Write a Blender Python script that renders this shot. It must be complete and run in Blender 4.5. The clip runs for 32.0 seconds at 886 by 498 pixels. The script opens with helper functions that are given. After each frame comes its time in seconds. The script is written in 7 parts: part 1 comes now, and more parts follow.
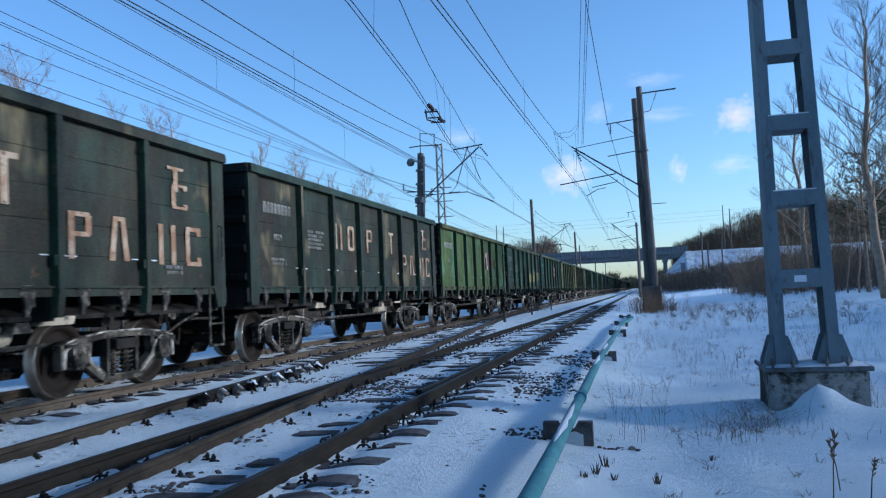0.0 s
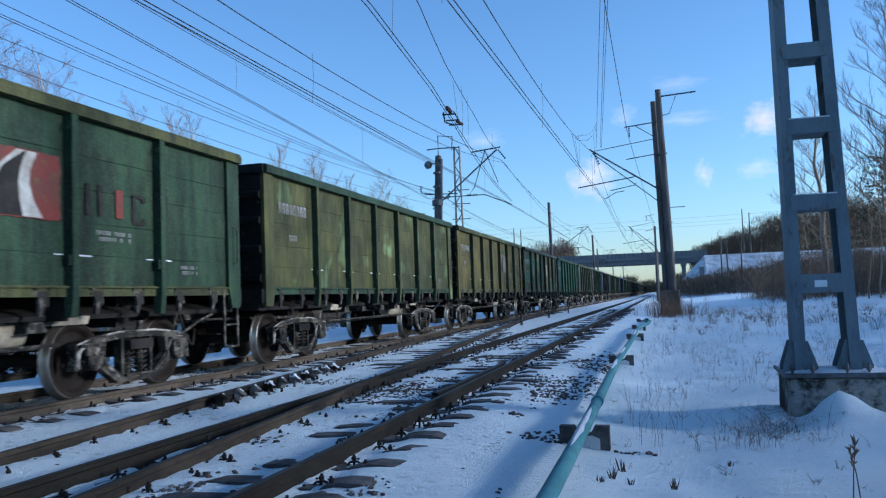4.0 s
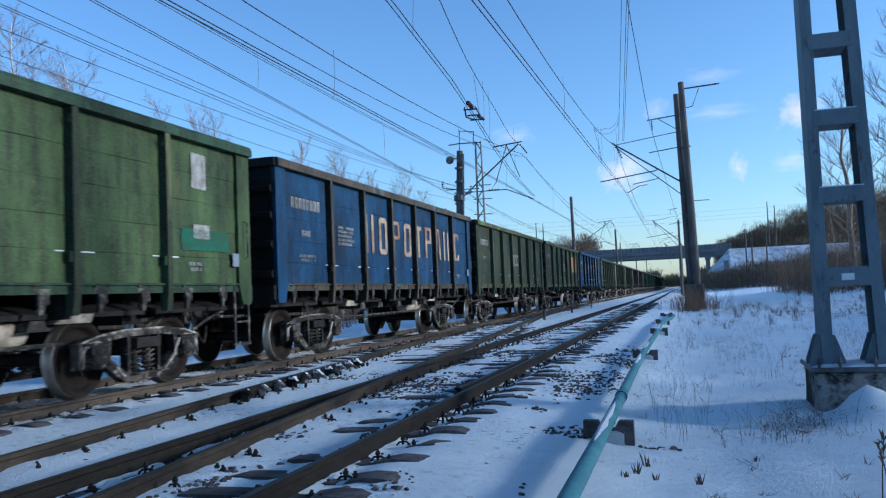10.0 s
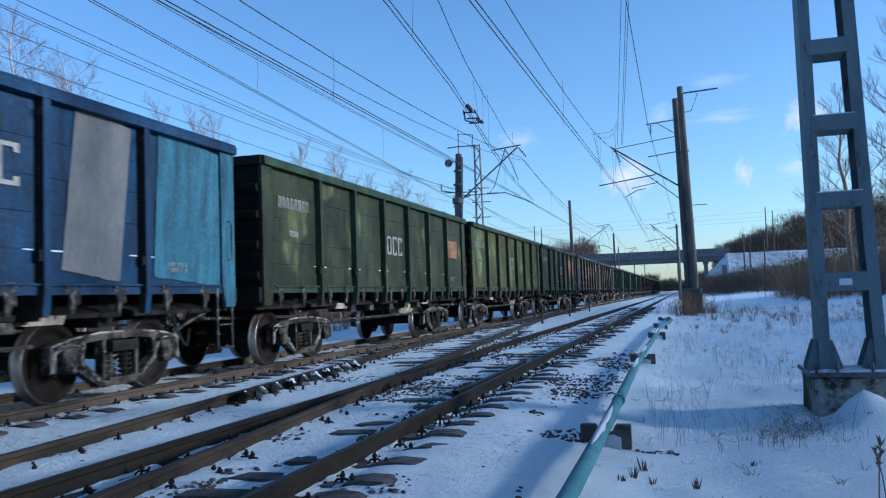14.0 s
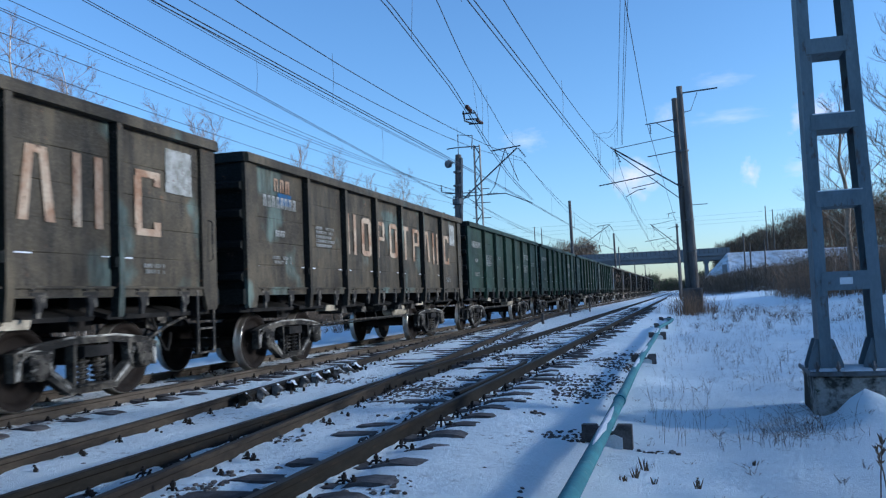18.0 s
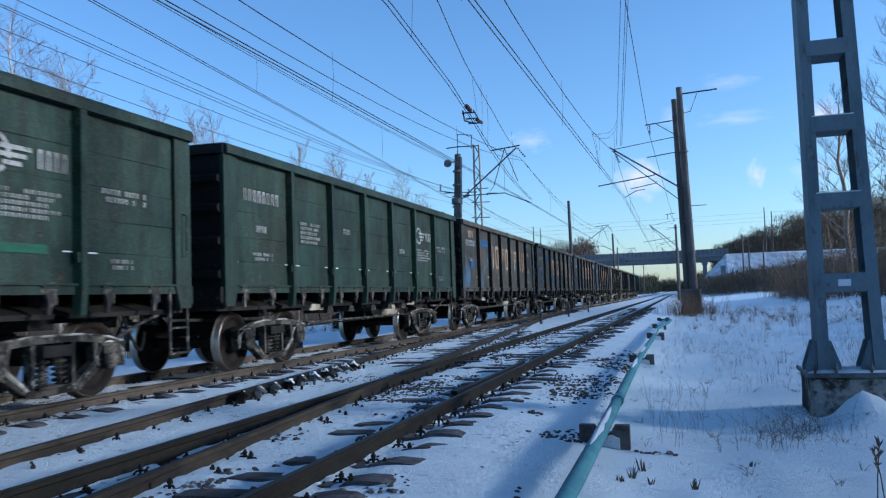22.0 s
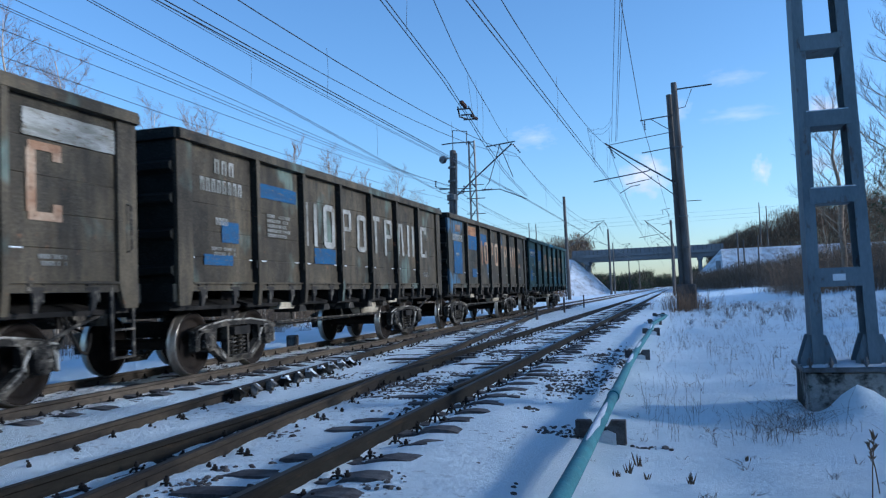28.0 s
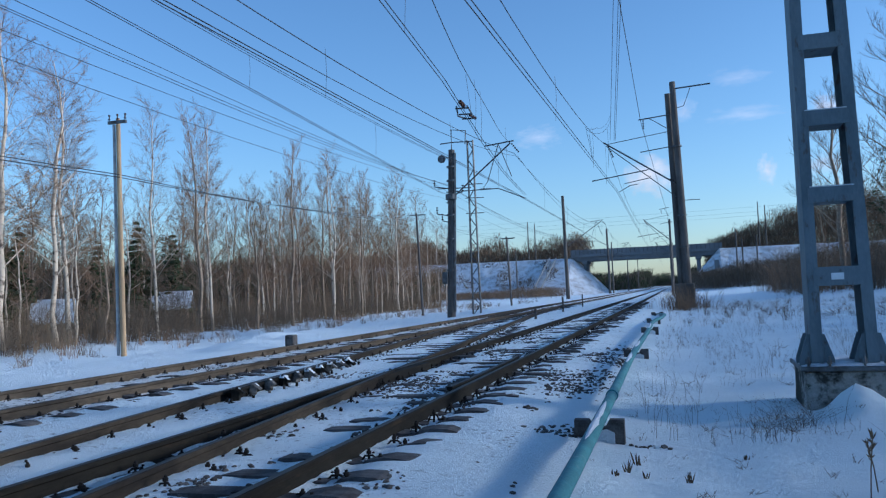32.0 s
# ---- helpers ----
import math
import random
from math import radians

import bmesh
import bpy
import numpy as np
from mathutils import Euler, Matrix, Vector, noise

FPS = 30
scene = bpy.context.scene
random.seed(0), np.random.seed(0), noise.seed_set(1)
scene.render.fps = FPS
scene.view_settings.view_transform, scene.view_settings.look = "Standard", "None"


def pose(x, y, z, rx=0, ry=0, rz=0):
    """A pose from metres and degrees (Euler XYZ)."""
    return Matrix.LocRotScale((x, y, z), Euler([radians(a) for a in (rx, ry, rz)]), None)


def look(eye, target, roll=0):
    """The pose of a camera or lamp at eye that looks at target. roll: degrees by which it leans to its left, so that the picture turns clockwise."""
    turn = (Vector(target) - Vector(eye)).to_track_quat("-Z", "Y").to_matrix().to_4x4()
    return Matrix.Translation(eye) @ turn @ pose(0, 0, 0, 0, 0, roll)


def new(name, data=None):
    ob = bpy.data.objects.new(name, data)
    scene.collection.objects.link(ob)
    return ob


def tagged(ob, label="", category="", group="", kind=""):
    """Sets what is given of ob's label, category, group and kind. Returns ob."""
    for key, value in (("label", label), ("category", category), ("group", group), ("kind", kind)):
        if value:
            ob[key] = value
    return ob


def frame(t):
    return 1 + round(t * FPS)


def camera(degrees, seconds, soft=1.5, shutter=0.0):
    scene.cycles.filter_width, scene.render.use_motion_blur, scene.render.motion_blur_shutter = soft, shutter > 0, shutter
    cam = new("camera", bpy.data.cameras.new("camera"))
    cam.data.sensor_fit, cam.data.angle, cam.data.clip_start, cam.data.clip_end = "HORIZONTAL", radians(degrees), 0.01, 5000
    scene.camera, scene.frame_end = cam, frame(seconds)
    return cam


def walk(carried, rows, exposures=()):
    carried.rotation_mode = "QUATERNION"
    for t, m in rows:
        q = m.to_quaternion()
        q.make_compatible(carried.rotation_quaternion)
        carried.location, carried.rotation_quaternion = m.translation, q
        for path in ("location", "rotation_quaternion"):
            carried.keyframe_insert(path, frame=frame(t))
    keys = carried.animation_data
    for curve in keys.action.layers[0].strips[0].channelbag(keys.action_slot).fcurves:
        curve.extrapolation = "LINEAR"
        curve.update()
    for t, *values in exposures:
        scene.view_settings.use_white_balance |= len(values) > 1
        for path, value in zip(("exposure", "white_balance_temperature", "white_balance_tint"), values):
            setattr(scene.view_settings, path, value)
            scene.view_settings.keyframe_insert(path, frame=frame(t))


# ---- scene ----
# camera, path
EYE_Z = 1.081
TURNS = (
    (0, 13.549, 3.232, -2.507), (0.5, 13.639, 3.264, -2.433), (1, 13.715, 3.286, -2.442), (1.5, 13.781, 3.310, -2.500),
    (2, 13.855, 3.353, -2.554), (2.5, 13.953, 3.394, -2.530), (3, 14.094, 3.419, -2.419), (3.5, 14.284, 3.444, -2.241),
    (5.5, 16.445, 3.428, -2.252), (6, 16.523, 3.399, -2.320), (6.5, 16.544, 3.350, -2.409), (7, 16.540, 3.289, -2.502),
    (7.5, 16.536, 3.224, -2.525), (8, 16.517, 3.180, -2.453), (8.5, 16.472, 3.169, -2.367), (9, 16.415, 3.173, -2.338),
    (9.5, 16.352, 3.179, -2.352), (10, 16.292, 3.185, -2.392), (10.5, 16.246, 3.200, -2.393), (11, 16.210, 3.227, -2.312),
    (11.5, 16.176, 3.260, -2.206), (12, 16.149, 3.295, -2.163), (12.5, 16.136, 3.332, -2.217), (13, 16.132, 3.353, -2.217),
    (13.5, 16.140, 3.361, -2.118), (14, 16.162, 3.379, -2.053), (14.5, 16.185, 3.393, -1.987), (16.5, 16.204, 3.480, -2.112),
    (17, 16.206, 3.475, -2.103), (17.5, 16.200, 3.465, -2.187), (18, 16.180, 3.444, -2.339), (18.5, 16.159, 3.424, -2.463),
    (19, 16.155, 3.406, -2.505), (19.5, 16.161, 3.379, -2.420), (20, 16.163, 3.359, -2.251), (20.5, 16.164, 3.368, -2.114),
    (21, 16.156, 3.392, -2.017), (21.5, 16.129, 3.401, -1.939), (22, 16.094, 3.391, -1.970), (22.5, 16.061, 3.368, -2.095),
    (23, 16.028, 3.331, -2.180), (23.5, 15.997, 3.295, -2.239), (24, 15.975, 3.266, -2.279), (24.5, 15.957, 3.242, -2.233),
    (25, 15.930, 3.224, -2.156), (25.5, 15.888, 3.199, -2.125), (27.5, 15.811, 3.142, -2.229), (28, 15.799, 3.127, -2.237),
    (28.5, 15.786, 3.113, -2.275), (29, 15.777, 3.096, -2.303), (29.5, 15.769, 3.076, -2.333), (30, 15.760, 3.055, -2.321),
    (30.5, 15.750, 3.042, -2.237), (31, 15.739, 3.045, -2.200), (31.5, 15.725, 3.063, -2.257), (32, 15.709, 3.083, -2.311),
)


def aim(yaw, pitch, roll):
    return pose(0, 0, EYE_Z, 90 + pitch, 0, yaw) @ pose(0, 0, 0, 0, 0, roll)


cam = camera(56.61, 32.0, soft=1.25, shutter=0.12)
walk(cam, [(t, aim(a, b, c)) for t, a, b, c in TURNS], exposures=((0, 0.55, 5120, 9), (29.5, 0.55, 5120, 9), (31.3, 0.36, 5180, 9), (32, 0.36, 5180, 9)))

# light: low winter sun beyond the wood on the east side, clear sky
SUN_AZ, SUN_EL = 80.0, 13.0          # degrees clockwise from the line of the tracks, and above the horizon
world = bpy.data.worlds.new("sky")
scene.world = world
world.use_nodes = True
wn = world.node_tree
sky = wn.nodes.new("ShaderNodeTexSky")
sky.sky_type, sky.sun_disc = "NISHITA", False
sky.sun_elevation, sky.sun_rotation = radians(SUN_EL), radians(SUN_AZ)
sky.air_density, sky.dust_density, sky.ozone_density = 1.0, 0.6, 3.0
wn.links.new(sky.outputs[0], wn.nodes["Background"].inputs[0])
wn.nodes["Background"].inputs[1].default_value = 0.15
sun_data = bpy.data.lights.new("sun", "SUN")
sun_data.energy, sun_data.angle, sun_data.color = 2.9, radians(8.0), (1.0, 0.93, 0.81)
sun = new("sun", sun_data)
sun_dir = Vector((math.sin(radians(SUN_AZ)) * math.cos(radians(SUN_EL)), math.cos(radians(SUN_AZ)) * math.cos(radians(SUN_EL)), math.sin(radians(SUN_EL))))
sun.matrix_world = look(sun_dir * 50, (0, 0, 0))


# ---- materials ----
def nodes_of(name, rough=0.7, metal=0.0, spec=0.12):
    m = bpy.data.materials.new(name)
    m.use_nodes = True
    nt = m.node_tree
    b = nt.nodes["Principled BSDF"]
    b.inputs["Roughness"].default_value = rough
    b.inputs["Metallic"].default_value = metal
    b.inputs["Specular IOR Level"].default_value = spec
    return m, nt, b


def coords(nt, world_space=False, scale=(1, 1, 1), jitter=True):
    """Object coordinates, shifted by a random amount for each object, or world coordinates."""
    mp = nt.nodes.new("ShaderNodeMapping")
    mp.inputs["Scale"].default_value = scale
    if world_space:
        nt.links.new(nt.nodes.new("ShaderNodeNewGeometry").outputs["Position"], mp.inputs["Vector"])
    else:
        nt.links.new(nt.nodes.new("ShaderNodeTexCoord").outputs["Object"], mp.inputs["Vector"])
        if jitter:
            info = nt.nodes.new("ShaderNodeObjectInfo")
            mul = nt.nodes.new("ShaderNodeVectorMath")
            mul.operation = "SCALE"
            mul.inputs[0].default_value = (37.0, 53.0, 29.0)
            nt.links.new(info.outputs["Random"], mul.inputs["Scale"])
            nt.links.new(mul.outputs[0], mp.inputs["Location"])
    return mp.outputs[0]


def noise_tex(nt, vec, scale, detail=4.0, rough=0.6):
    n = nt.nodes.new("ShaderNodeTexNoise")
    n.inputs["Scale"].default_value, n.inputs["Detail"].default_value, n.inputs["Roughness"].default_value = scale, detail, rough
    nt.links.new(vec, n.inputs["Vector"])
    return n.outputs["Fac"]


def ramp(nt, fac, lo, hi, c0=(0, 0, 0, 1), c1=(1, 1, 1, 1)):
    r = nt.nodes.new("ShaderNodeValToRGB")
    r.color_ramp.elements[0].position, r.color_ramp.elements[1].position = lo, hi
    r.color_ramp.elements[0].color, r.color_ramp.elements[1].color = c0, c1
    nt.links.new(fac, r.inputs[0])
    return r.outputs[0]


def mix(nt, fac, a, b):
    n = nt.nodes.new("ShaderNodeMix")
    n.data_type = "RGBA"
    for sock, v in ((n.inputs[0], fac), (n.inputs[6], a), (n.inputs[7], b)):
        if isinstance(v, (int, float)):
            sock.default_value = v
        elif isinstance(v, tuple):
            sock.default_value = (*v[:3], 1)
        else:
            nt.links.new(v, sock)
    return n.outputs[2]


def bump(nt, bsdf, height, strength, dist=0.02):
    b = nt.nodes.new("ShaderNodeBump")
    b.inputs["Strength"].default_value, b.inputs["Distance"].default_value = strength, dist
    nt.links.new(height, b.inputs["Height"])
    nt.links.new(b.outputs[0], bsdf.inputs["Normal"])


def worn(name, base, second, scale=3.0, lo=0.42, hi=0.62, rough=0.7, metal=0.0, grain=0.25, world_space=False, stretch=(1, 1, 1), bumps=0.3, third=None):
    """A base colour with blotches of a second one, a fine grain and relief; third: rare spots."""
    m, nt, b = nodes_of(name, rough, metal)
    v = coords(nt, world_space, stretch)
    big = ramp(nt, noise_tex(nt, v, scale, 5.0, 0.65), lo, hi)
    fine = noise_tex(nt, v, scale * 14, 3.0, 0.7)
    col = mix(nt, big, base, second)
    if third:
        col = mix(nt, ramp(nt, noise_tex(nt, v, scale * 3.1, 6.0, 0.7), 0.58, 0.66), col, third)
    dark = ramp(nt, fine, 0.2, 0.8, (1 - grain, 1 - grain, 1 - grain, 1), (1 + grain, 1 + grain, 1 + grain, 1))
    mul = nt.nodes.new("ShaderNodeMix")
    mul.data_type, mul.blend_type = "RGBA", "MULTIPLY"
    mul.inputs[0].default_value = 1.0
    nt.links.new(col, mul.inputs[6])
    nt.links.new(dark, mul.inputs[7])
    nt.links.new(mul.outputs[2], b.inputs["Base Color"])
    bump(nt, b, fine, bumps, 0.01)
    return m


def snow_material(name, tint=(0.86, 0.87, 0.89), dirt=0.0, dirt_col=(0.10, 0.085, 0.075)):
    m, nt, b = nodes_of(name, 0.65, 0, 0.2)
    v = coords(nt, True)
    soft = noise_tex(nt, v, 0.9, 6.0, 0.6)
    fine = noise_tex(nt, v, 16.0, 6.0, 0.8)
    col = mix(nt, ramp(nt, soft, 0.3, 0.75), tint, tuple(c * 0.9 for c in tint))
    if dirt:
        d = nt.nodes.new("ShaderNodeMath")
        d.operation = "MULTIPLY"
        nt.links.new(ramp(nt, noise_tex(nt, v, 0.8, 3.0, 0.5), 0.40, 0.66), d.inputs[0])
        nt.links.new(ramp(nt, noise_tex(nt, v, 13.0, 4.0, 0.7), 0.62 - 0.22 * dirt, 0.72 - 0.2 * dirt), d.inputs[1])
        col = mix(nt, d.outputs[0], col, dirt_col)
    nt.links.new(col, b.inputs["Base Color"])
    add = nt.nodes.new("ShaderNodeMath")
    add.operation = "MULTIPLY_ADD"
    add.inputs[1].default_value = 0.45
    nt.links.new(fine, add.inputs[0])
    nt.links.new(soft, add.inputs[2])
    bump(nt, b, add.outputs[0], 0.9, 0.14)
    return m


SNOW = snow_material("snow", (0.86, 0.92, 0.94), dirt=0.0)
SNOW_BED = snow_material("track_snow", (0.85, 0.91, 0.93), 0.3)
SNOW_WORN = snow_material("trampled_track_snow", (0.80, 0.79, 0.77), 0.5, (0.15, 0.12, 0.09))
SNOW_CAP = snow_material("snow_cap", (0.84, 0.86, 0.90))
RAIL_RUST = worn("rail_rust", (0.017, 0.0145, 0.011), (0.009, 0.008, 0.007), 3.0, rough=0.85, stretch=(1, 0.2, 1), grain=0.4, third=(0.032, 0.022, 0.014))
RAIL_DUST = worn("dusty_rail", (0.095, 0.075, 0.056), (0.045, 0.036, 0.028), 3.0, rough=0.9, stretch=(1, 0.2, 1), grain=0.35)
RAIL_BROWN = worn("brown_rail", (0.048, 0.037, 0.026), (0.020, 0.016, 0.013), 3.0, rough=0.85, stretch=(1, 0.2, 1), grain=0.4)
RAIL_TOP = worn("rail_head_steel", (0.060, 0.054, 0.046), (0.030, 0.026, 0.022), 4.0, rough=0.55, metal=0.3, stretch=(1, 0.1, 1), grain=0.15)
SLEEPER = worn("sleeper_concrete", (0.115, 0.105, 0.10), (0.055, 0.047, 0.044), 6.0, rough=0.9, grain=0.4)
CLIP = worn("fastening_iron", (0.016, 0.014, 0.013), (0.030, 0.025, 0.022), 20.0, rough=0.85, grain=0.4)
STONE = worn("ballast_stone", (0.06, 0.05, 0.044), (0.13, 0.118, 0.11), 8.0, rough=0.9, grain=0.4)
MAST_PAINT = worn("mast_grey_paint", (0.155, 0.185, 0.205), (0.11, 0.138, 0.155), 2.5, rough=0.6, grain=0.14, stretch=(1, 1, 0.4), third=(0.10, 0.085, 0.075))
CONCRETE = worn("old_concrete", (0.27, 0.26, 0.24), (0.04, 0.038, 0.032), 2.0, 0.47, 0.54, rough=0.9, grain=0.3, third=(0.05, 0.055, 0.04))
POLE_CONCRETE = worn("pole_concrete", (0.13, 0.118, 0.11), (0.075, 0.066, 0.062), 2.0, rough=0.85, grain=0.25, stretch=(1, 1, 0.25))
STEEL_DARK = worn("dark_galvanised_steel", (0.13, 0.14, 0.15), (0.07, 0.065, 0.062), 5.0, rough=0.55, metal=0.4, grain=0.2)
WIRE = worn("overhead_wire_copper", (0.055, 0.055, 0.06), (0.035, 0.033, 0.033), 3.0, rough=0.5, metal=0.5, grain=0.1)
PORCELAIN = worn("glazed_insulator", (0.055, 0.032, 0.025), (0.035, 0.022, 0.02), 9.0, rough=0.25, grain=0.1)
WOOD = worn("weathered_wood_pole", (0.44, 0.31, 0.18), (0.30, 0.205, 0.125), 3.0, rough=0.85, stretch=(3, 3, 0.25), grain=0.3)
PIPE = worn("teal_painted_pipe", (0.075, 0.205, 0.225), (0.06, 0.15, 0.17), 3.0, rough=0.55, grain=0.12, third=(0.13, 0.23, 0.24))
BEAM = worn("bridge_concrete", (0.20, 0.21, 0.225), (0.15, 0.155, 0.165), 0.15, rough=0.9, grain=0.15)
SIGNBOARD = worn("white_enamel_plate", (0.72, 0.74, 0.76), (0.6, 0.6, 0.6), 8.0, rough=0.5, grain=0.1)
BARK_BIRCH = worn("birch_bark", (0.55, 0.45, 0.35), (0.12, 0.09, 0.07), 2.6, 0.54, 0.64, rough=0.85, stretch=(1, 1, 1.5), grain=0.25)
BARK_DARK = worn("alder_bark", (0.22, 0.165, 0.12), (0.34, 0.25, 0.18), 3.0, rough=0.9, grain=0.3)
TWIG = worn("bare_twigs", (0.25, 0.155, 0.095), (0.15, 0.098, 0.064), 0.6, rough=0.9, grain=0.2)
TWIG_DARK = worn("bare_dark_twigs", (0.13, 0.102, 0.076), (0.08, 0.066, 0.05), 0.6, rough=0.9, grain=0.2)
UNDERBRUSH = worn("dead_underbrush", (0.115, 0.088, 0.063), (0.06, 0.048, 0.037), 0.6, rough=0.9, grain=0.2)
NEEDLES = worn("conifer_needles", (0.038, 0.055, 0.026), (0.06, 0.072, 0.034), 1.2, rough=0.9, grain=0.3)
DRY_GRASS = worn("dry_weeds", (0.17, 0.12, 0.075), (0.09, 0.065, 0.047), 3.0, rough=0.9, grain=0.3)


# ---- building helpers ----
def box(bm, x0, x1, y0, y1, z0, z1, m=None, mat=0):
    vs = [bm.verts.new((x, y, z)) for x in (x0, x1) for y in (y0, y1) for z in (z0, z1)]
    if m is not None:
        for v in vs:
            v.co = m @ v.co
    for q in ((0, 1, 3, 2), (4, 6, 7, 5), (0, 4, 5, 1), (2, 3, 7, 6), (0, 2, 6, 4), (1, 5, 7, 3)):
        bm.faces.new([vs[i] for i in q]).material_index = mat


def tube(bm, points, radius, sides=6, radii=None, caps=True, mat=0):
    """A round bar along points; radii: one for each point."""
    rings = []
    pts = [Vector(p) for p in points]
    for i, p in enumerate(pts):
        d = (pts[min(i + 1, len(pts) - 1)] - pts[max(i - 1, 0)]).normalized()
        a = d.cross(Vector((0, 0, 1)) if abs(d.z) < 0.9 else Vector((1, 0, 0))).normalized()
        b = d.cross(a)
        r = radii[i] if radii else radius
        rings.append([bm.verts.new(p + (a * math.cos(k * 2 * math.pi / sides) + b * math.sin(k * 2 * math.pi / sides)) * r) for k in range(sides)])
    for r0, r1 in zip(rings, rings[1:]):
        for k in range(sides):
            bm.faces.new((r0[k], r0[(k + 1) % sides], r1[(k + 1) % sides], r1[k])).material_index = mat
    if caps and sides > 2:
        bm.faces.new(rings[0][::-1]).material_index = mat
        bm.faces.new(rings[-1]).material_index = mat


def lathe(bm, profile, axis_m=None, sides=20, mat=0):
    """profile of (radius, along x), turned round the x axis."""
    rings = []
    for r, x in profile:
        ring = []
        for k in range(sides):
            a = 2 * math.pi * k / sides
            co = Vector((x, r * math.cos(a), r * math.sin(a)))
            ring.append(bm.verts.new(axis_m @ co if axis_m is not None else co))
        rings.append(ring)
    for r0, r1 in zip(rings, rings[1:]):
        for k in range(sides):
            bm.faces.new((r0[k], r0[(k + 1) % sides], r1[(k + 1) % sides], r1[k])).material_index = mat
    bm.faces.new(rings[0]).material_index = mat
    bm.faces.new(rings[-1][::-1]).material_index = mat


def prism(bm, outline, x0, x1, m=None, mat=0):
    """An outline in (y, z), extruded along x."""
    a = [bm.verts.new((x0, y, z)) for y, z in outline]
    b = [bm.verts.new((x1, y, z)) for y, z in outline]
    if m is not None:
        for v in a + b:
            v.co = m @ v.co
    n = len(outline)
    for f in [bm.faces.new(a[::-1]), bm.faces.new(b)] + [bm.faces.new((a[i], a[(i + 1) % n], b[(i + 1) % n], b[i])) for i in range(n)]:
        f.material_index = mat


def finish(bm, name, mats, smooth=False, fix=True):
    if fix:
        bmesh.ops.recalc_face_normals(bm, faces=bm.faces)
    me = bpy.data.meshes.new(name)
    bm.to_mesh(me)
    bm.free()
    for m in (mats if isinstance(mats, (list, tuple)) else (mats,)):
        me.materials.append(m)
    if smooth:
        for p in me.polygons:
            p.use_smooth = True
    return me


def part(name, bm, material, parent=None, label="", at=None, smooth=False):
    me = bm if isinstance(bm, bpy.types.Mesh) else finish(bm, name, material, smooth)
    ob = new(name, me)
    ob.parent = parent
    if at is not None:
        ob.matrix_basis = at
    if isinstance(bm, bpy.types.Mesh) and material is not None and me.materials[0] != material:
        ob.material_slots[0].link = "OBJECT"
        ob.material_slots[0].material = material
    if label:
        ob["label"] = label
    return ob


def thing(name, label, category, group="", at=None, kind=""):
    ob = new(name)
    ob.empty_display_size = 0.1
    if at is not None:
        ob.matrix_basis = at
    return tagged(ob, label, category, group, kind)
# ---- ground ----
A_C, T_C, GAUGE = -3.235, -8.0, 1.52
BED_Z = -0.128


def smooth01(a, b, x):
    u = min(1, max(0, (x - a) / (b - a)))
    return u * u * (3 - 2 * u)


def ground_z(x, y):
    z = BED_Z
    z += -0.20 * smooth01(-2.0, 0.2, x) + 0.06 * smooth01(0.2, 2.0, x)         # shoulder, then the field on the east
    z += 0.42 * smooth01(3, 12, x) * smooth01(10, 60, y) + 0.5 * smooth01(12, 40, x)
    z += -0.15 * smooth01(-9.6, -10.8, x) - 0.34 * smooth01(-13, -17, x) + 0.15 * smooth01(-14.0, -15.5, x) * math.exp(-((x + 15.5) / 1.3) ** 2)
    wild = smooth01(-1.6, -0.2, x) + smooth01(-9.8, -12.0, x)
    if abs(x) < 60 and -20 < y < 200:
        z += wild * (0.05 * noise.noise((x * 0.7, y * 0.5, 0)) + 0.03 * noise.noise((x * 2.3, y * 2.1, 4)) + 0.012 * noise.noise((x * 6.0, y * 5.0, 1)))
        z += smooth01(-10.5, -14, x) * (0.19 * noise.noise((x * 0.35, y * 0.3, 5)) + 0.13 * noise.noise((x * 0.9, y * 0.8, 6)) + 0.06 * noise.noise((x * 2.1, y * 1.9, 8)))
        z += (1 - min(1, wild)) * (0.022 * noise.noise((x * 1.9, y * 1.3, 9)) + 0.016 * noise.noise((x * 5.1, y * 4.3, 2)))
        z += (1 - min(1, wild)) * (0.020 * noise.noise((x * 9.0, y * 7.0, 5)) + 0.012)
        for rx in (A_C - 0.8, A_C + 0.8, T_C - 0.8, T_C + 0.8):
            d = abs(x - rx + 0.20)
            if d < 0.14 and y < 60:
                z += 0.045 * (1 - d / 0.14) * (0.7 + 0.6 * noise.noise((x * 2, y * 1.7, 3)))     # snow heaped along the west side of the rails
            d = abs(x - rx - 0.10)
            if d < 0.12 and y < 60:
                z -= 0.055 * (1 - d / 0.12)
        z += 0.31 * math.exp(-(((x - 1.62) / 0.27) ** 2 + ((y - 8.80) / 0.24) ** 2)) + 0.10 * math.exp(-(((x - 2.2) / 0.4) ** 2 + ((y - 8.7) / 0.3) ** 2))      # drift before the mast's plinth
    return z


def axis(stops):
    out = []
    for a, b, step in stops:
        n = max(1, round((b - a) / step))
        out += [a + (b - a) * i / n for i in range(n)]
    return out + [stops[-1][1]]


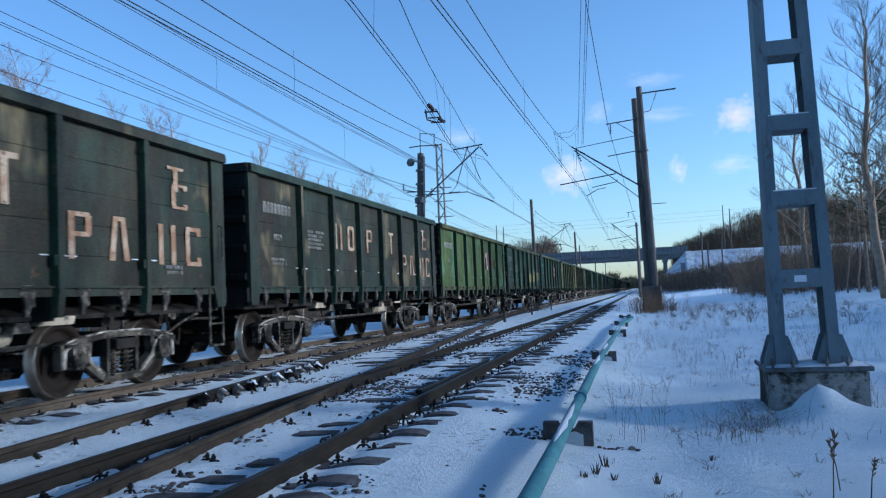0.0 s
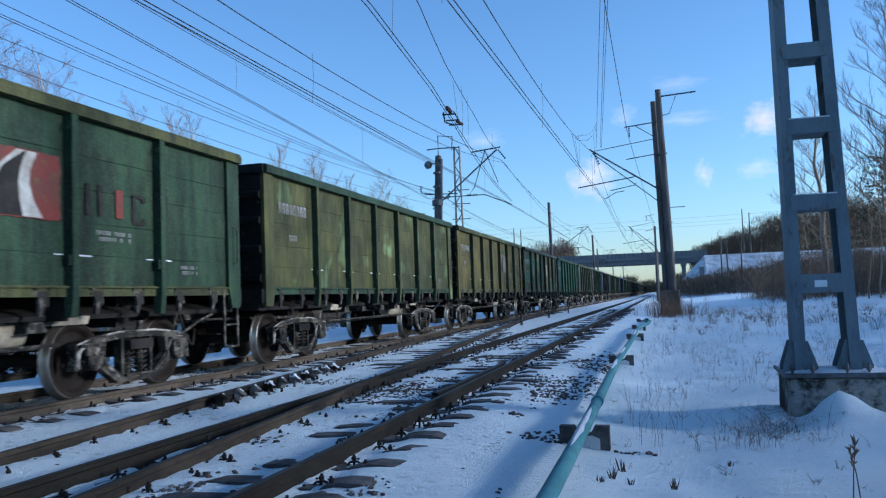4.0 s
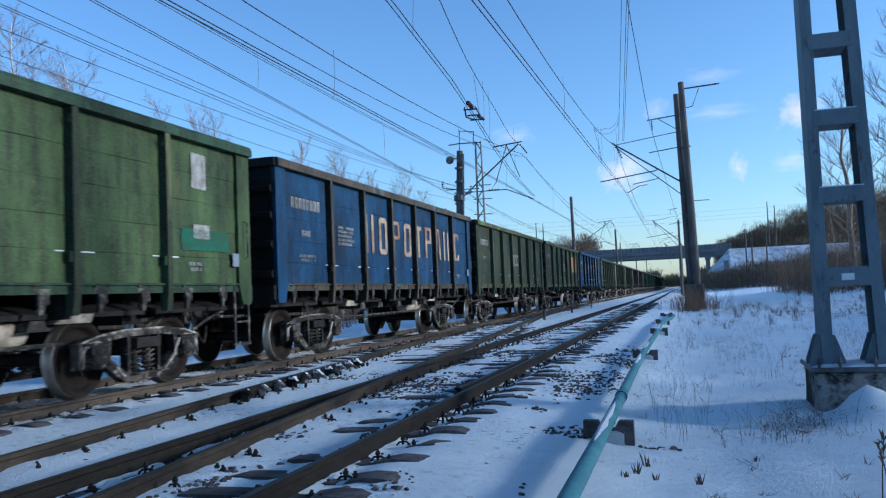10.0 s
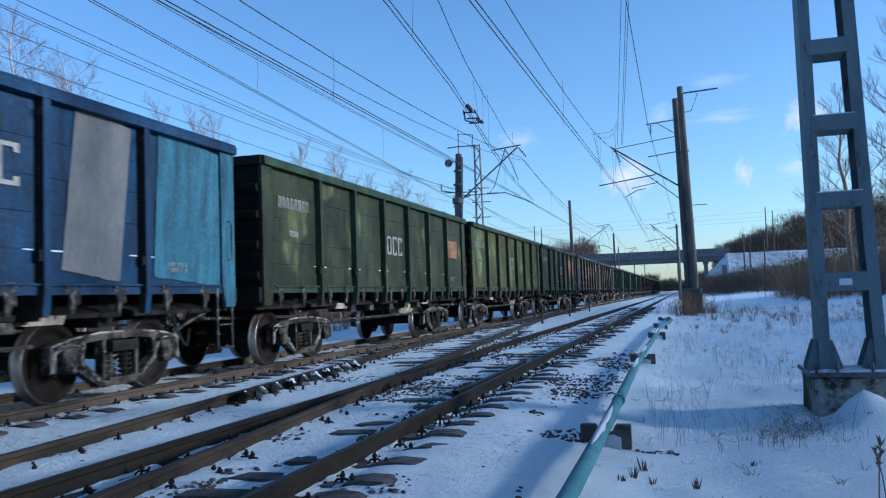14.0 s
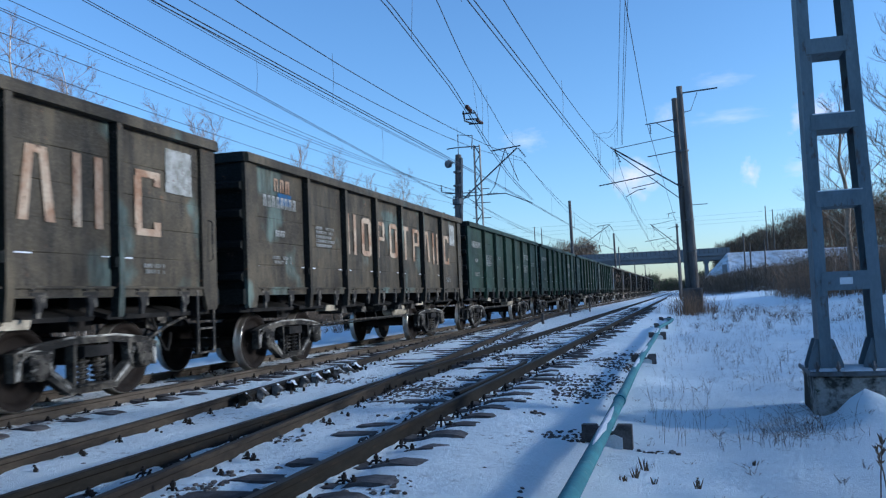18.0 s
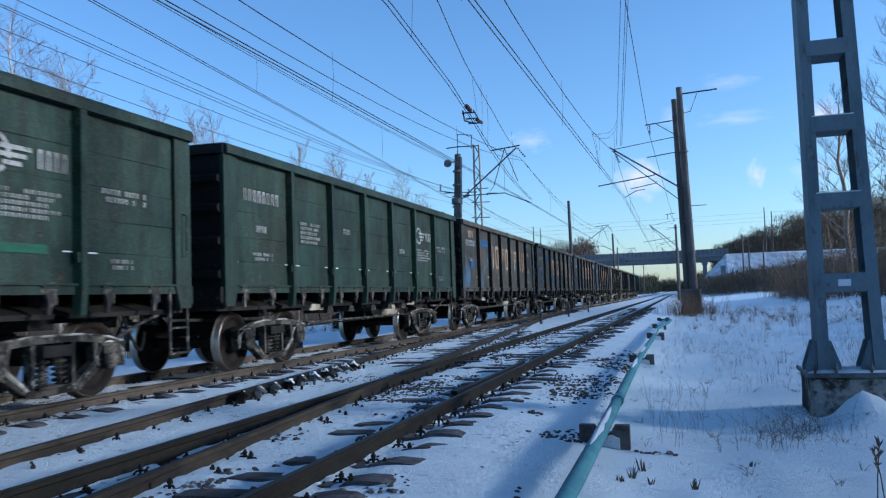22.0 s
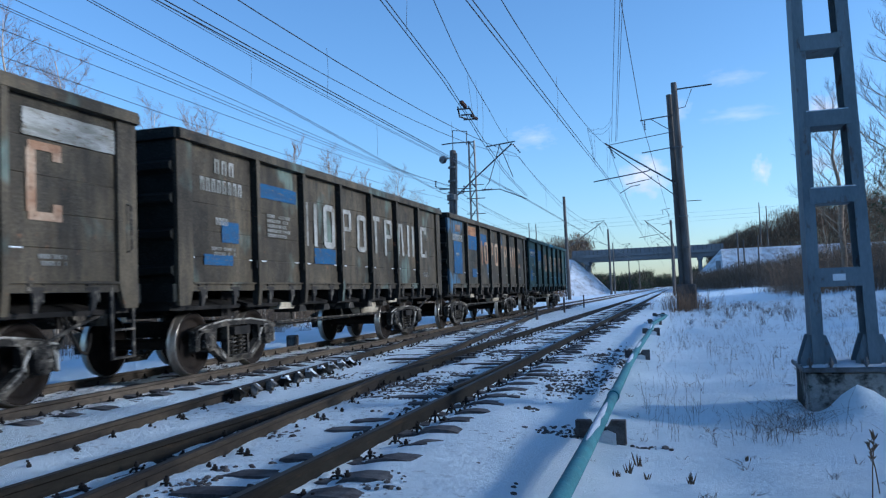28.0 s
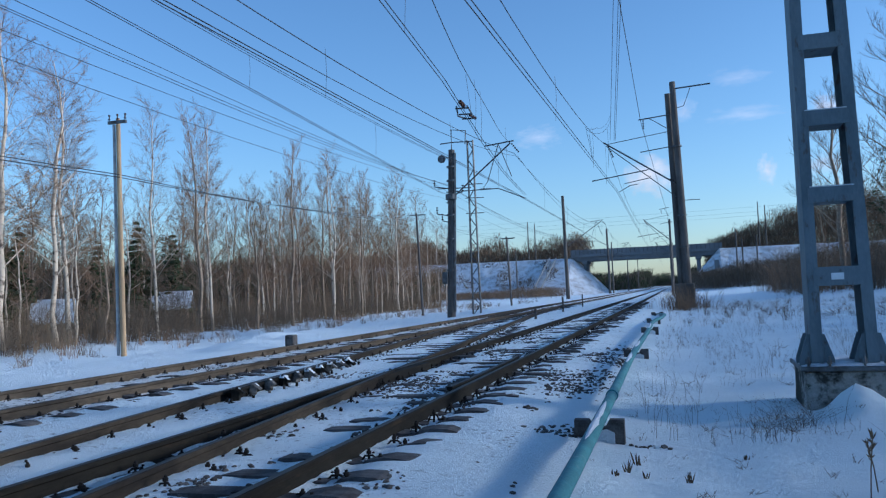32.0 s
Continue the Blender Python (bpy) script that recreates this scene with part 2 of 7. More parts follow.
def build_ground():
    xs = axis([(-2500, -300, 550), (-300, -60, 40), (-60, -20, 4), (-20, -10, 0.5), (-10, -1.6, 0.11), (-1.6, 4, 0.14), (4, 14, 0.8), (14, 60, 6), (60, 300, 40), (300, 2500, 550)])
    ys = axis([(-2500, -300, 550), (-300, -30, 45), (-30, 0, 6), (0, 4, 0.5), (4, 16, 0.12), (16, 40, 0.4), (40, 100, 2.5), (100, 300, 20), (300, 2500, 440)])
    nx = len(xs)
    verts = [(x, y, ground_z(x, y)) for y in ys for x in xs]
    faces, mats = [], []
    for j in range(len(ys) - 1):
        for i in range(nx - 1):
            faces.append((j * nx + i, j * nx + i + 1, (j + 1) * nx + i + 1, (j + 1) * nx + i))
            cx = (xs[i] + xs[i + 1]) / 2
            mats.append(2 if -9.3 < cx < -6.8 else 1 if -10.2 < cx < -1.35 else 0)
    me = bpy.data.meshes.new("ground")
    me.from_pydata(verts, [], faces)
    me.materials.append(SNOW)
    me.materials.append(SNOW_BED)
    me.materials.append(SNOW_WORN)
    for p, k in zip(me.polygons, mats):
        p.material_index, p.use_smooth = k, True
    tagged(new("ground", me), "snow-covered ground beside and between the tracks", "ground", kind="structure")


build_ground()


# ---- tracks ----
def b_centre(y):
    """Centre line of the crossover between the two tracks."""
    straight = -4.75 - 0.09 * (y - 10.5)
    y_far, half = 46.6, 13.0
    if y > y_far - half:
        u = min(1.0, (y - (y_far - half)) / (2 * half))
        return T_C + 0.09 * half * (1 - u) ** 2
    y_near = -6.3
    if y < y_near + 9:
        u = max(0.0, min(1.0, (y_near + 9 - y) / 18))
        return A_C - 0.09 * 9 * (1 - u) ** 2
    return straight


RAIL_FOOT = ((-0.075, -0.18), (-0.075, -0.165), (-0.012, -0.14), (-0.010, -0.05), (-0.036, -0.036), (-0.037, -0.008), (-0.026, 0.0))
RAIL_SECTION = RAIL_FOOT + tuple((-a, b) for a, b in reversed(RAIL_FOOT))


def rail_mesh(fx, y0, y1, step, lift=0.0, web=None):
    bm = bmesh.new()
    n = max(1, math.ceil((y1 - y0) / step))
    rings = []
    for i in range(n + 1):
        y = y0 + (y1 - y0) * i / n
        rings.append([bm.verts.new((fx(y) + a, y, b + lift)) for a, b in RAIL_SECTION])
    k = len(RAIL_SECTION)
    for r0, r1 in zip(rings, rings[1:]):
        for j in range(k):
            f = bm.faces.new((r0[j], r1[j], r1[(j + 1) % k], r0[(j + 1) % k]))
            f.material_index = 1 if j in (6,) else 0
            f.smooth = False
    bm.faces.new(rings[0])
    bm.faces.new(rings[-1][::-1])
    return finish(bm, "rail", (web or RAIL_RUST, RAIL_TOP))


def sleeper_mesh(reach, inner, seed=0):
    """A concrete sleeper, humped at its ends; reach: how far its end shows, inner: where it dips under the snow between the rails."""
    rnd = random.Random(seed)
    bm = bmesh.new()
    lift = rnd.uniform(-0.006, 0.008)
    prof = [(-1.38, -0.17), (-1.25, -0.128), (-1.05, -0.125), (-0.9, -0.15), (-0.62, -0.14), (inner - 0.03, -0.17), (inner, -0.112), (inner + 0.1, -0.104), (0.60, -0.106), (0.72, -0.12), (0.97, -0.150), (1.0, -0.112),
            (1.14, -0.094), (reach - 0.12, -0.100), (reach - 0.02, -0.118), (reach + 0.02, -0.18)]
    prof = [(x, z + (lift + rnd.uniform(-0.004, 0.004) if -0.14 < z else 0)) for x, z in prof]
    n = len(prof)
    wid = [(0.125 * rnd.uniform(0.90, 1.08) * (0.9 if i in (6, n - 2) else 1), 0.125 * rnd.uniform(0.90, 1.08) * (0.94 if i in (6, n - 2) else 1)) for i in range(n)]
    lo = [[bm.verts.new((x, s * 0.15, -0.40)) for x, z in prof] for s in (-1, 1)]
    hi = [[bm.verts.new((x + (rnd.uniform(-0.02, 0.02) if i > 1 else 0), s * w[k], z - 0.006 * k)) for i, ((x, z), w) in enumerate(zip(prof, wid))] for k, s in enumerate((-1, 1))]
    for i in range(n - 1):
        bm.faces.new((hi[0][i], hi[0][i + 1], hi[1][i + 1], hi[1][i]))
        bm.faces.new((lo[0][i], lo[0][i + 1], hi[0][i + 1], hi[0][i]))
        bm.faces.new((hi[1][i], hi[1][i + 1], lo[1][i + 1], lo[1][i]))
    for i in (0, n - 1):
        bm.faces.new((lo[0][i], hi[0][i], hi[1][i], lo[1][i]))
    return finish(bm, "sleeper", SLEEPER)


def clip_mesh(seed):
    """One rail fastening: rail clip and plate screw, each a bolt with its nut and spring washer, clods of dirty snow between."""
    rnd = random.Random(seed)
    bm = bmesh.new()
    for q, dx, h in ((0.05, -0.03, -0.045), (-0.06, 0.10, -0.065)):
        h += rnd.uniform(-0.035, 0.012)
        a = rnd.uniform(-0.015, 0.015)
        tube(bm, [(dx, q, -0.16), (dx + a, q, h)], 0.011, 6)
        tube(bm, [(dx + a * 0.6, q, h - 0.040), (dx + a * 0.8, q, h - 0.016)], 0.019, 6)
        tube(bm, [(dx - 0.05, q - 0.02, -0.15), (dx - 0.03, q, h - 0.055), (dx + 0.03, q, h - 0.05), (dx + 0.055, q + 0.02, -0.15)], 0.009, 5)
    for _ in range(4):
        x, y, r = rnd.uniform(-0.08, 0.16), rnd.uniform(-0.13, 0.13), rnd.uniform(0.007, 0.016)
        bmesh.ops.create_icosphere(bm, subdivisions=1, radius=r, matrix=pose(x, y, -0.125 + rnd.uniform(0, 0.012), rnd.uniform(0, 90), 0, 40) @ Matrix.Diagonal((1.2, 0.8, 0.8, 1)))
    return finish(bm, "rail_fastening", CLIP)


SLEEPERS_BARE = [sleeper_mesh(1.46 + 0.03 * k, -0.45 + 0.1 * k, k) for k in range(3)]
SLEEPERS_HALF = [sleeper_mesh(1.34 + 0.03 * k, 0.02 + 0.09 * k, 10 + k) for k in range(4)]
CLIP_MES = [clip_mesh(s) for s in range(4)]


def build_track(name, label, fx, y0, y1, near0, near1, step=0.586, rails=(-1, 1), no_sleepers=None, push=0.0, web=None):
    tr = thing(name, label, "railway track", kind="structure")
    for s in rails:
        part("rail", rail_mesh(lambda y: fx(y) + s * GAUGE / 2 + s * 0.037, y0, y1, 1.5, 0.0, web), None, tr)
    rest = bmesh.new()
    rnd = random.Random(hash(len(name)) + 5)
    for i in range(int((y1 - y0) / step)):
        y = y0 + i * step
        x = fx(y)
        buried = no_sleepers and no_sleepers(y)
        tilt = math.degrees(math.atan((fx(y + 0.5) - fx(y - 0.5))))
        m = pose(x + push + rnd.uniform(-0.03, 0.03), y + rnd.uniform(-0.02, 0.02), rnd.uniform(-0.008, 0.010), 0, 0, -tilt + rnd.uniform(-0.8, 0.8))
        if buried:
            pass
        elif near0 < y < near1:
            half = y < 9.3 or rnd.random() < 0.45
            part("sleeper", rnd.choice(SLEEPERS_HALF if half else SLEEPERS_BARE), None, tr, at=m)
        elif y < 170 and y > 0:
            box(rest, -1.35, 1.35, -0.11, 0.11, -0.4, -0.131, m)
        if near0 < y < min(near1, 30):
            for s in rails:
                for q in (-1, 1):
                    part("rail_fastening", CLIP_MES[rnd.randrange(4)], None, tr, at=pose(x + s * (GAUGE / 2 + 0.037) + q * (0.165 if q > 0 else 0.135), y + rnd.uniform(-0.03, 0.03), rnd.uniform(-0.02, 0.012), 0, 0, 0 if q > 0 else 180))
        elif y < 120 and y > 0:
            for s in rails:
                for q in (-1, 1):
                    xx = x + s * (GAUGE / 2 + 0.037) + q * 0.13
                    box(rest, xx - 0.035, xx + 0.035, y - 0.04, y + 0.04, -0.25, -0.06)
    if rest.verts:
        part("far_sleepers", rest, SLEEPER, tr)["kind"] = "stuff"
    else:
        rest.free()
    return tr


track_east = build_track("track_east", "railway track with concrete sleepers half buried in snow", lambda y: A_C, -121.93, 900, 2.5, 60)
track_west = build_track("track_west", "railway track under the freight train, sleepers half buried in snow", lambda y: T_C, -121.7, 900, 5.5, 60, push=0.12, web=RAIL_DUST)
track_link = build_track("crossover_track", "rusty crossover track between the two main lines", b_centre, -16.4, 60, 3.0, 34, no_sleepers=lambda y: y < 14 or y > 27, web=RAIL_BROWN)


def short_rail(owner, fx, y0, y1, label):
    part("check_rail", rail_mesh(fx, y0, y1, 0.8, 0.012), None, owner, label)


short_rail(track_east, lambda y: A_C + GAUGE / 2 - 0.065 - 0.05 * max(0, abs(y - 11.2) - 1.6), 9.15, 13.4, "rusty check rail beside the running rail")
short_rail(track_link, lambda y: b_centre(y) - GAUGE / 2 + 0.075 + 0.05 * max(0, abs(y - 11.2) - 1.6), 9.0, 13.4, "rusty check rail beside the running rail")


CHAIR = worn("snowy_chair_iron", (0.16, 0.15, 0.14), (0.04, 0.036, 0.032), 9.0, rough=0.85, grain=0.3)


def frog():
    bm = bmesh.new()
    y0 = 10.5
    prism_pts = [(-0.05, y0 - 0.2), (0.05, y0 - 0.2), (0.16, y0 + 2.2), (-0.22, y0 + 2.2)]
    lo = [bm.verts.new((A_C - GAUGE / 2 + a, b, -0.16)) for a, b in prism_pts]
    hi = [bm.verts.new((A_C - GAUGE / 2 + a * 0.8, b, -0.012)) for a, b in prism_pts]
    bm.faces.new(hi)
    for i in range(4):
        bm.faces.new((lo[i], lo[(i + 1) % 4], hi[(i + 1) % 4], hi[i]))
    part("crossing_nose", bm, RAIL_RUST, track_link)
    # chairs of the check rail, standing up out of the snow
    rnd = random.Random(8)
    for i in range(10):
        bm = bmesh.new()
        y = 9.0 + i * 0.50
        x = b_centre(y) - GAUGE / 2 + 0.15
        m = pose(x, y, -0.13, rnd.uniform(-14, 14), 0, rnd.uniform(-16, 16))
        arm = rnd.uniform(0.10, 0.24)
        prism(bm, [(-0.045, 0.0), (0.045, 0.0), (0.035, 0.03), (-0.035, 0.03)], 0.0, arm, m @ pose(0, 0, 0.15, 0, 38, 0))
        prism(bm, [(-0.05, -0.05), (0.05, -0.05), (0.03, 0.15), (-0.03, 0.15)], -0.03, 0.05, m)
        if rnd.random() < 0.6:
            prism(bm, [(-0.055, 0.12), (0.055, 0.12), (0.03, 0.165), (-0.03, 0.165)], -0.02, 0.06, m, mat=1)
        prism(bm, [(-0.03, 0.026), (0.03, 0.026), (0.02, 0.034), (-0.02, 0.034)], 0.02, arm * rnd.uniform(0.3, 0.95), m @ pose(0, 0, 0.152, 0, 38, 0), mat=1)
        tube(bm, [m @ Vector((0.2, 0.07, -0.03)), m @ Vector((0.2, 0.07, 0.07))], 0.018, 6)
        part("rail_chair", bm, (RAIL_RUST if i % 3 == 0 else CHAIR, SNOW_CAP), track_link)


frog()


def build_ballast():
    """Dark crushed stones that show through the snow."""
    rnd = random.Random(11)
    proto = []
    for s in range(5):
        bm = bmesh.new()
        bmesh.ops.create_icosphere(bm, subdivisions=1, radius=1.0)
        for v in bm.verts:
            v.co *= rnd.uniform(0.7, 1.2)
        bm.verts.ensure_lookup_table()
        proto.append((np.array([v.co[:] for v in bm.verts]), [[v.index for v in f.verts] for f in bm.faces]))
        bm.free()
    verts, faces = [], []
    n = 0
    tries = 0
    while n < 5200 and tries < 200000:
        tries += 1
        y = 3.2 + 34 * rnd.random() ** 1.7
        x = rnd.uniform(-9.8, 0.1)
        dens = 0.8 * noise.noise((x * 0.9, y * 0.6, 3.3)) + 0.5 * noise.noise((x * 2.4, y * 2.2, 8))
        zone = 0.0
        if x > -0.9:
            zone = -0.6
        elif -2.1 < x < -0.9:
            zone = 0.30 - 0.5 * abs(x + 1.25) if 9.5 < y < 18 else -0.3
        elif -4.0 < x < -2.5:
            zone = 0.02 + (0.25 if 6.5 < y < 11 else 0)
        elif -6.6 < x < -4.0:
            zone = -0.2
        elif x < -7:
            zone = -0.12
        if y < 9 and x < -2.2:
            zone -= 0.22
        near_block = math.exp(-(((x + 0.95) / 0.35) ** 2 + ((y - 7.5) / 0.25) ** 2)) + math.exp(-(((x + 0.25) / 0.35) ** 2 + ((y - 7.25) / 0.16) ** 2))
        zone += 1.2 * near_block
        if dens + zone < 0.30 + rnd.uniform(-0.16, 0.26):
            continue
        pv, pf = proto[rnd.randrange(5)]
        r = rnd.uniform(0.008, 0.026) * (1.5 if rnd.random() < 0.12 else 1)
        a = rnd.uniform(0, 6.28)
        c, s_ = math.cos(a), math.sin(a)
        q = pv * (r * rnd.uniform(0.8, 1.3), r, r * 0.7)
        q = np.stack([q[:, 0] * c - q[:, 1] * s_ + x, q[:, 0] * s_ + q[:, 1] * c + y, q[:, 2] + ground_z(x, y) + rnd.uniform(-0.006, 0.008)], 1)
        base = len(verts)
        verts.extend(map(tuple, q))
        faces.extend([[i + base for i in f] for f in pf])
        n += 1
    me = bpy.data.meshes.new("ballast_stones")
    me.from_pydata(verts, [], faces)
    me.materials.append(STONE)
    tagged(new("ballast_stones", me), "dark crushed ballast stones showing through the snow", "stones", kind="stuff")


build_ballast()
# ---- freight train: open-top gondola wagons ----
PITCH, HALF = 13.92, 6.515
POSTS = (-4.325, -2.595, -0.865, 0.865, 2.595, 4.325)
EDGES = (-HALF,) + POSTS + (HALF,)
SKIN, TOP_Z, LOW_Z = 1.40, 3.53, 1.36


def wagon_paint(name, base, stain, patch=None, amount=0.5, rust=(0.12, 0.055, 0.03)):
    base, stain = tuple(c * 0.33 for c in base), tuple(c * 0.26 for c in stain)
    m, nt, b = nodes_of(name, 0.62, 0.0, 0.14)
    v = coords(nt)
    tall = coords(nt, scale=(1, 2.2, 0.35))
    big = noise_tex(nt, v, 0.55, 6.0, 0.62)
    col = mix(nt, ramp(nt, big, 0.62 - 0.32 * amount, 0.80 - 0.25 * amount), base, stain)
    if patch:
        col = mix(nt, ramp(nt, noise_tex(nt, v, 0.8, 3.0, 0.5), 0.60, 0.66), col, patch)
    streak = ramp(nt, noise_tex(nt, tall, 2.6, 6.0, 0.7), 0.42, 0.68)
    col = mix(nt, streak, col, tuple(c * 0.42 + 0.006 for c in stain))
    col = mix(nt, ramp(nt, noise_tex(nt, v, 4.5, 6.0, 0.75), 0.63, 0.72), col, rust)
    fine = noise_tex(nt, v, 40, 3.0, 0.7)
    col = mix(nt, ramp(nt, fine, 0.45, 1.0), col, tuple(min(1, c * 1.5 + 0.03) for c in base))
    mott = nt.nodes.new("ShaderNodeMix")
    mott.data_type, mott.blend_type = "RGBA", "MULTIPLY"
    mott.inputs[0].default_value = 1.0
    nt.links.new(col, mott.inputs[6])
    nt.links.new(ramp(nt, noise_tex(nt, coords(nt, scale=(1, 1.3, 0.6)), 1.3, 7.0, 0.68), 0.32, 0.68, (0.50,) * 3 + (1,), (1.45, 1.42, 1.30, 1)), mott.inputs[7])
    col = mott.outputs[2]
    nt.links.new(col, b.inputs["Base Color"])
    nt.links.new(ramp(nt, big, 0.3, 0.8, (0.45,) * 3 + (1,), (0.8,) * 3 + (1,)), b.inputs["Roughness"])
    bump(nt, b, noise_tex(nt, v, 3.0, 4.0, 0.6), 0.25, 0.03)
    return m


PAINTS = {
    "murk": wagon_paint("paint_dark_green_brown", (0.055, 0.095, 0.07), (0.105, 0.08, 0.055), (0.12, 0.10, 0.06), 0.75),
    "green": wagon_paint("paint_dull_green", (0.07, 0.145, 0.075), (0.06, 0.085, 0.05), None, 0.4),
    "olive": wagon_paint("paint_faded_olive", (0.20, 0.20, 0.065), (0.10, 0.125, 0.06), (0.14, 0.20, 0.09), 0.55),
    "mix": wagon_paint("paint_patched_green", (0.085, 0.15, 0.095), (0.13, 0.11, 0.065), (0.07, 0.22, 0.14), 0.5),
    "grey": wagon_paint("paint_grey_green", (0.085, 0.115, 0.085), (0.10, 0.095, 0.065), (0.05, 0.20, 0.13), 0.5),
    "vivid": wagon_paint("paint_bright_green", (0.028, 0.20, 0.115), (0.095, 0.10, 0.062), None, 0.6),
    "sand": wagon_paint("paint_dirty_khaki", (0.18, 0.185, 0.085), (0.12, 0.125, 0.06), (0.22, 0.21, 0.10), 0.5),
    "leaf": wagon_paint("paint_leaf_green", (0.088, 0.114, 0.055), (0.056, 0.067, 0.036), (0.108, 0.115, 0.052), 0.55),
    "blue": wagon_paint("paint_worn_blue", (0.02, 0.12, 0.30), (0.035, 0.09, 0.19), None, 0.35, (0.16, 0.09, 0.05)),
    "jade": wagon_paint("paint_worn_jade_green", (0.05, 0.20, 0.115), (0.13, 0.105, 0.06), (0.04, 0.075, 0.045), 0.6),
    # near-black: puts the shade of end walls and post sides into the paint
    "shaded": wagon_paint("paint_sooty_end", (0.016, 0.020, 0.018), (0.014, 0.013, 0.012), None, 0.5),
    "royal": wagon_paint("paint_royal_blue", (0.022, 0.10, 0.26), (0.025, 0.085, 0.20), None, 0.3, (0.05, 0.09, 0.2)),
    "brown": wagon_paint("paint_rusty_brown", (0.205, 0.163, 0.11), (0.12, 0.10, 0.078), (0.09, 0.12, 0.11), 0.55, (0.15, 0.075, 0.04)),
    "dusty": wagon_paint("paint_brown_over_blue", (0.175, 0.14, 0.097), (0.075, 0.095, 0.10), (0.045, 0.11, 0.20), 0.6, (0.16, 0.08, 0.04)),
    "slate": wagon_paint("paint_slate_green", (0.052, 0.105, 0.078), (0.075, 0.09, 0.065), None, 0.5),
    "teal": wagon_paint("paint_dark_teal", (0.035, 0.115, 0.125), (0.05, 0.085, 0.085), (0.03, 0.13, 0.22), 0.45),
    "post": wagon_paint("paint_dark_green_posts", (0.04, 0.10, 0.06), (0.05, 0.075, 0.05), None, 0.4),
    "lawn": wagon_paint("paint_light_leaf_green", (0.125, 0.205, 0.075), (0.095, 0.125, 0.055), (0.055, 0.06, 0.024), 0.45),
    "mustard": wagon_paint("paint_yellowish_olive", (0.27, 0.225, 0.062), (0.17, 0.155, 0.06), (0.075, 0.07, 0.022), 0.5),
    "khaki": wagon_paint("paint_brownish_khaki", (0.17, 0.155, 0.06), (0.11, 0.105, 0.055), (0.10, 0.13, 0.06), 0.5),
    "lime": wagon_paint("paint_yellow_green", (0.17, 0.26, 0.075), (0.12, 0.19, 0.07), (0.07, 0.16, 0.10), 0.4),
    "sky": wagon_paint("paint_light_blue", (0.10, 0.33, 0.50), (0.08, 0.24, 0.38), None, 0.3, (0.1, 0.2, 0.3)),
}
IRON = worn("bogie_cast_iron", (0.018, 0.016, 0.014), (0.085, 0.073, 0.058), 2.6, 0.48, 0.58, rough=0.8, grain=0.4, third=(0.22, 0.195, 0.16))
IRON_DARK = worn("underframe_black_iron", (0.012, 0.011, 0.010), (0.028, 0.024, 0.021), 2.5, rough=0.85, grain=0.35)
WHEEL = worn("wheel_steel", (0.011, 0.008, 0.0065), (0.020, 0.0145, 0.011), 4.0, rough=0.75, metal=0.0, grain=0.2)
TREAD = worn("worn_tread_steel", (0.50, 0.45, 0.38), (0.36, 0.31, 0.26), 6.0, rough=0.28, metal=0.85, grain=0.1)
LATCH = worn("dusty_latch_iron", (0.030, 0.027, 0.024), (0.14, 0.12, 0.095), 7.0, 0.50, 0.62, rough=0.85, grain=0.35)
PALE = worn("faded_white_lettering", (0.29, 0.285, 0.265), (0.16, 0.155, 0.135), 3.0, 0.4, 0.62, rough=0.8, grain=0.3, third=(0.11, 0.08, 0.055))
PINKISH = worn("rusted_cream_lettering", (0.36, 0.28, 0.20), (0.22, 0.125, 0.075), 2.2, 0.40, 0.60, rough=0.8, grain=0.3, third=(0.08, 0.05, 0.035))
DARKMARK = worn("dark_stencil_paint", (0.018, 0.017, 0.016), (0.032, 0.028, 0.024), 4.0, rough=0.8, grain=0.2)
RUSTPANEL = worn("orange_undercoat_patch", (0.27, 0.145, 0.075), (0.15, 0.075, 0.042), 1.7, rough=0.8, grain=0.3, third=(0.045, 0.03, 0.022))
GREENMARK = worn("fresh_green_patch", (0.018, 0.097, 0.058), (0.027, 0.061, 0.036), 2.0, rough=0.7, grain=0.15)
BLUEMARK = worn("fresh_blue_patch", (0.018, 0.068, 0.15), (0.024, 0.055, 0.11), 2.5, rough=0.7, grain=0.15, third=(0.12, 0.09, 0.06))
GREYMARK = worn("grey_repaint", (0.19, 0.21, 0.24), (0.15, 0.17, 0.20), 2.5, rough=0.7, grain=0.12)


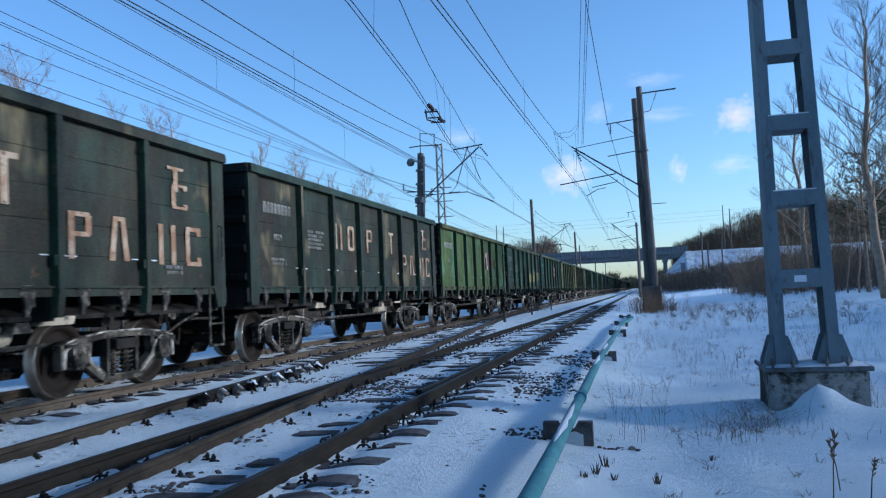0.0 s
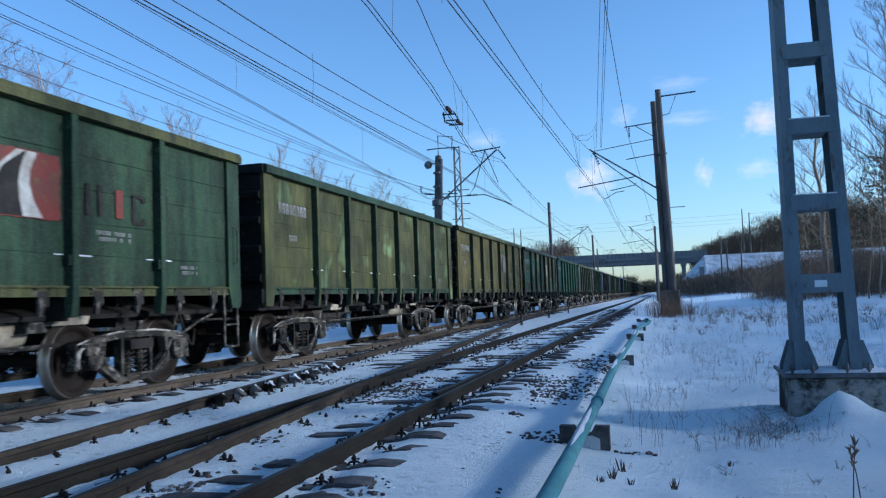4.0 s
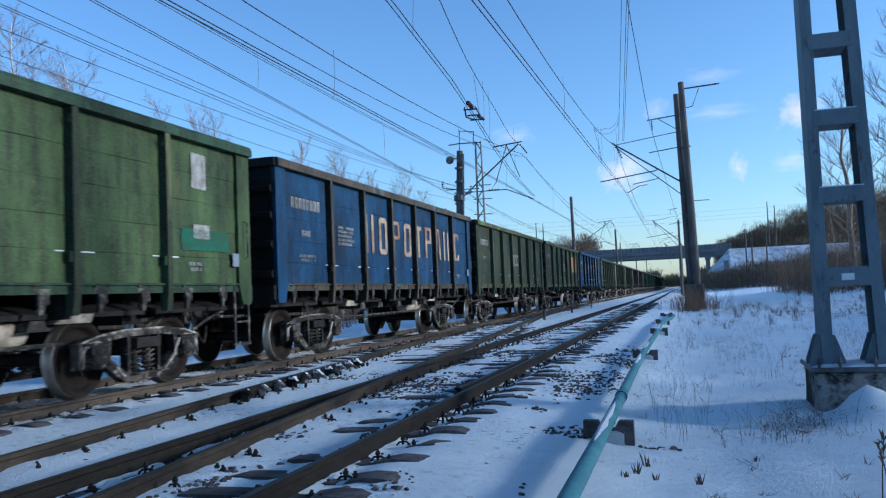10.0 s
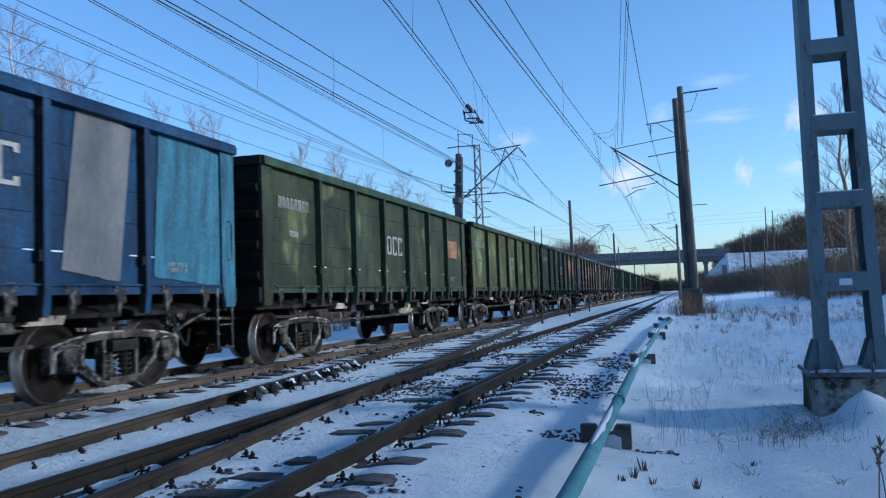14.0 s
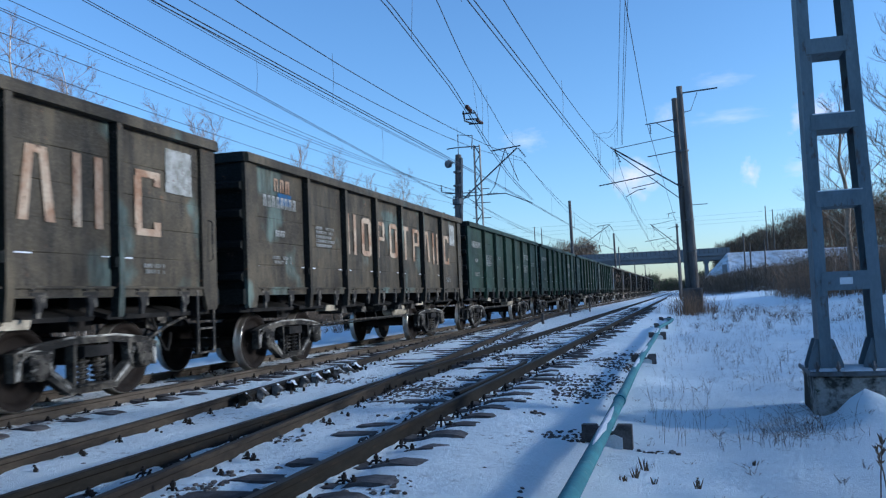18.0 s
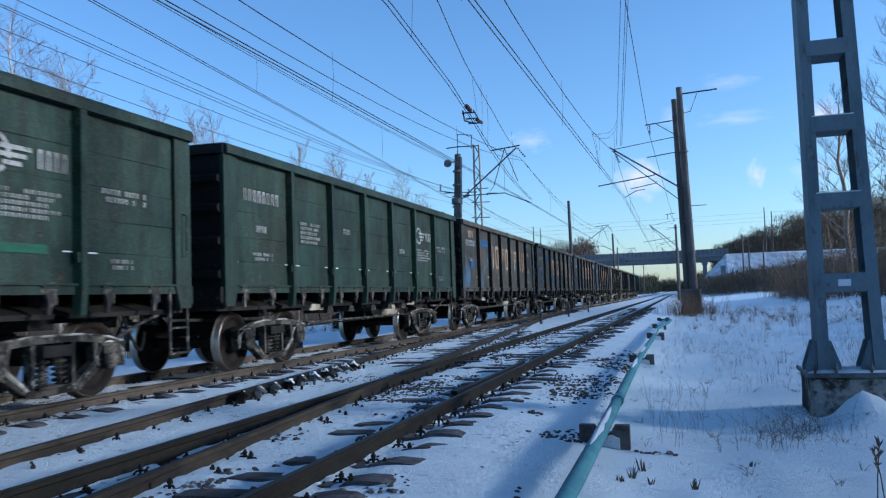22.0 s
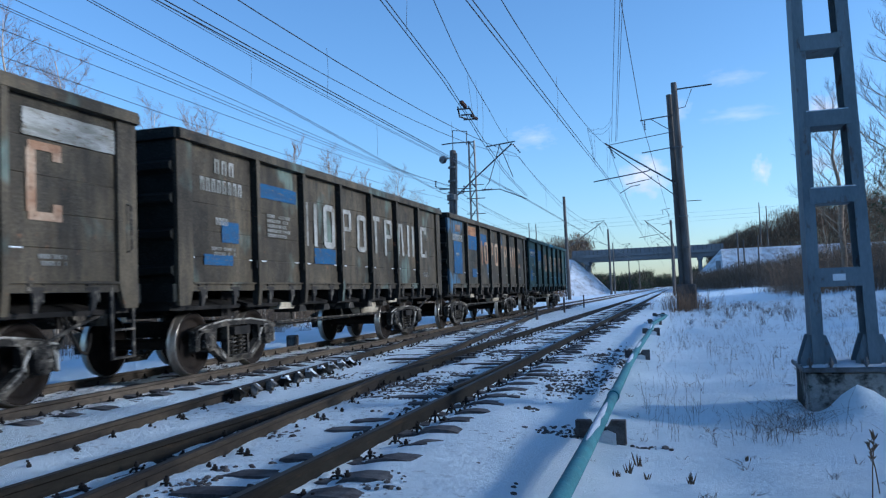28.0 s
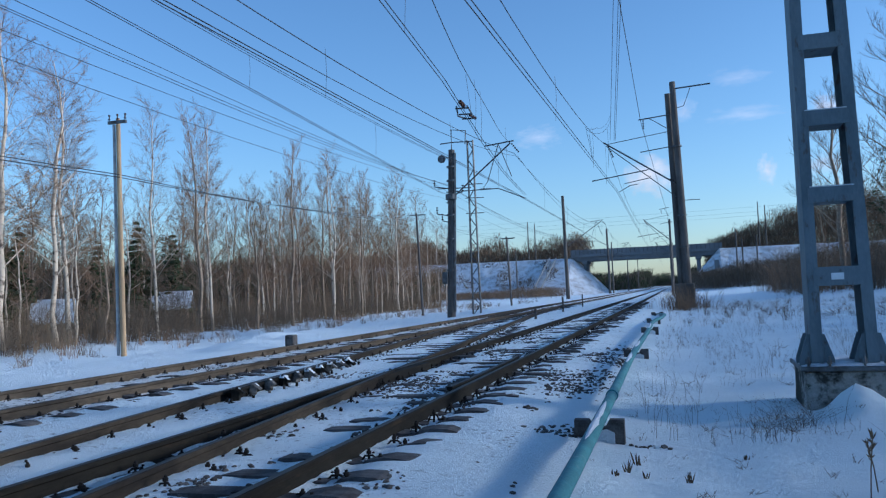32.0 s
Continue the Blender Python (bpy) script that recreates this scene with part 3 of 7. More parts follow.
def panel_mesh(w):
    """One wall panel between two posts: pressed boards with horizontal grooves."""
    bm = bmesh.new()
    zs = []
    cuts = (LOW_Z + 0.02, 1.75, 2.14, 2.54, 2.94, TOP_Z - 0.14)
    for a, b in zip(cuts, cuts[1:]):
        zs += [(a, -0.007), (a + 0.010, 0.0), ((a + b) / 2, 0.003), (b - 0.010, 0.0)]
    zs.append((cuts[-1], -0.012))
    cols = (-w / 2, -w / 4, 0, w / 4, w / 2)
    grid = [[bm.verts.new((d + (0.007 * math.sin(i * 1.7 + j * 0.9) if 0 < i < 4 else 0), y, z)) for i, y in enumerate(cols)] for j, (z, d) in enumerate(zs)]
    back = [[bm.verts.new((-0.05, y, z)) for y in (-w / 2, w / 2)] for z in (zs[0][0], zs[-1][0])]
    for r0, r1 in zip(grid, grid[1:]):
        for i in range(4):
            bm.faces.new((r0[i], r0[i + 1], r1[i + 1], r1[i]))
    bm.faces.new((back[0][0], back[1][0], back[1][1], back[0][1]))
    # white strips that put in the snow glints along the lowest groove
    box(bm, -0.008, 0.006, -w / 2 + 0.03, -w / 2 + 0.34, 1.735, 1.752, mat=1)
    box(bm, -0.008, 0.006, w / 2 - 0.16, w / 2 - 0.03, 1.737, 1.751, mat=1)
    return finish(bm, "panel", (PAINTS["green"], SNOW_CAP), fix=False)


PANEL_MID, PANEL_END = panel_mesh(1.60), panel_mesh(2.07)


def post_mesh(side):
    bm = bmesh.new()
    out = [(-0.075, 0.0), (-0.052, 0.115), (0.052, 0.115), (0.075, 0.0)]
    lo = [bm.verts.new((x + (-0.03 if x > 0.05 else 0), y, 1.02)) for y, x in out]
    mid = [bm.verts.new((x, y, 1.30)) for y, x in out]
    hi = [bm.verts.new((x, y, TOP_Z - 0.10)) for y, x in out]
    # sides keep a darker green; the near-black variant paints in their shade
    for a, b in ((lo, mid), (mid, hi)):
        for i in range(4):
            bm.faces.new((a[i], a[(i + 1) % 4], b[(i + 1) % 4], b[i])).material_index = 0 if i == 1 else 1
    bm.faces.new(lo)
    bm.faces.new(hi)
    # lashing ring near the top and a stop lug below
    ring = [(0.10 + 0.03 * math.cos(a), -0.085 - 0.012 * math.cos(a), TOP_Z - 0.30 + 0.045 * math.sin(a)) for a in np.linspace(0, 2 * math.pi, 9)]
    tube(bm, ring, 0.010, 4, mat=1)
    box(bm, 0.04, 0.10, -0.10, -0.06, 1.62, 1.74, mat=1)
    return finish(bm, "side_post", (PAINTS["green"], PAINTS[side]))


def top_chord_mesh():
    bm = bmesh.new()
    prism(bm, [(-0.06, 0), (0.125, 0), (0.125, 0.10), (0.10, 0.15), (-0.04, 0.15), (-0.06, 0.10)], -HALF, HALF)
    for v in bm.verts:
        v.co = Vector((v.co.y, v.co.x, v.co.z + TOP_Z - 0.15))
    return finish(bm, "top_chord", PAINTS["green"])


def corner_mesh():
    """Corner plate that reaches down past the sill, with a slanted foot."""
    bm = bmesh.new()
    prism(bm, [(-0.02, 1.06), (-0.26, 1.06), (-0.36, 1.36), (-0.36, TOP_Z - 0.14), (0.0, TOP_Z - 0.14), (0.0, 1.12)], -0.03, 0.035)
    return finish(bm, "corner_plate", PAINTS["green"])


def end_wall_mesh():
    bm = bmesh.new()
    box(bm, -1.42, 1.42, -0.03, 0.03, LOW_Z, TOP_Z - 0.02)
    box(bm, -1.46, 1.46, -0.03, 0.10, TOP_Z - 0.15, TOP_Z)
    return finish(bm, "end_wall", PAINTS["green"])


def end_rib_mesh():
    bm = bmesh.new()
    prism(bm, [(0.03, -0.09), (0.12, -0.04), (0.12, 0.04), (0.03, 0.09)], -1.38, 1.38)
    return finish(bm, "end_rib", PAINTS["green"])


def end_beam_mesh():
    bm = bmesh.new()
    box(bm, -1.42, 1.42, 0.0, 0.14, 1.12, LOW_Z)
    return finish(bm, "end_beam", PAINTS["green"])


def sill_mesh():
    bm = bmesh.new()
    box(bm, SKIN - 0.06, SKIN + 0.03, -HALF + 0.3, HALF - 0.3, LOW_Z - 0.10, LOW_Z + 0.03)
    box(bm, SKIN - 0.02, SKIN + 0.065, -HALF + 0.36, HALF - 0.36, LOW_Z + 0.0, LOW_Z + 0.022)
    return finish(bm, "side_sill", PAINTS["green"])


def underframe_meshes():
    """Floor plate, centre sill, cross beams, bolster beams, end sills and sloping floor hatches, each with its places."""
    out = []
    def one(name, build, places):
        bm = bmesh.new()
        build(bm)
        out.append((name, finish(bm, name, IRON_DARK), places))
    one("floor_plate", lambda bm: box(bm, -1.38, 1.38, -HALF + 0.05, HALF - 0.05, 1.28, 1.34), [pose(0, 0, 0)])
    one("centre_sill", lambda bm: box(bm, -0.22, 0.22, -HALF, HALF, 0.92, 1.275), [pose(0, 0, 0)])
    one("cross_beam", lambda bm: prism(bm, [(-0.05, 0.98), (0.05, 0.98), (0.07, 1.275), (-0.07, 1.275)], -1.36, 1.36), [pose(0, y, 0) for y in EDGES[2:-2]])
    one("bolster_beam", lambda bm: box(bm, -0.9, 0.9, -0.2, 0.2, 0.86, 1.27), [pose(0, s * 4.325, 0) for s in (-1, 1)])
    one("end_sill", lambda bm: box(bm, -1.3, 1.3, -0.125, 0.125, 1.0, 1.27), [pose(0, s * (HALF - 0.125), 0) for s in (-1, 1)])
    mids = [((a + b) / 2, b - a) for a, b in zip(EDGES, EDGES[1:])]
    for wide in (mids[0][1], mids[1][1]):
        one("floor_hatch", lambda bm: box(bm, -0.55, 0.55, -wide / 2 + 0.12, wide / 2 - 0.12, -0.03, 0.03), [pose(s * 0.66, y, 1.17, 0, s * 16, 0) for y, b in mids if abs(b - wide) < 0.01 for s in (-1, 1)])
    # beam ends in a cream that paints sunlight on them, and a slanting brake rod
    one("beam_end", lambda bm: prism(bm, [(-0.30, 0.0), (0.30, 0.0), (0.34, 0.10), (-0.22, 0.12)], -0.10, 0.10), [pose(1.12, s * 2.85, 0.93) for s in (-1, 1)])
    out[-1][1].materials[0] = SUNLIT_STEEL
    one("brake_rod", lambda bm: tube(bm, [(1.05, -0.55, 0.62), (1.12, 0.0, 0.86), (1.12, 0.45, 0.98)], 0.022, 6), [pose(0, 5.75, 0), pose(0, -5.75, 0, 0, 0, 180)])
    out[-1][1].materials[0] = LATCH
    return out


def latch_mesh():
    """Hatch latch under the side sill: bracket, hooked lever and pin."""
    bm = bmesh.new()
    box(bm, -0.02, 0.05, -0.12, 0.12, -0.06, -0.02)
    prism(bm, [(-0.06, -0.04), (0.05, -0.04), (0.075, -0.15), (0.02, -0.30), (-0.035, -0.30), (-0.02, -0.16)], 0.0, 0.045)
    prism(bm, [(0.07, -0.03), (0.12, -0.03), (0.12, -0.18), (0.09, -0.2)], 0.01, 0.04)
    tube(bm, [(-0.02, -0.10, 0.02), (0.07, -0.10, 0.02)], 0.028, 8)
    tube(bm, [(0.02, -0.16, -0.02), (0.05, -0.05, 0.035), (0.05, 0.07, 0.035), (0.02, 0.16, -0.02)], 0.016, 5)
    return finish(bm, "hatch_latch", LATCH)


def hatch_beam_mesh():
    """Dusty beam ends and brake rigging that show below the sill between the bogies."""
    bm = bmesh.new()
    tube(bm, [(1.02, -2.9, 0.70), (1.02, 2.9, 0.70)], 0.022, 6)
    tube(bm, [(0.75, -2.7, 0.62), (0.75, 2.9, 0.66)], 0.018, 6)
    for y in (-2.2, -1.1, 0.2, 1.3, 2.3):
        prism(bm, [(y - 0.16, 0.86), (y + 0.16, 0.86), (y + 0.10, 0.98), (y - 0.10, 0.98)], 0.7, 1.22)
        tube(bm, [(1.0, y, 0.70), (0.9, y + 0.1, 1.0)], 0.02, 5)
    return finish(bm, "brake_rigging", LATCH)


def reservoir_mesh():
    bm = bmesh.new()
    lathe(bm, [(0.05, -0.52), (0.14, -0.50), (0.19, -0.44), (0.19, 0.44), (0.14, 0.50), (0.05, 0.52)], pose(0.86, 1.9, 0.86, 0, 0, 90), 16)
    box(bm, 0.80, 0.92, 1.55, 1.60, 0.66, 1.10)
    box(bm, 0.80, 0.92, 2.20, 2.25, 0.66, 1.10)
    return finish(bm, "brake_reservoir", SUNLIT_STEEL, True)


# cream tone that holds the warm sunlight of the reservoir and beam ends
SUNLIT_STEEL = worn("dusty_pale_steel", (0.40, 0.34, 0.25), (0.20, 0.165, 0.12), 3.0, rough=0.85, grain=0.3)


def coupler_mesh():
    bm = bmesh.new()
    prism(bm, [(0.0, 0.90), (0.30, 0.93), (0.44, 0.86), (0.44, 1.20), (0.30, 1.16), (0.0, 1.14)], -0.12, 0.12)
    box(bm, -0.2, -0.04, 0.34, 0.50, 0.88, 1.18)
    box(bm, 0.10, 0.22, 0.30, 0.46, 0.92, 1.14)
    box(bm, -0.26, 0.26, -0.04, 0.06, 0.82, 1.24)
    return finish(bm, "coupler", IRON)


def hose_mesh():
    bm = bmesh.new()
    pts = [(0.32, 0.0, 1.0), (0.34, 0.12, 0.72), (0.33, 0.3, 0.50), (0.28, 0.46, 0.46), (0.22, 0.6, 0.58), (0.2, 0.66, 0.72)]
    tube(bm, pts, 0.024, 7)
    return finish(bm, "brake_hose", IRON_DARK)


def ladder_mesh():
    bm = bmesh.new()
    for y in (-0.2, 0.2):
        box(bm, -0.012, 0.012, y - 0.022, y + 0.022, 0.44, 1.34)
    for z in (0.46, 0.80):
        box(bm, -0.03, 0.03, -0.2, 0.2, z - 0.014, z + 0.014)
    return finish(bm, "step_ladder", LATCH)


def grab_mesh():
    bm = bmesh.new()
    tube(bm, [(0, 0, 1.75), (0.07, 0, 1.78), (0.07, 0, 2.32), (0, 0, 2.35)], 0.012, 6)
    return finish(bm, "grab_rail", LATCH)


# pale blotches put sunlight and dust on the edges of the casting
RIM = worn("scuffed_casting_rim", (0.46, 0.42, 0.36), (0.030, 0.027, 0.023), 3.0, 0.40, 0.56, rough=0.6, grain=0.3)


def side_frame_mesh():
    """Cast side frame: flat top bar, jaws over the axle boxes, slanting struts, spring opening and spring plank."""
    bm = bmesh.new()
    def bar(pts, d=0.07):
        prism(bm, pts, -d, d)
    top = [(1.24, 0.67), (0.94, 0.745), (0.40, 0.80)]
    low = [(0.34, 0.715), (0.62, 0.69), (0.92, 0.665), (1.12, 0.61), (1.22, 0.60)]
    bar([(-a, b) for a, b in top] + [(a, b) for a, b in reversed(top)] + [(a, b) for a, b in reversed(low)] + [(-a, b) for a, b in low])
    for s in (-1, 1):
        for q in ([(1.23, 0.36), (1.13, 0.38), (1.12, 0.64), (1.23, 0.66)], [(0.76, 0.36), (0.69, 0.38), (0.64, 0.69), (0.73, 0.69)], [(0.76, 0.36), (0.69, 0.47), (0.36, 0.25), (0.36, 0.16), (0.44, 0.16)],
                  [(0.34, 0.2), (0.285, 0.2), (0.285, 0.76), (0.34, 0.76)]):
            bar([(s * a, b) for a, b in q], 0.06)
        box(bm, -0.12, 0.12, min(s * 0.74, s * 1.18), max(s * 0.74, s * 1.18), 0.640, 0.675)
        # pale tubes that paint sunlit, dusty edges on the jaws and the strut
        tube(bm, [(0.065, s * a, b) for a, b in ((1.20, 0.38), (1.18, 0.56), (1.10, 0.645), (0.92, 0.665), (0.77, 0.63), (0.71, 0.52))], 0, 6, [0.018, 0.028, 0.034, 0.034, 0.030, 0.020], mat=1)
        tube(bm, [(0.06, s * a, b) for a, b in ((0.71, 0.52), (0.68, 0.42), (0.52, 0.31), (0.40, 0.21))], 0, 5, [0.020, 0.026, 0.022, 0.012], mat=1)
    tube(bm, [(0.065, a, b) for a, b in ((-1.2, 0.675), (-0.92, 0.745), (-0.40, 0.80), (0.40, 0.80), (0.92, 0.745), (1.2, 0.675))], 0.014, 5, mat=1)
    bar([(-0.44, 0.14), (0.44, 0.14), (0.40, 0.215), (-0.40, 0.215)])
    box(bm, -0.13, 0.13, -0.30, 0.30, 0.215, 0.24)
    return finish(bm, "side_frame", (IRON, RIM))


def axle_box_mesh():
    bm = bmesh.new()
    lathe(bm, [(0.05, 0.13), (0.11, 0.125), (0.135, 0.10), (0.145, -0.12)], pose(0, 0, 0), 14)
    box(bm, -0.1, 0.1, -0.15, 0.15, 0.06, 0.16)
    for a in range(4):
        c, s = math.cos(a * 1.571 + 0.785), math.sin(a * 1.571 + 0.785)
        tube(bm, [(0.12, c * 0.085, s * 0.085), (0.145, c * 0.085, s * 0.085)], 0.016, 6)
    return finish(bm, "axle_box", IRON)


def spring_mesh():
    """One coil spring of the spring group."""
    bm = bmesh.new()
    n = 44
    tube(bm, [(0.078 * math.cos(i * 2 * math.pi / 9), 0.078 * math.sin(i * 2 * math.pi / 9), 0.25 + 0.31 * i / n) for i in range(n + 1)], 0.017, 4)
    tube(bm, [(0, 0, 0.24), (0, 0, 0.56)], 0.036, 6)
    return finish(bm, "coil_spring", IRON)


def saddle_mesh():
    bm = bmesh.new()
    box(bm, -0.14, 0.14, -0.25, 0.25, 0.56, 0.69)
    return finish(bm, "bolster_end", IRON_DARK)


def bolster_mesh():
    bm = bmesh.new()
    prism(bm, [(-0.2, 0.55), (0.2, 0.55), (0.22, 0.80), (-0.22, 0.80)], -1.0, 1.0)
    for s in (-1, 1):
        box(bm, -0.85, 0.85, s * 0.52 - 0.05, s * 0.52 + 0.05, 0.42, 0.52)
        for q in (-1, 1):
            prism(bm, [(s * 0.44, 0.30), (s * 0.50, 0.30), (s * 0.50, 0.66), (s * 0.44, 0.66)], q * 0.70, q * 0.84)
    return finish(bm, "bogie", IRON_DARK)


def wheelset_mesh():
    bm = bmesh.new()
    for s in (-1, 1):
        prof = [(0.10, 0.86), (0.12, 0.835), (0.20, 0.775), (0.34, 0.755), (0.385, 0.775), (0.40, 0.838), (0.448, 0.84), (0.466, 0.836)]
        prof2 = [(0.466, 0.836), (0.476, 0.825), (0.480, 0.742), (0.486, 0.735), (0.505, 0.722), (0.505, 0.708), (0.48, 0.70)]
        prof3 = [(0.48, 0.70), (0.40, 0.70), (0.36, 0.73), (0.14, 0.72), (0.10, 0.68)]
        for pr, k in ((prof, 0), (prof2, 1), (prof3, 0)):
            rings = []
            for r, x in pr:
                rings.append([bm.verts.new((s * x, r * math.cos(2 * math.pi * i / 28), r * math.sin(2 * math.pi * i / 28))) for i in range(28)])
            for r0, r1 in zip(rings, rings[1:]):
                for i in range(28):
                    f = bm.faces.new((r0[i], r0[(i + 1) % 28], r1[(i + 1) % 28], r1[i]))
                    f.material_index, f.smooth = k, True
    tube(bm, [(-1.05, 0, 0), (1.05, 0, 0)], 0.085, 12)
    for s in (-1, 1):
        # casting bosses that show the turning
        for a in (0, 1.9, 4.1):
            box(bm, s * 0.80 - 0.012, s * 0.80 + 0.012, 0.20 - 0.02, 0.20 + 0.02, -0.015, 0.015, pose(0, 0, 0, math.degrees(a), 0, 0))
    bmesh.ops.remove_doubles(bm, verts=bm.verts, dist=1e-5)
    return finish(bm, "wheelset", (WHEEL, TREAD))


ME = {
    "post": post_mesh("post"), "post_shaded": post_mesh("shaded"), "chord": top_chord_mesh(), "corner": corner_mesh(), "end": end_wall_mesh(), "sill": sill_mesh(), 
    "latch": latch_mesh(), "rig": hatch_beam_mesh(), "tank": reservoir_mesh(), "coupler": coupler_mesh(), "hose": hose_mesh(), "ladder": ladder_mesh(), "grab": grab_mesh(),
    "frame": side_frame_mesh(), "box": axle_box_mesh(), "spring": spring_mesh(), "saddle": saddle_mesh(), "rib": end_rib_mesh(), "beam": end_beam_mesh(), "bolster": bolster_mesh(), "wheelset": wheelset_mesh(),
}


UNDER = underframe_meshes()


def plate_mesh(name, w, h, mat, ragged=0.0, seed=0):
    """A thin painted rectangle; ragged: how far its edges wander."""
    rnd = random.Random(seed)
    bm = bmesh.new()
    if not ragged:
        box(bm, 0, 0.004, -w / 2, w / 2, -h / 2, h / 2)
        return finish(bm, name, mat)
    ring = []
    corners = ((-0.5, -0.5), (0.5, -0.5), (0.5, 0.5), (-0.5, 0.5))
    for (y0, z0), (y1, z1) in zip(corners, corners[1:] + corners[:1]):
        for i in range(14):
            u = i / 14
            ring.append(((y0 + (y1 - y0) * u + rnd.uniform(-1, 1) * ragged) * w, (z0 + (z1 - z0) * u + rnd.uniform(-1, 1) * ragged) * h))
    prism(bm, ring, 0, 0.004)
    return finish(bm, name, mat)


def glyph_mesh(kind, w, h, mat):
    """Plain painted shapes the size of one large character: strokes only."""
    bm = bmesh.new()
    t = 0.26 * w
    if kind == 0:        # two uprights
        box(bm, 0, 0.004, -w / 2, -w / 2 + t, -h / 2, h / 2)
        box(bm, 0, 0.004, w / 2 - t, w / 2, -h / 2, h / 2)
    elif kind == 1:      # ring
        box(bm, 0, 0.004, -w / 2, -w / 2 + t, -0.42 * h, 0.42 * h)
        box(bm, 0, 0.004, w / 2 - t, w / 2, -0.42 * h, 0.42 * h)
        for s in (-1, 1):
            prism(bm, [(-w / 2, s * 0.42 * h), (w / 2, s * 0.42 * h), (0.3 * w, s * 0.5 * h), (-0.3 * w, s * 0.5 * h)], 0, 0.004)
            box(bm, 0, 0.004, -w / 2 + t, w / 2 - t, s * 0.42 * h - 0.06 * h * (s > 0), s * 0.42 * h + 0.06 * h * (s < 0))
    elif kind == 2:      # one upright
        box(bm, 0, 0.004, -0.6 * t, 0.6 * t, -h / 2, h / 2)
    elif kind == 3:      # open hook
        box(bm, 0, 0.004, -w / 2, -w / 2 + t, -0.40 * h, 0.40 * h)
        for s in (-1, 1):
            box(bm, 0, 0.004, -w / 2 + 0.05 * w, w / 2, s * 0.45 * h - 0.055 * h, s * 0.45 * h + 0.055 * h)
            box(bm, 0, 0.004, w / 2 - t, w / 2, s * 0.40 * h - 0.12 * h * (s > 0), s * 0.40 * h + 0.12 * h * (s < 0))
    elif kind == 5:      # tapered arch
        for q in (-1, 1):
            prism(bm, [(q * w / 2, -h / 2), (q * (w / 2 - t), -h / 2), (q * 0.06 * w, h / 2), (q * 0.28 * w, h / 2)], 0, 0.004)
        box(bm, 0, 0.004, -0.2 * w, 0.2 * w, 0.40 * h, h / 2)
    elif kind == 6:      # upright with a block at its head
        box(bm, 0, 0.004, -w / 2, -w / 2 + t, -h / 2, h / 2)
        box(bm, 0, 0.004, w / 2 - t, w / 2, 0.02 * h, 0.44 * h)
        for z in (-0.02 * h, 0.40 * h):
            box(bm, 0, 0.004, -w / 2 + t, w / 2 - 0.08 * w, z, z + 0.10 * h)
    elif kind == 7:      # upright with a cap
        box(bm, 0, 0.004, -0.5 * t, 0.5 * t, -h / 2, 0.38 * h)
        box(bm, 0, 0.004, -w / 2, w / 2, 0.38 * h, h / 2)
    else:                # crescent
        outer = [(0.5 * w * math.cos(a), 0.5 * h * math.sin(a)) for a in np.linspace(-1.9, 1.9, 13) + math.pi]
        inner = [(0.30 * w * math.cos(a) + 0.22 * w, 0.46 * h * math.sin(a)) for a in np.linspace(-1.9, 1.9, 13) + math.pi]
        vo, vi = [[bm.verts.new((0.004, y, z)) for y, z in ring] for ring in (outer, inner)]
        for i in range(12):
            bm.faces.new((vo[i], vo[i + 1], vi[i + 1], vi[i]))
    return finish(bm, "painted_mark", mat)


def bars_mesh(n, w, h, mat, rows=1, seed=0):
    """A line, or a block of lines, of small illegible characters as plain bars."""
    rnd = random.Random(seed)
    bm = bmesh.new()
    for r in range(rows):
        z = (rows - 1) * 0.75 * h - r * 1.5 * h
        cell = w / n
        skip = rnd.uniform(0, 0.25) if rows > 1 else 0
        for i in range(n):
            if rows > 1 and (rnd.random() < 0.15 or i / n > 1 - skip):
                continue
            y = -w / 2 + (i + 0.5) * cell
            for s in (-1, 1):
                box(bm, 0, 0.004, y + s * 0.22 * cell - 0.10 * cell, y + s * 0.22 * cell + 0.10 * cell, z - h / 2, z + h / 2)
            box(bm, 0, 0.003, y - 0.12 * cell, y + 0.12 * cell, z + 0.3 * h, z + 0.5 * h)
    return finish(bm, "painted_text", mat)


def sail_mesh(mat, rows, w=0.95, h=0.72, lift=0.004):
    """A painted shape given by rows of (height, left edge, right edge), each from 0 to 1, smoothed between them."""
    bm = bmesh.new()
    out = []
    for k in range(25):
        v = k / 24
        v = rows[0][0] + (rows[-1][0] - rows[0][0]) * v
        a, b = (float(np.interp(v, [r[0] for r in rows], [r[q] for r in rows])) for q in (1, 2))
        out.append((bm.verts.new((lift, (a - 0.5) * w, (v - 0.5) * h)), bm.verts.new((lift, (b - 0.5) * w, (v - 0.5) * h))))
    for (p, q), (r, t) in zip(out, out[1:]):
        bm.faces.new((p, q, t, r))
    return finish(bm, "painted_mark", mat)


REDMARK = worn("faded_red_patch", (0.15, 0.038, 0.032), (0.10, 0.048, 0.036), 2.0, rough=0.75, grain=0.2, third=(0.12, 0.07, 0.04))
EMBLEMWHITE = worn("worn_white_emblem_paint", (0.40, 0.39, 0.36), (0.26, 0.24, 0.21), 3.0, rough=0.75, grain=0.25)
SAIL_L = ((0, 0.0), (0.25, 0.0), (0.5, 0.03), (0.7, 0.12), (0.85, 0.28), (1.0, 0.46))
SAIL_R = (0.43, 0.38, 0.36, 0.39, 0.43, 0.49)
BLACKBLADE = sail_mesh(DARKMARK, [(v, a, b) for (v, a), b in zip(SAIL_L, SAIL_R)])
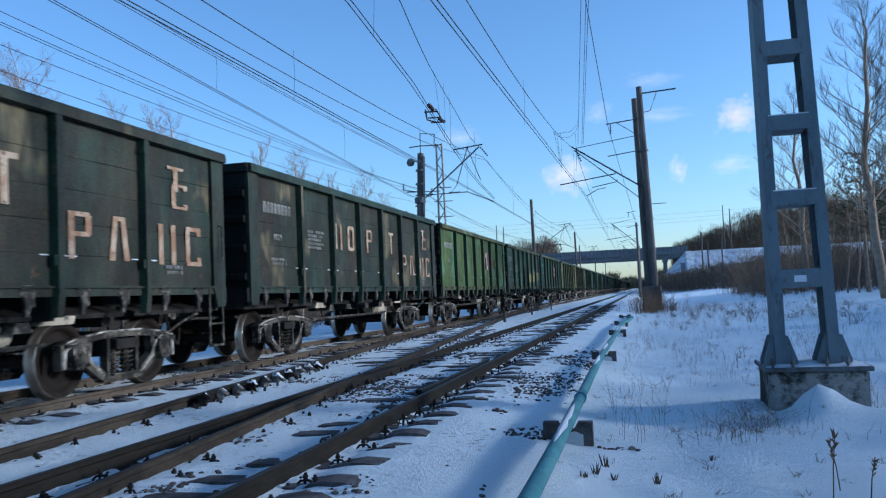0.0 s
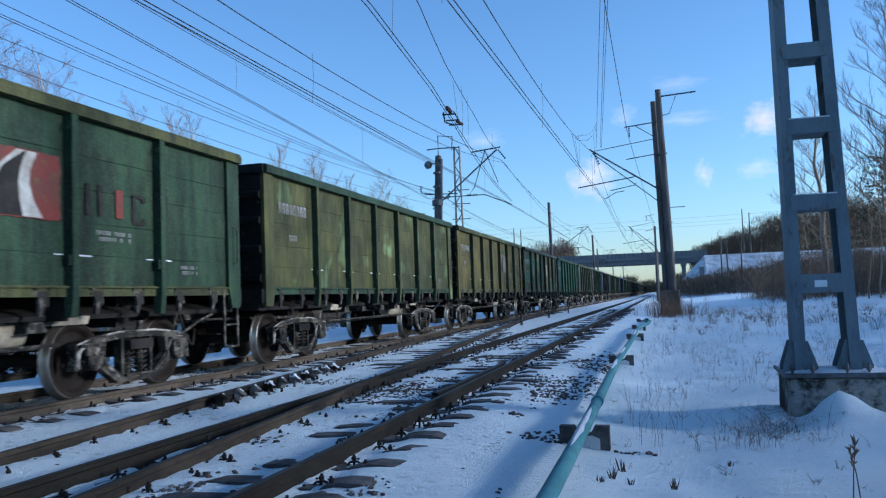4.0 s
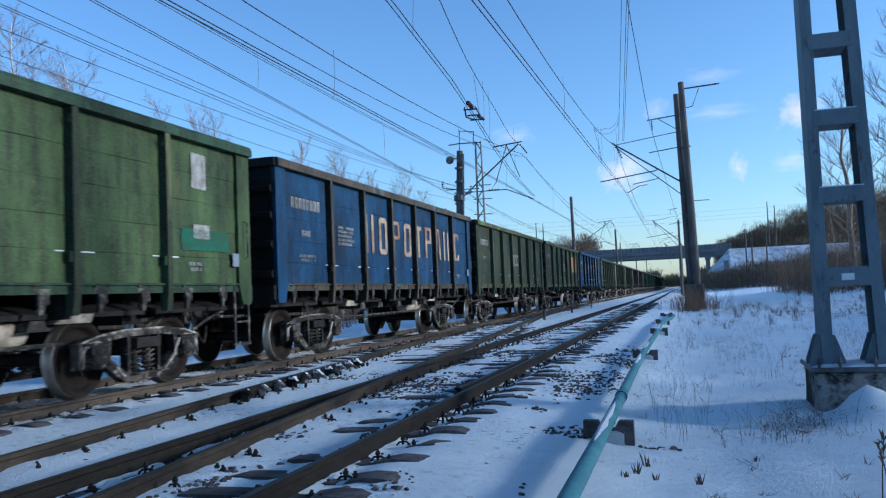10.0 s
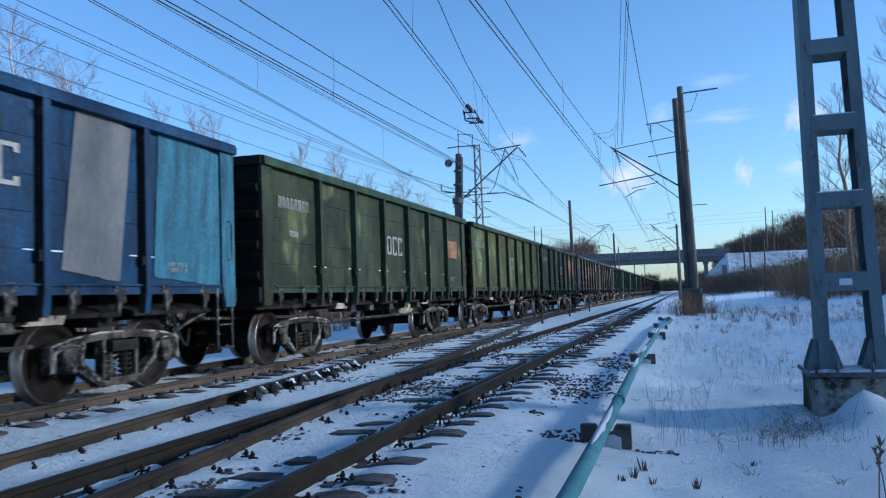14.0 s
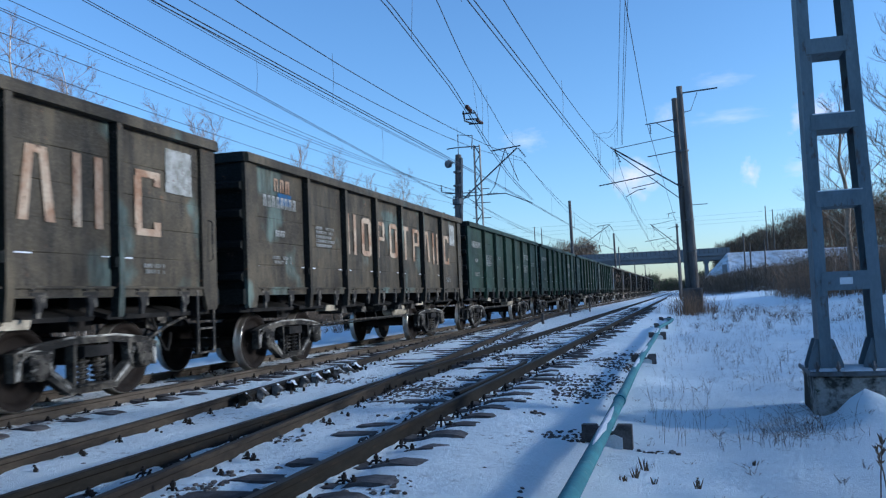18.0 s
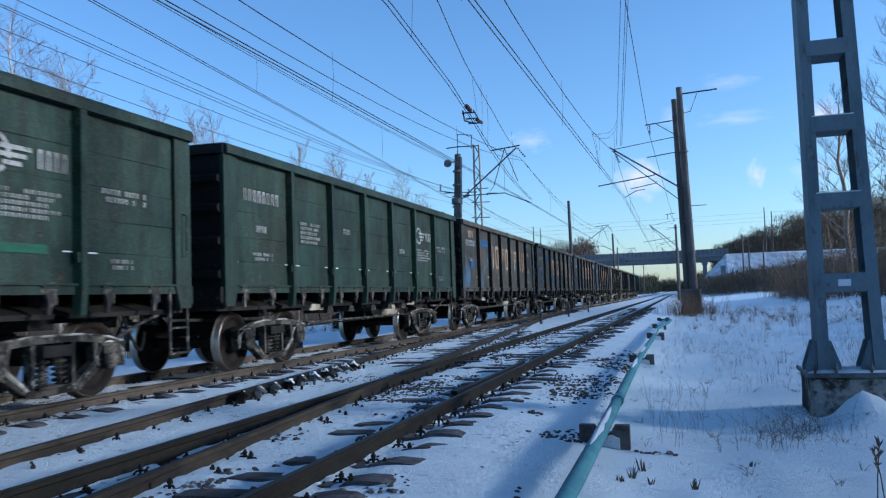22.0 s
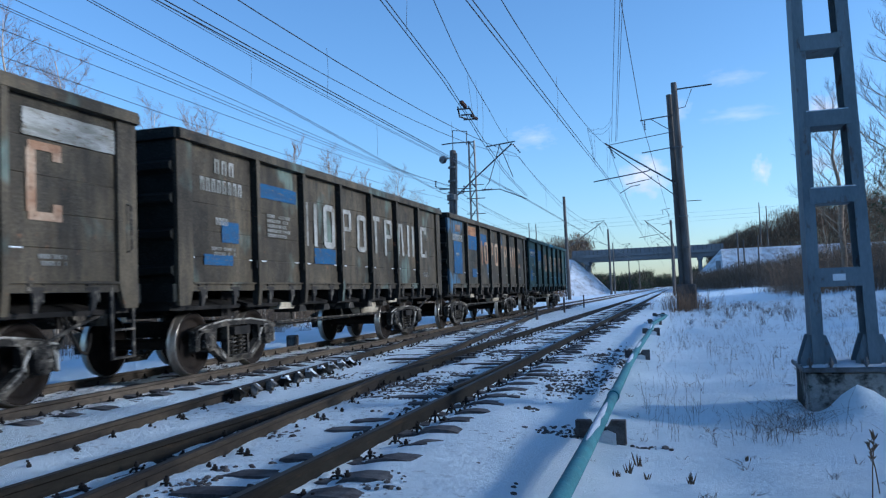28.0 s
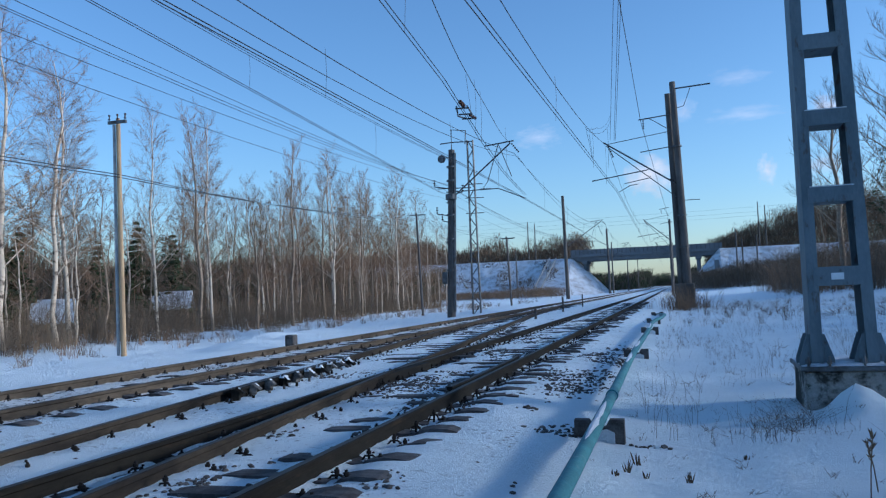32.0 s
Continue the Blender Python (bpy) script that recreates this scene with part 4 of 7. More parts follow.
WHITEBLADE = sail_mesh(EMBLEMWHITE, [(v, b, c) for (v, a), b, c in zip(SAIL_L, SAIL_R, (0.74, 0.60, 0.53, 0.54, 0.59, 0.66))])
WHITEEDGE = sail_mesh(EMBLEMWHITE, [(v, a - e, a) for (v, a), e in zip(SAIL_L[1:], (0.0, 0.05, 0.07, 0.09, 0.12))])


def ring_mesh(mat):
    bm = bmesh.new()
    rings = [[bm.verts.new((0.004, r * 1.05 * math.cos(a * math.pi / 12), r * math.sin(a * math.pi / 12))) for a in range(24)] for r in (0.17, 0.225)]
    for i in range(24):
        if i not in (21, 22):
            bm.faces.new((rings[0][i], rings[0][(i + 1) % 24], rings[1][(i + 1) % 24], rings[1][i]))
    for j in range(3):
        box(bm, 0, 0.004, 0.02 + 0.05 * j, 0.52 - 0.07 * j, 0.05 - 0.085 * j, 0.10 - 0.085 * j)
    return finish(bm, "painted_mark", mat)


RINGMARK = ring_mesh(PALE)
MARK = {}
for col_name, col in (("pale", PALE), ("pink", PINKISH), ("dark", DARKMARK), ("red", REDMARK)):
    for kind in range(8):
        MARK[col_name, kind] = glyph_mesh(kind, 0.50, 0.72, col)
    MARK[col_name, "num"] = bars_mesh(8, 1.22, 0.20, col)
    MARK[col_name, "block"] = bars_mesh(12, 0.85, 0.055, col, 5, 3)
    MARK[col_name, "lines"] = bars_mesh(14, 1.0, 0.05, col, 2, 5)
    MARK[col_name, "short"] = bars_mesh(4, 0.36, 0.11, col)
    MARK[col_name, "tag"] = bars_mesh(3, 0.62, 0.22, col)
MAUVE = worn("faded_pinkish_white", (0.17, 0.15, 0.135), (0.13, 0.105, 0.09), 3.0, rough=0.8, grain=0.25, third=(0.07, 0.06, 0.05))
BEIGE = worn("grey_beige_repaint", (0.16, 0.155, 0.15), (0.11, 0.115, 0.12), 1.6, rough=0.75, grain=0.2)
OCHRE = worn("ochre_old_paint", (0.21, 0.18, 0.065), (0.10, 0.095, 0.045), 2.4, rough=0.75, grain=0.25, third=(0.06, 0.055, 0.04))
SCORCH = worn("scorched_brown_paint", (0.085, 0.05, 0.032), (0.04, 0.028, 0.02), 4.0, rough=0.8, grain=0.3, third=(0.15, 0.08, 0.045))
PATCH = {k: plate_mesh("painted_patch", 1.0, 1.0, m, {"rust": 0.008, "sky": 0.004, "beige": 0.004, "scorch": 0.11}.get(k, 0.014), i) for i, (k, m) in enumerate((("green", GREENMARK), ("blue", BLUEMARK), ("grey", GREYMARK), ("rust", RUSTPANEL), ("dark", DARKMARK), ("white", PALE), ("sky", PAINTS["sky"]), ("red", REDMARK), ("dusk", PAINTS["murk"]), ("ochre", OCHRE), ("mauve", MAUVE), ("beige", BEIGE), ("scorch", SCORCH)))}


PLATE = plate_mesh("corner_label", 0.17, 0.20, GREYMARK)


def wagon(k, paint, chord, words, label, patches=(), cast="pale", ends=None):
    """paint: walls; chord: top rail and posts; words: which set of markings it carries; patches: (colour, y, z, width, height)."""
    rnd = random.Random(100 + k)
    w = thing("gondola_wagon", label, "freight wagon", "wagons of the freight train")
    wall, trim = PAINTS[paint], PAINTS[chord]
    green = chord in ("leaf", "olive", "green", "grey", "sand", "khaki", "lime", "murk", "slate")
    upright = wall if green else trim
    far_wall = PAINTS[ends] if ends else wall
    for s, turn in ((1, 0), (-1, 180)):
        for i, (a, b) in enumerate(zip(EDGES, EDGES[1:])):
            end = i in (0, 6)
            mid = (a + b) / 2 + (0.06 if i == 0 else -0.06 if i == 6 else 0)
            part("panel", PANEL_END if end else PANEL_MID, far_wall if i > 3 else wall, w, at=pose(s * SKIN, mid, 0, 0, 0, turn))
            if s > 0:
                for q in ((-0.55, 0.35) if end else (-0.4, 0.4)):
                    part("hatch_latch", ME["latch"], None, w, at=pose(SKIN - 0.01, mid + q, LOW_Z - 0.02))
        for y in POSTS:
            part("side_post", ME["post" if green else "post_shaded"], upright, w, at=pose(s * SKIN, y, 0, 0, 0, turn))
        part("top_chord", ME["chord"], trim, w, at=pose(s * SKIN, 0, 0, 0, 0, turn))
        part("side_sill", ME["sill"], trim, w, at=pose(0, 0, 0, 0, 0, turn))
        m = Matrix.Diagonal((s, 1, 1, 1))
        for e in (-1, 1):
            part("corner_plate", ME["corner"], (PAINTS["sky"] if k == 14 else far_wall) if e > 0 else wall, w, at=pose(s * (SKIN + 0.02), e * HALF, 0) @ Matrix.Diagonal((s, e, 1, 1)))
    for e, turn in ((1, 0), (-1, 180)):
        # end walls, ribs and beams are coloured as dark as the gap's shade
        ew = part("end_wall", ME["end"], PAINTS["shaded"], w, at=pose(0, e * (HALF - 0.05), 0, 0, 0, turn))
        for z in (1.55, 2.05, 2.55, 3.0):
            part("end_rib", ME["rib"], PAINTS["shaded"], ew, at=pose(0, 0, z))
        part("end_beam", ME["beam"], PAINTS["shaded"], ew)
        part("coupler", ME["coupler"], None, w, at=pose(0, e * HALF, 0, 0, 0, turn))
        part("brake_hose", ME["hose"], None, w, at=pose(0, e * HALF, 0, 0, 0, turn))
    for name, me, places in UNDER:
        for m in places:
            part(name, me, None, w, at=m)
    part("brake_rigging", ME["rig"], None, w)
    part("brake_reservoir", ME["tank"], None, w, "cream brake reservoir with sunlight put into its colour")
    if k in (2, 7, 8, 10, 11, 13, 17, 25):
        part("corner_label", PLATE, None, w, "small faded white label", at=pose(SKIN + 0.06, HALF - (0.22 if k == 2 else 0.46), 1.50 if k == 2 else 1.74))
    part("step_ladder", ME["ladder"], None, w, at=pose(SKIN + 0.03, HALF - 0.28, 0))
    part("step_ladder", ME["ladder"], None, w, at=pose(-SKIN - 0.03, -HALF + 0.28, 0))
    part("grab_rail", ME["grab"], None, w, at=pose(SKIN + 0.05, HALF - 0.2, 0))
    for e in (-1, 1):
        bg = part("bogie", ME["bolster"], None, w, at=pose(0, e * 4.325, 0))
        for s in (-1, 1):
            part("side_frame", ME["frame"], None, bg, at=pose(s * 1.02, 0, 0))
            part("bolster_end", ME["saddle"], None, bg, at=pose(s * 1.02, 0, 0))
            for q in (-0.14, 0.14):
                part("coil_spring", ME["spring"], None, bg, at=pose(s * 1.02, q, 0))
            for q in (-1, 1):
                part("axle_box", ME["box"], None, bg, at=pose(s * 1.04, q * 0.925, 0.478, 0, 0, 0 if s > 0 else 180))
        for q in (-1, 1):
            ws = part("wheelset", ME["wheelset"], None, bg)
            ws.matrix_parent_inverse = pose(0, q * 0.925, 0.478)
    x = SKIN + 0.018

    def put(me, y, z, sy=1.0, sz=1.0, turn=0.0):
        p = part(me.name.split(".")[0], me, None, w, at=pose(x, y, z, turn) @ Matrix.Diagonal((1, sy, sz, 1)))
        if me.name.startswith("painted_text"):
            p["kind"] = "stuff"

    mids = [(a + b) / 2 for a, b in zip(EDGES, EDGES[1:])]
    if "number" in words:
        put(MARK["pale", "num"], mids[0] + 0.12, 2.83)
        put(MARK["pale", "short"], mids[0] + 0.1, 2.30)
    if "tag" in words:
        put(MARK[cast, "tag"], mids[0] + 0.2, 3.13)
    if "block" in words:
        put(MARK["pale", "block"], mids[1], 2.35)
        put(MARK["pale", "lines"], mids[0] + 0.2, 1.85, 0.8)
    if "smallname" in words:
        for kind, p, dy in ((0, 1, 0.4), (1, 2, -0.3), (1, 2, 0.35), (1, 3, -0.3), (2, 3, 0.35), (0, 4, -0.3), (3, 4, 0.42)):
            put(MARK[cast, kind], mids[p] + dy, 2.62, 0.62, 0.62)
    elif "scatter" in words:
        for kind, p, dy, z in ((0, 2, -0.4, 2.5), (1, 2, 0.4, 2.5), (6, 3, 0.0, 2.5), (7, 4, 0.1, 2.55), (6, 5, -0.42, 2.0), (5, 5, 0.35, 2.0), (0, 6, -0.5, 1.98), (3, 6, 0.2, 1.98), (7, 6, -0.25, 2.95), (3, 6, -0.15, 2.7)):
            put(MARK[cast, kind], mids[p] + dy, z, 0.85, 0.8 if z < 2.6 else 0.5)
    elif "name" in words:
        for kind, p, dy in ((0, 2, -0.42), (1, 2, 0.42), (6, 3, -0.42), (1, 3, 0.42), (7, 4, -0.42), (6, 4, 0.42), (5, 5, -0.40), (0, 5, 0.40), (3, 6, -0.45)):
            put(MARK[cast, kind], mids[p] + dy, 2.48 + rnd.uniform(-0.02, 0.02), rnd.uniform(0.98, 1.08), rnd.uniform(1.1, 1.2))
    if "crescent" in words:
        part("painted_patch", PATCH["mauve" if k == 6 else "red"], None, w, at=pose(x - 0.004, mids[4] + 0.24, 2.49) @ Matrix.Diagonal((1, 0.97, 0.74, 1)))
        put(BLACKBLADE, mids[4] + 0.22, 2.49)
        if k != 6:
            put(WHITEBLADE, mids[4] + 0.22, 2.49)
            put(WHITEEDGE, mids[4] + 0.22, 2.49)
        put(MARK["dark", 0], mids[5] - 0.42, 2.43, 0.62, 0.54)
        if k != 6:
            put(MARK["red", 2], mids[5] + 0.06, 2.42, 0.9, 0.5)
        put(MARK["dark", 3], mids[5] + 0.46, 2.38, 0.56, 0.54)
        put(MARK["pale", "lines"], mids[5], 2.0, 0.8)
    if "ring" in words:
        for dy, kind in ((-0.38, 1), (0.0, 3), (0.38, 3)):
            put(MARK["pale", kind], mids[3] + dy, 2.35, 0.6, 0.6)
    if "rail" in words:
        put(RINGMARK, mids[5] - 0.35, 2.72)
        put(MARK["pale", "short"], mids[5] + 0.48, 2.72, 1.35, 2.0)
        put(MARK["pale", "block"], mids[5] + 0.05, 2.22, 1.3, 0.8)
        put(MARK["pale", "lines"], mids[6] - 0.2, 2.45, 1.0, 1.3)
        put(MARK["pale", "short"], mids[2], 2.5, 1.0, 1.0)
        put(MARK["pale", "short"], mids[4], 2.25, 1.0, 1.0)
    for col, y, z, pw, ph, *slant in patches:
        off = {"dark": 0.007, "scorch": 0.007, "rust": 0.002}.get(col, -0.002)
        shear = Matrix(((1, 0, 0, 0), (0, pw, slant[0] if slant else 0, 0), (0, 0, ph, 0), (0, 0, 0, 1)))
        part("painted_patch", PATCH[col], None, w, at=pose(x + off - 0.002 + (slant[1] if len(slant) > 1 else 0), y, z) @ shear)
    put(MARK["pale", "lines"], mids[6] - 0.3, 1.62, 0.5, 1.0)
    return w


M0, M1, M2, M3, M4, M5, M6 = [(a + b) / 2 for a, b in zip(EDGES, EDGES[1:])]
BLUES = (("blue", M0 + 0.35, 2.15, 0.5, 0.32), ("blue", M1, 2.92, 1.4, 0.24), ("blue", M0, 1.72, 0.8, 0.16), ("blue", M2 + 0.2, 1.9, 1.0, 0.3))
MANY = (("green", M0 + 0.2, 2.84, 1.5, 0.34), ("green", M1, 2.84, 1.5, 0.3), ("green", M2 - 0.1, 2.8, 1.1, 0.28), ("green", M0 + 0.2, 2.0, 1.3, 0.4), ("green", M2, 1.75, 0.8, 0.2))
TRAIN = [
    ("murk", "murk", "scatter number", "dark green gondola wagon with rust-brown panels and worn letters", (), "pink"),
    ("murk", "slate", "scatter number block", "dark green gondola wagon with brown stains and worn letter shapes", (), "pink"),
    ("lime", "olive", "crescent number", "yellow-green gondola wagon with a red and black crescent emblem", (("white", M6 + 0.6, 2.95, 0.1, 0.06),), "pale"),
    ("mix", "olive", "number block", "patchy green gondola wagon with ochre lower panels and rust spots", (("ochre", M5, 1.98, 1.6, 0.62), ("ochre", M6 + 0.02, 2.02, 1.7, 0.5), ("ochre", M4, 1.9, 1.5, 0.5), ("dusk", M5 + 0.2, 2.12, 0.6, 0.22), ("dusk", M6 - 0.2, 1.78, 0.9, 0.2), ("green", M6 - 0.5, 1.62, 0.4, 0.14), ("rust", M5 - 0.35, 2.80, 0.14, 0.2), ("rust", M6 - 0.5, 2.75, 0.10, 0.2)), "pale"),
    ("green", "olive", "number crescent", "dull green gondola wagon with a crescent emblem", (("green", M0 + 0.2, 2.9, 1.5, 0.4), ("green", M3, 2.7, 1.0, 0.3)), "pale"),
    ("olive", "green", "number", "faded olive gondola wagon, stained side", (), "pale"),
    ("mustard", "olive", "number crescent", "yellow-olive gondola wagon with a crescent emblem and pale scrapes", (("green", M4, 3.0, 0.9, 0.10), ("green", M5 - 0.2, 1.72, 0.5, 0.12), ("grey", M6 - 0.4, 2.6, 0.5, 0.06), ("green", M6 + 0.1, 2.2, 0.12, 0.5)), "pale", "mustard"),
    ("leaf", "grey", "number crescent block", "khaki gondola wagon with bright green repainted patches and a crescent emblem", MANY + (("green", M5 + 0.35, 1.82, 0.75, 0.24),), "pale", "khaki"),
    ("vivid", "green", "number", "bright green gondola wagon with brown bands and a worn white emblem", (("white", M4, 2.75, 0.42, 0.4), ("green", M4, 3.12, 1.6, 0.3), ("green", M5, 3.05, 1.6, 0.36), ("green", M5, 1.9, 1.6, 0.5), ("green", M6, 3.1, 1.8, 0.16), ("green", M4, 1.8, 1.6, 0.3), ("dusk", M5, 2.62, 1.6, 0.34), ("rust", M6 - 0.5, 2.85, 0.3, 0.14), ("white", M6 - 0.2, 2.3, 0.2, 0.2)) + MANY[:2], "pale", "jade"),
    ("grey", "sand", "", "dirty khaki gondola wagon with rust spots and rows of dark marks", (), "dark", "sand"),
    ("leaf", "green", "number", "leaf-green gondola wagon with a worn cream mark on the end panel", (("white", M6 - 0.25, 2.98, 0.36, 0.5), ("green", M6 - 0.1, 2.0, 1.2, 0.3), ("white", M6 - 0.2, 2.12, 0.4, 0.2)), "pale", "lawn"),
    ("blue", "brown", "name number block", "worn blue gondola wagon with rusted cream letter shapes", (), "pink"),
    ("leaf", "olive", "number ring", "olive-green gondola wagon with a ring emblem", (), "pale"),
    ("leaf", "olive", "number ring", "olive-green gondola wagon with an orange undercoat patch", (("rust", M5 + 0.03, 2.58, 1.5, 0.92), ("rust", M6 - 0.43, 2.54, 0.98, 0.88), ("rust", M5 + 0.865, 2.56, 0.09, 0.88, 0.0, 0.10)), "pale"),
    ("royal", "royal", "smallname number block", "royal blue gondola wagon with white letters and light blue end", (("sky", M6 + 0.02, 2.40, 1.62, 1.94, 0.28), ("beige", M5 + 0.06, 2.44, 0.98, 1.88, 0.5)), "pale"),
    ("leaf", "green", "number ring", "green gondola wagon with a ring emblem and a reddish end patch", (("rust", M6 - 0.3, 2.5, 1.0, 0.5),), "pale"),
    ("olive", "leaf", "number ring", "plain yellow-green gondola wagon with dark grime", (), "pale"),
    ("leaf", "leaf", "number ring", "green gondola wagon with an orange undercoat patch", (("rust", M5 + 0.03, 2.58, 1.5, 0.92), ("rust", M6 - 0.43, 2.54, 0.98, 0.88), ("rust", M5 + 0.865, 2.56, 0.09, 0.88, 0.0, 0.10), ("scorch", M5 - 0.42, 2.33, 0.55, 0.20, 0.05), ("scorch", M5 - 0.2, 2.48, 0.22, 0.26, 0.12), ("scorch", M5 + 0.52, 2.30, 0.36, 0.24, -0.06), ("scorch", M6 - 0.60, 2.27, 0.5, 0.16, 0.08), ("scorch", M6 - 0.66, 2.40, 0.24, 0.18, -0.08)), "pale"),
    ("brown", "brown", "name number tag block", "rusty brown gondola wagon with cream letter shapes", (("white", M6 + 0.25, 2.95, 0.6, 0.6),), "pink"),
    ("brown", "brown", "name number tag block", "rusty brown gondola wagon with rusted cream letter shapes", (("white", M6 + 0.2, 2.95, 0.55, 0.6), ("blue", M0 + 0.3, 2.9, 0.5, 0.2)), "pink"),
    ("slate", "slate", "number rail block", "dark slate-green gondola wagon with white stencilled marks", (), "pale"),
    ("slate", "slate", "number rail block", "dark slate-green gondola wagon with white stencilled marks", (), "pale"),
    ("slate", "slate", "number rail block", "dark slate-green gondola wagon with white stencilled marks", (("green", M5, 1.75, 0.8, 0.1),), "pale"),
    ("slate", "slate", "number rail block", "dark slate-green gondola wagon with white stencilled marks", (), "pale"),
    ("dusty", "brown", "name number tag", "brown gondola wagon with faded blue paint and cream letter shapes", BLUES[:2], "pink"),
    ("dusty", "brown", "name number", "dusty blue-brown gondola wagon with cream letter shapes", BLUES, "pink"),
    ("dusty", "brown", "name number tag", "brown gondola wagon with blue patches and a white end stripe", BLUES[1:] + (("white", M6, 3.1, 1.5, 0.28),), "pink"),
    ("dusty", "brown", "name number", "dusty brown gondola wagon with cream letter shapes", BLUES[:2], "pink"),
    ("brown", "brown", "name number tag block", "rusty brown gondola wagon with a white end stripe", BLUES[2:] + (("white", M6, 3.1, 1.5, 0.3),), "pink"),
    ("brown", "brown", "name number tag block", "rusty brown gondola wagon with blue patches and cream letter shapes", BLUES, "pale"),
    ("dusty", "brown", "name number tag", "brown gondola wagon with blue patches and rusty letters", (("blue", M0 + 0.15, 2.2, 1.0, 1.0), ("blue", M1, 2.78, 1.45, 0.5), ("blue", M2 - 0.1, 2.95, 1.2, 0.4), ("blue", M1 + 0.3, 1.75, 0.6, 0.28), ("rust", M1, 3.15, 1.2, 0.3)), "pink"),
    ("teal", "teal", "name number block", "dark teal last gondola wagon with cream letter shapes", (("blue", M0 + 0.1, 2.86, 1.5, 0.36), ("blue", M1, 2.8, 1.4, 0.5), ("blue", M0 - 0.4, 1.8, 0.8, 0.5)), "pink"),
]
WAGONS = [wagon(k, *row) for k, row in enumerate(TRAIN)]


def train_shift(t):
    """How far the train is from an even one wagon length a second: it gains speed slowly."""
    return 12.088 - 0.00885 * t - 0.004533 * t * t + 0.00002991 * t ** 3


def wagon_y(k, t):
    return train_shift(t) + PITCH * (k - t) - HALF


def motions():
    drift()
    times = [i * 1.0 for i in range(33)]
    for k, w in enumerate(WAGONS):
        walk(w, [(t, pose(T_C, wagon_y(k, t), 0)) for t in times])
    sets = [o for w in WAGONS for o in w.children_recursive if o.name.startswith("wheelset")]
    rows, n = [], 32 * 30
    for i in range(n + 1):
        t = 32 * i / n
        rows.append((t, pose(0, 0, 0, math.degrees((PITCH * t - train_shift(t)) / 0.478) % 360)))
    roll = sets[0]
    walk(roll, rows)
    for o in sets[1:]:
        o.rotation_mode = "QUATERNION"
        o.animation_data_create()
        o.animation_data.action = roll.animation_data.action
        o.animation_data.action_slot = roll.animation_data.action_slot
# ---- masts, wires, bridge ----
def i_leg(bm, x0, x1, z0, z1, w=0.20, d=0.26, dx=0.0):
    """A leaning channel leg from (x0, z0) to (x1, z1): web plate and two flanges."""
    g = 0.045
    prof = ((-w / 2, -d / 2), (-w / 2 + g, -d / 2), (-w / 2 + g, -d / 2 + 0.05), (w / 2 - g, -d / 2 + 0.05), (w / 2 - g, -d / 2), (w / 2, -d / 2),
            (w / 2, d / 2), (w / 2 - g, d / 2), (w / 2 - g, -d / 2 + 0.09), (-w / 2 + g, -d / 2 + 0.09), (-w / 2 + g, d / 2), (-w / 2, d / 2))
    lo, hi = [[bm.verts.new((xx + a, b, z)) for a, b in prof] for xx, z in ((x0, z0), (x1, z1))]
    n = len(prof)
    for i in range(n):
        bm.faces.new((lo[i], lo[(i + 1) % n], hi[(i + 1) % n], hi[i]))
    bm.faces.new(lo)
    bm.faces.new(hi)


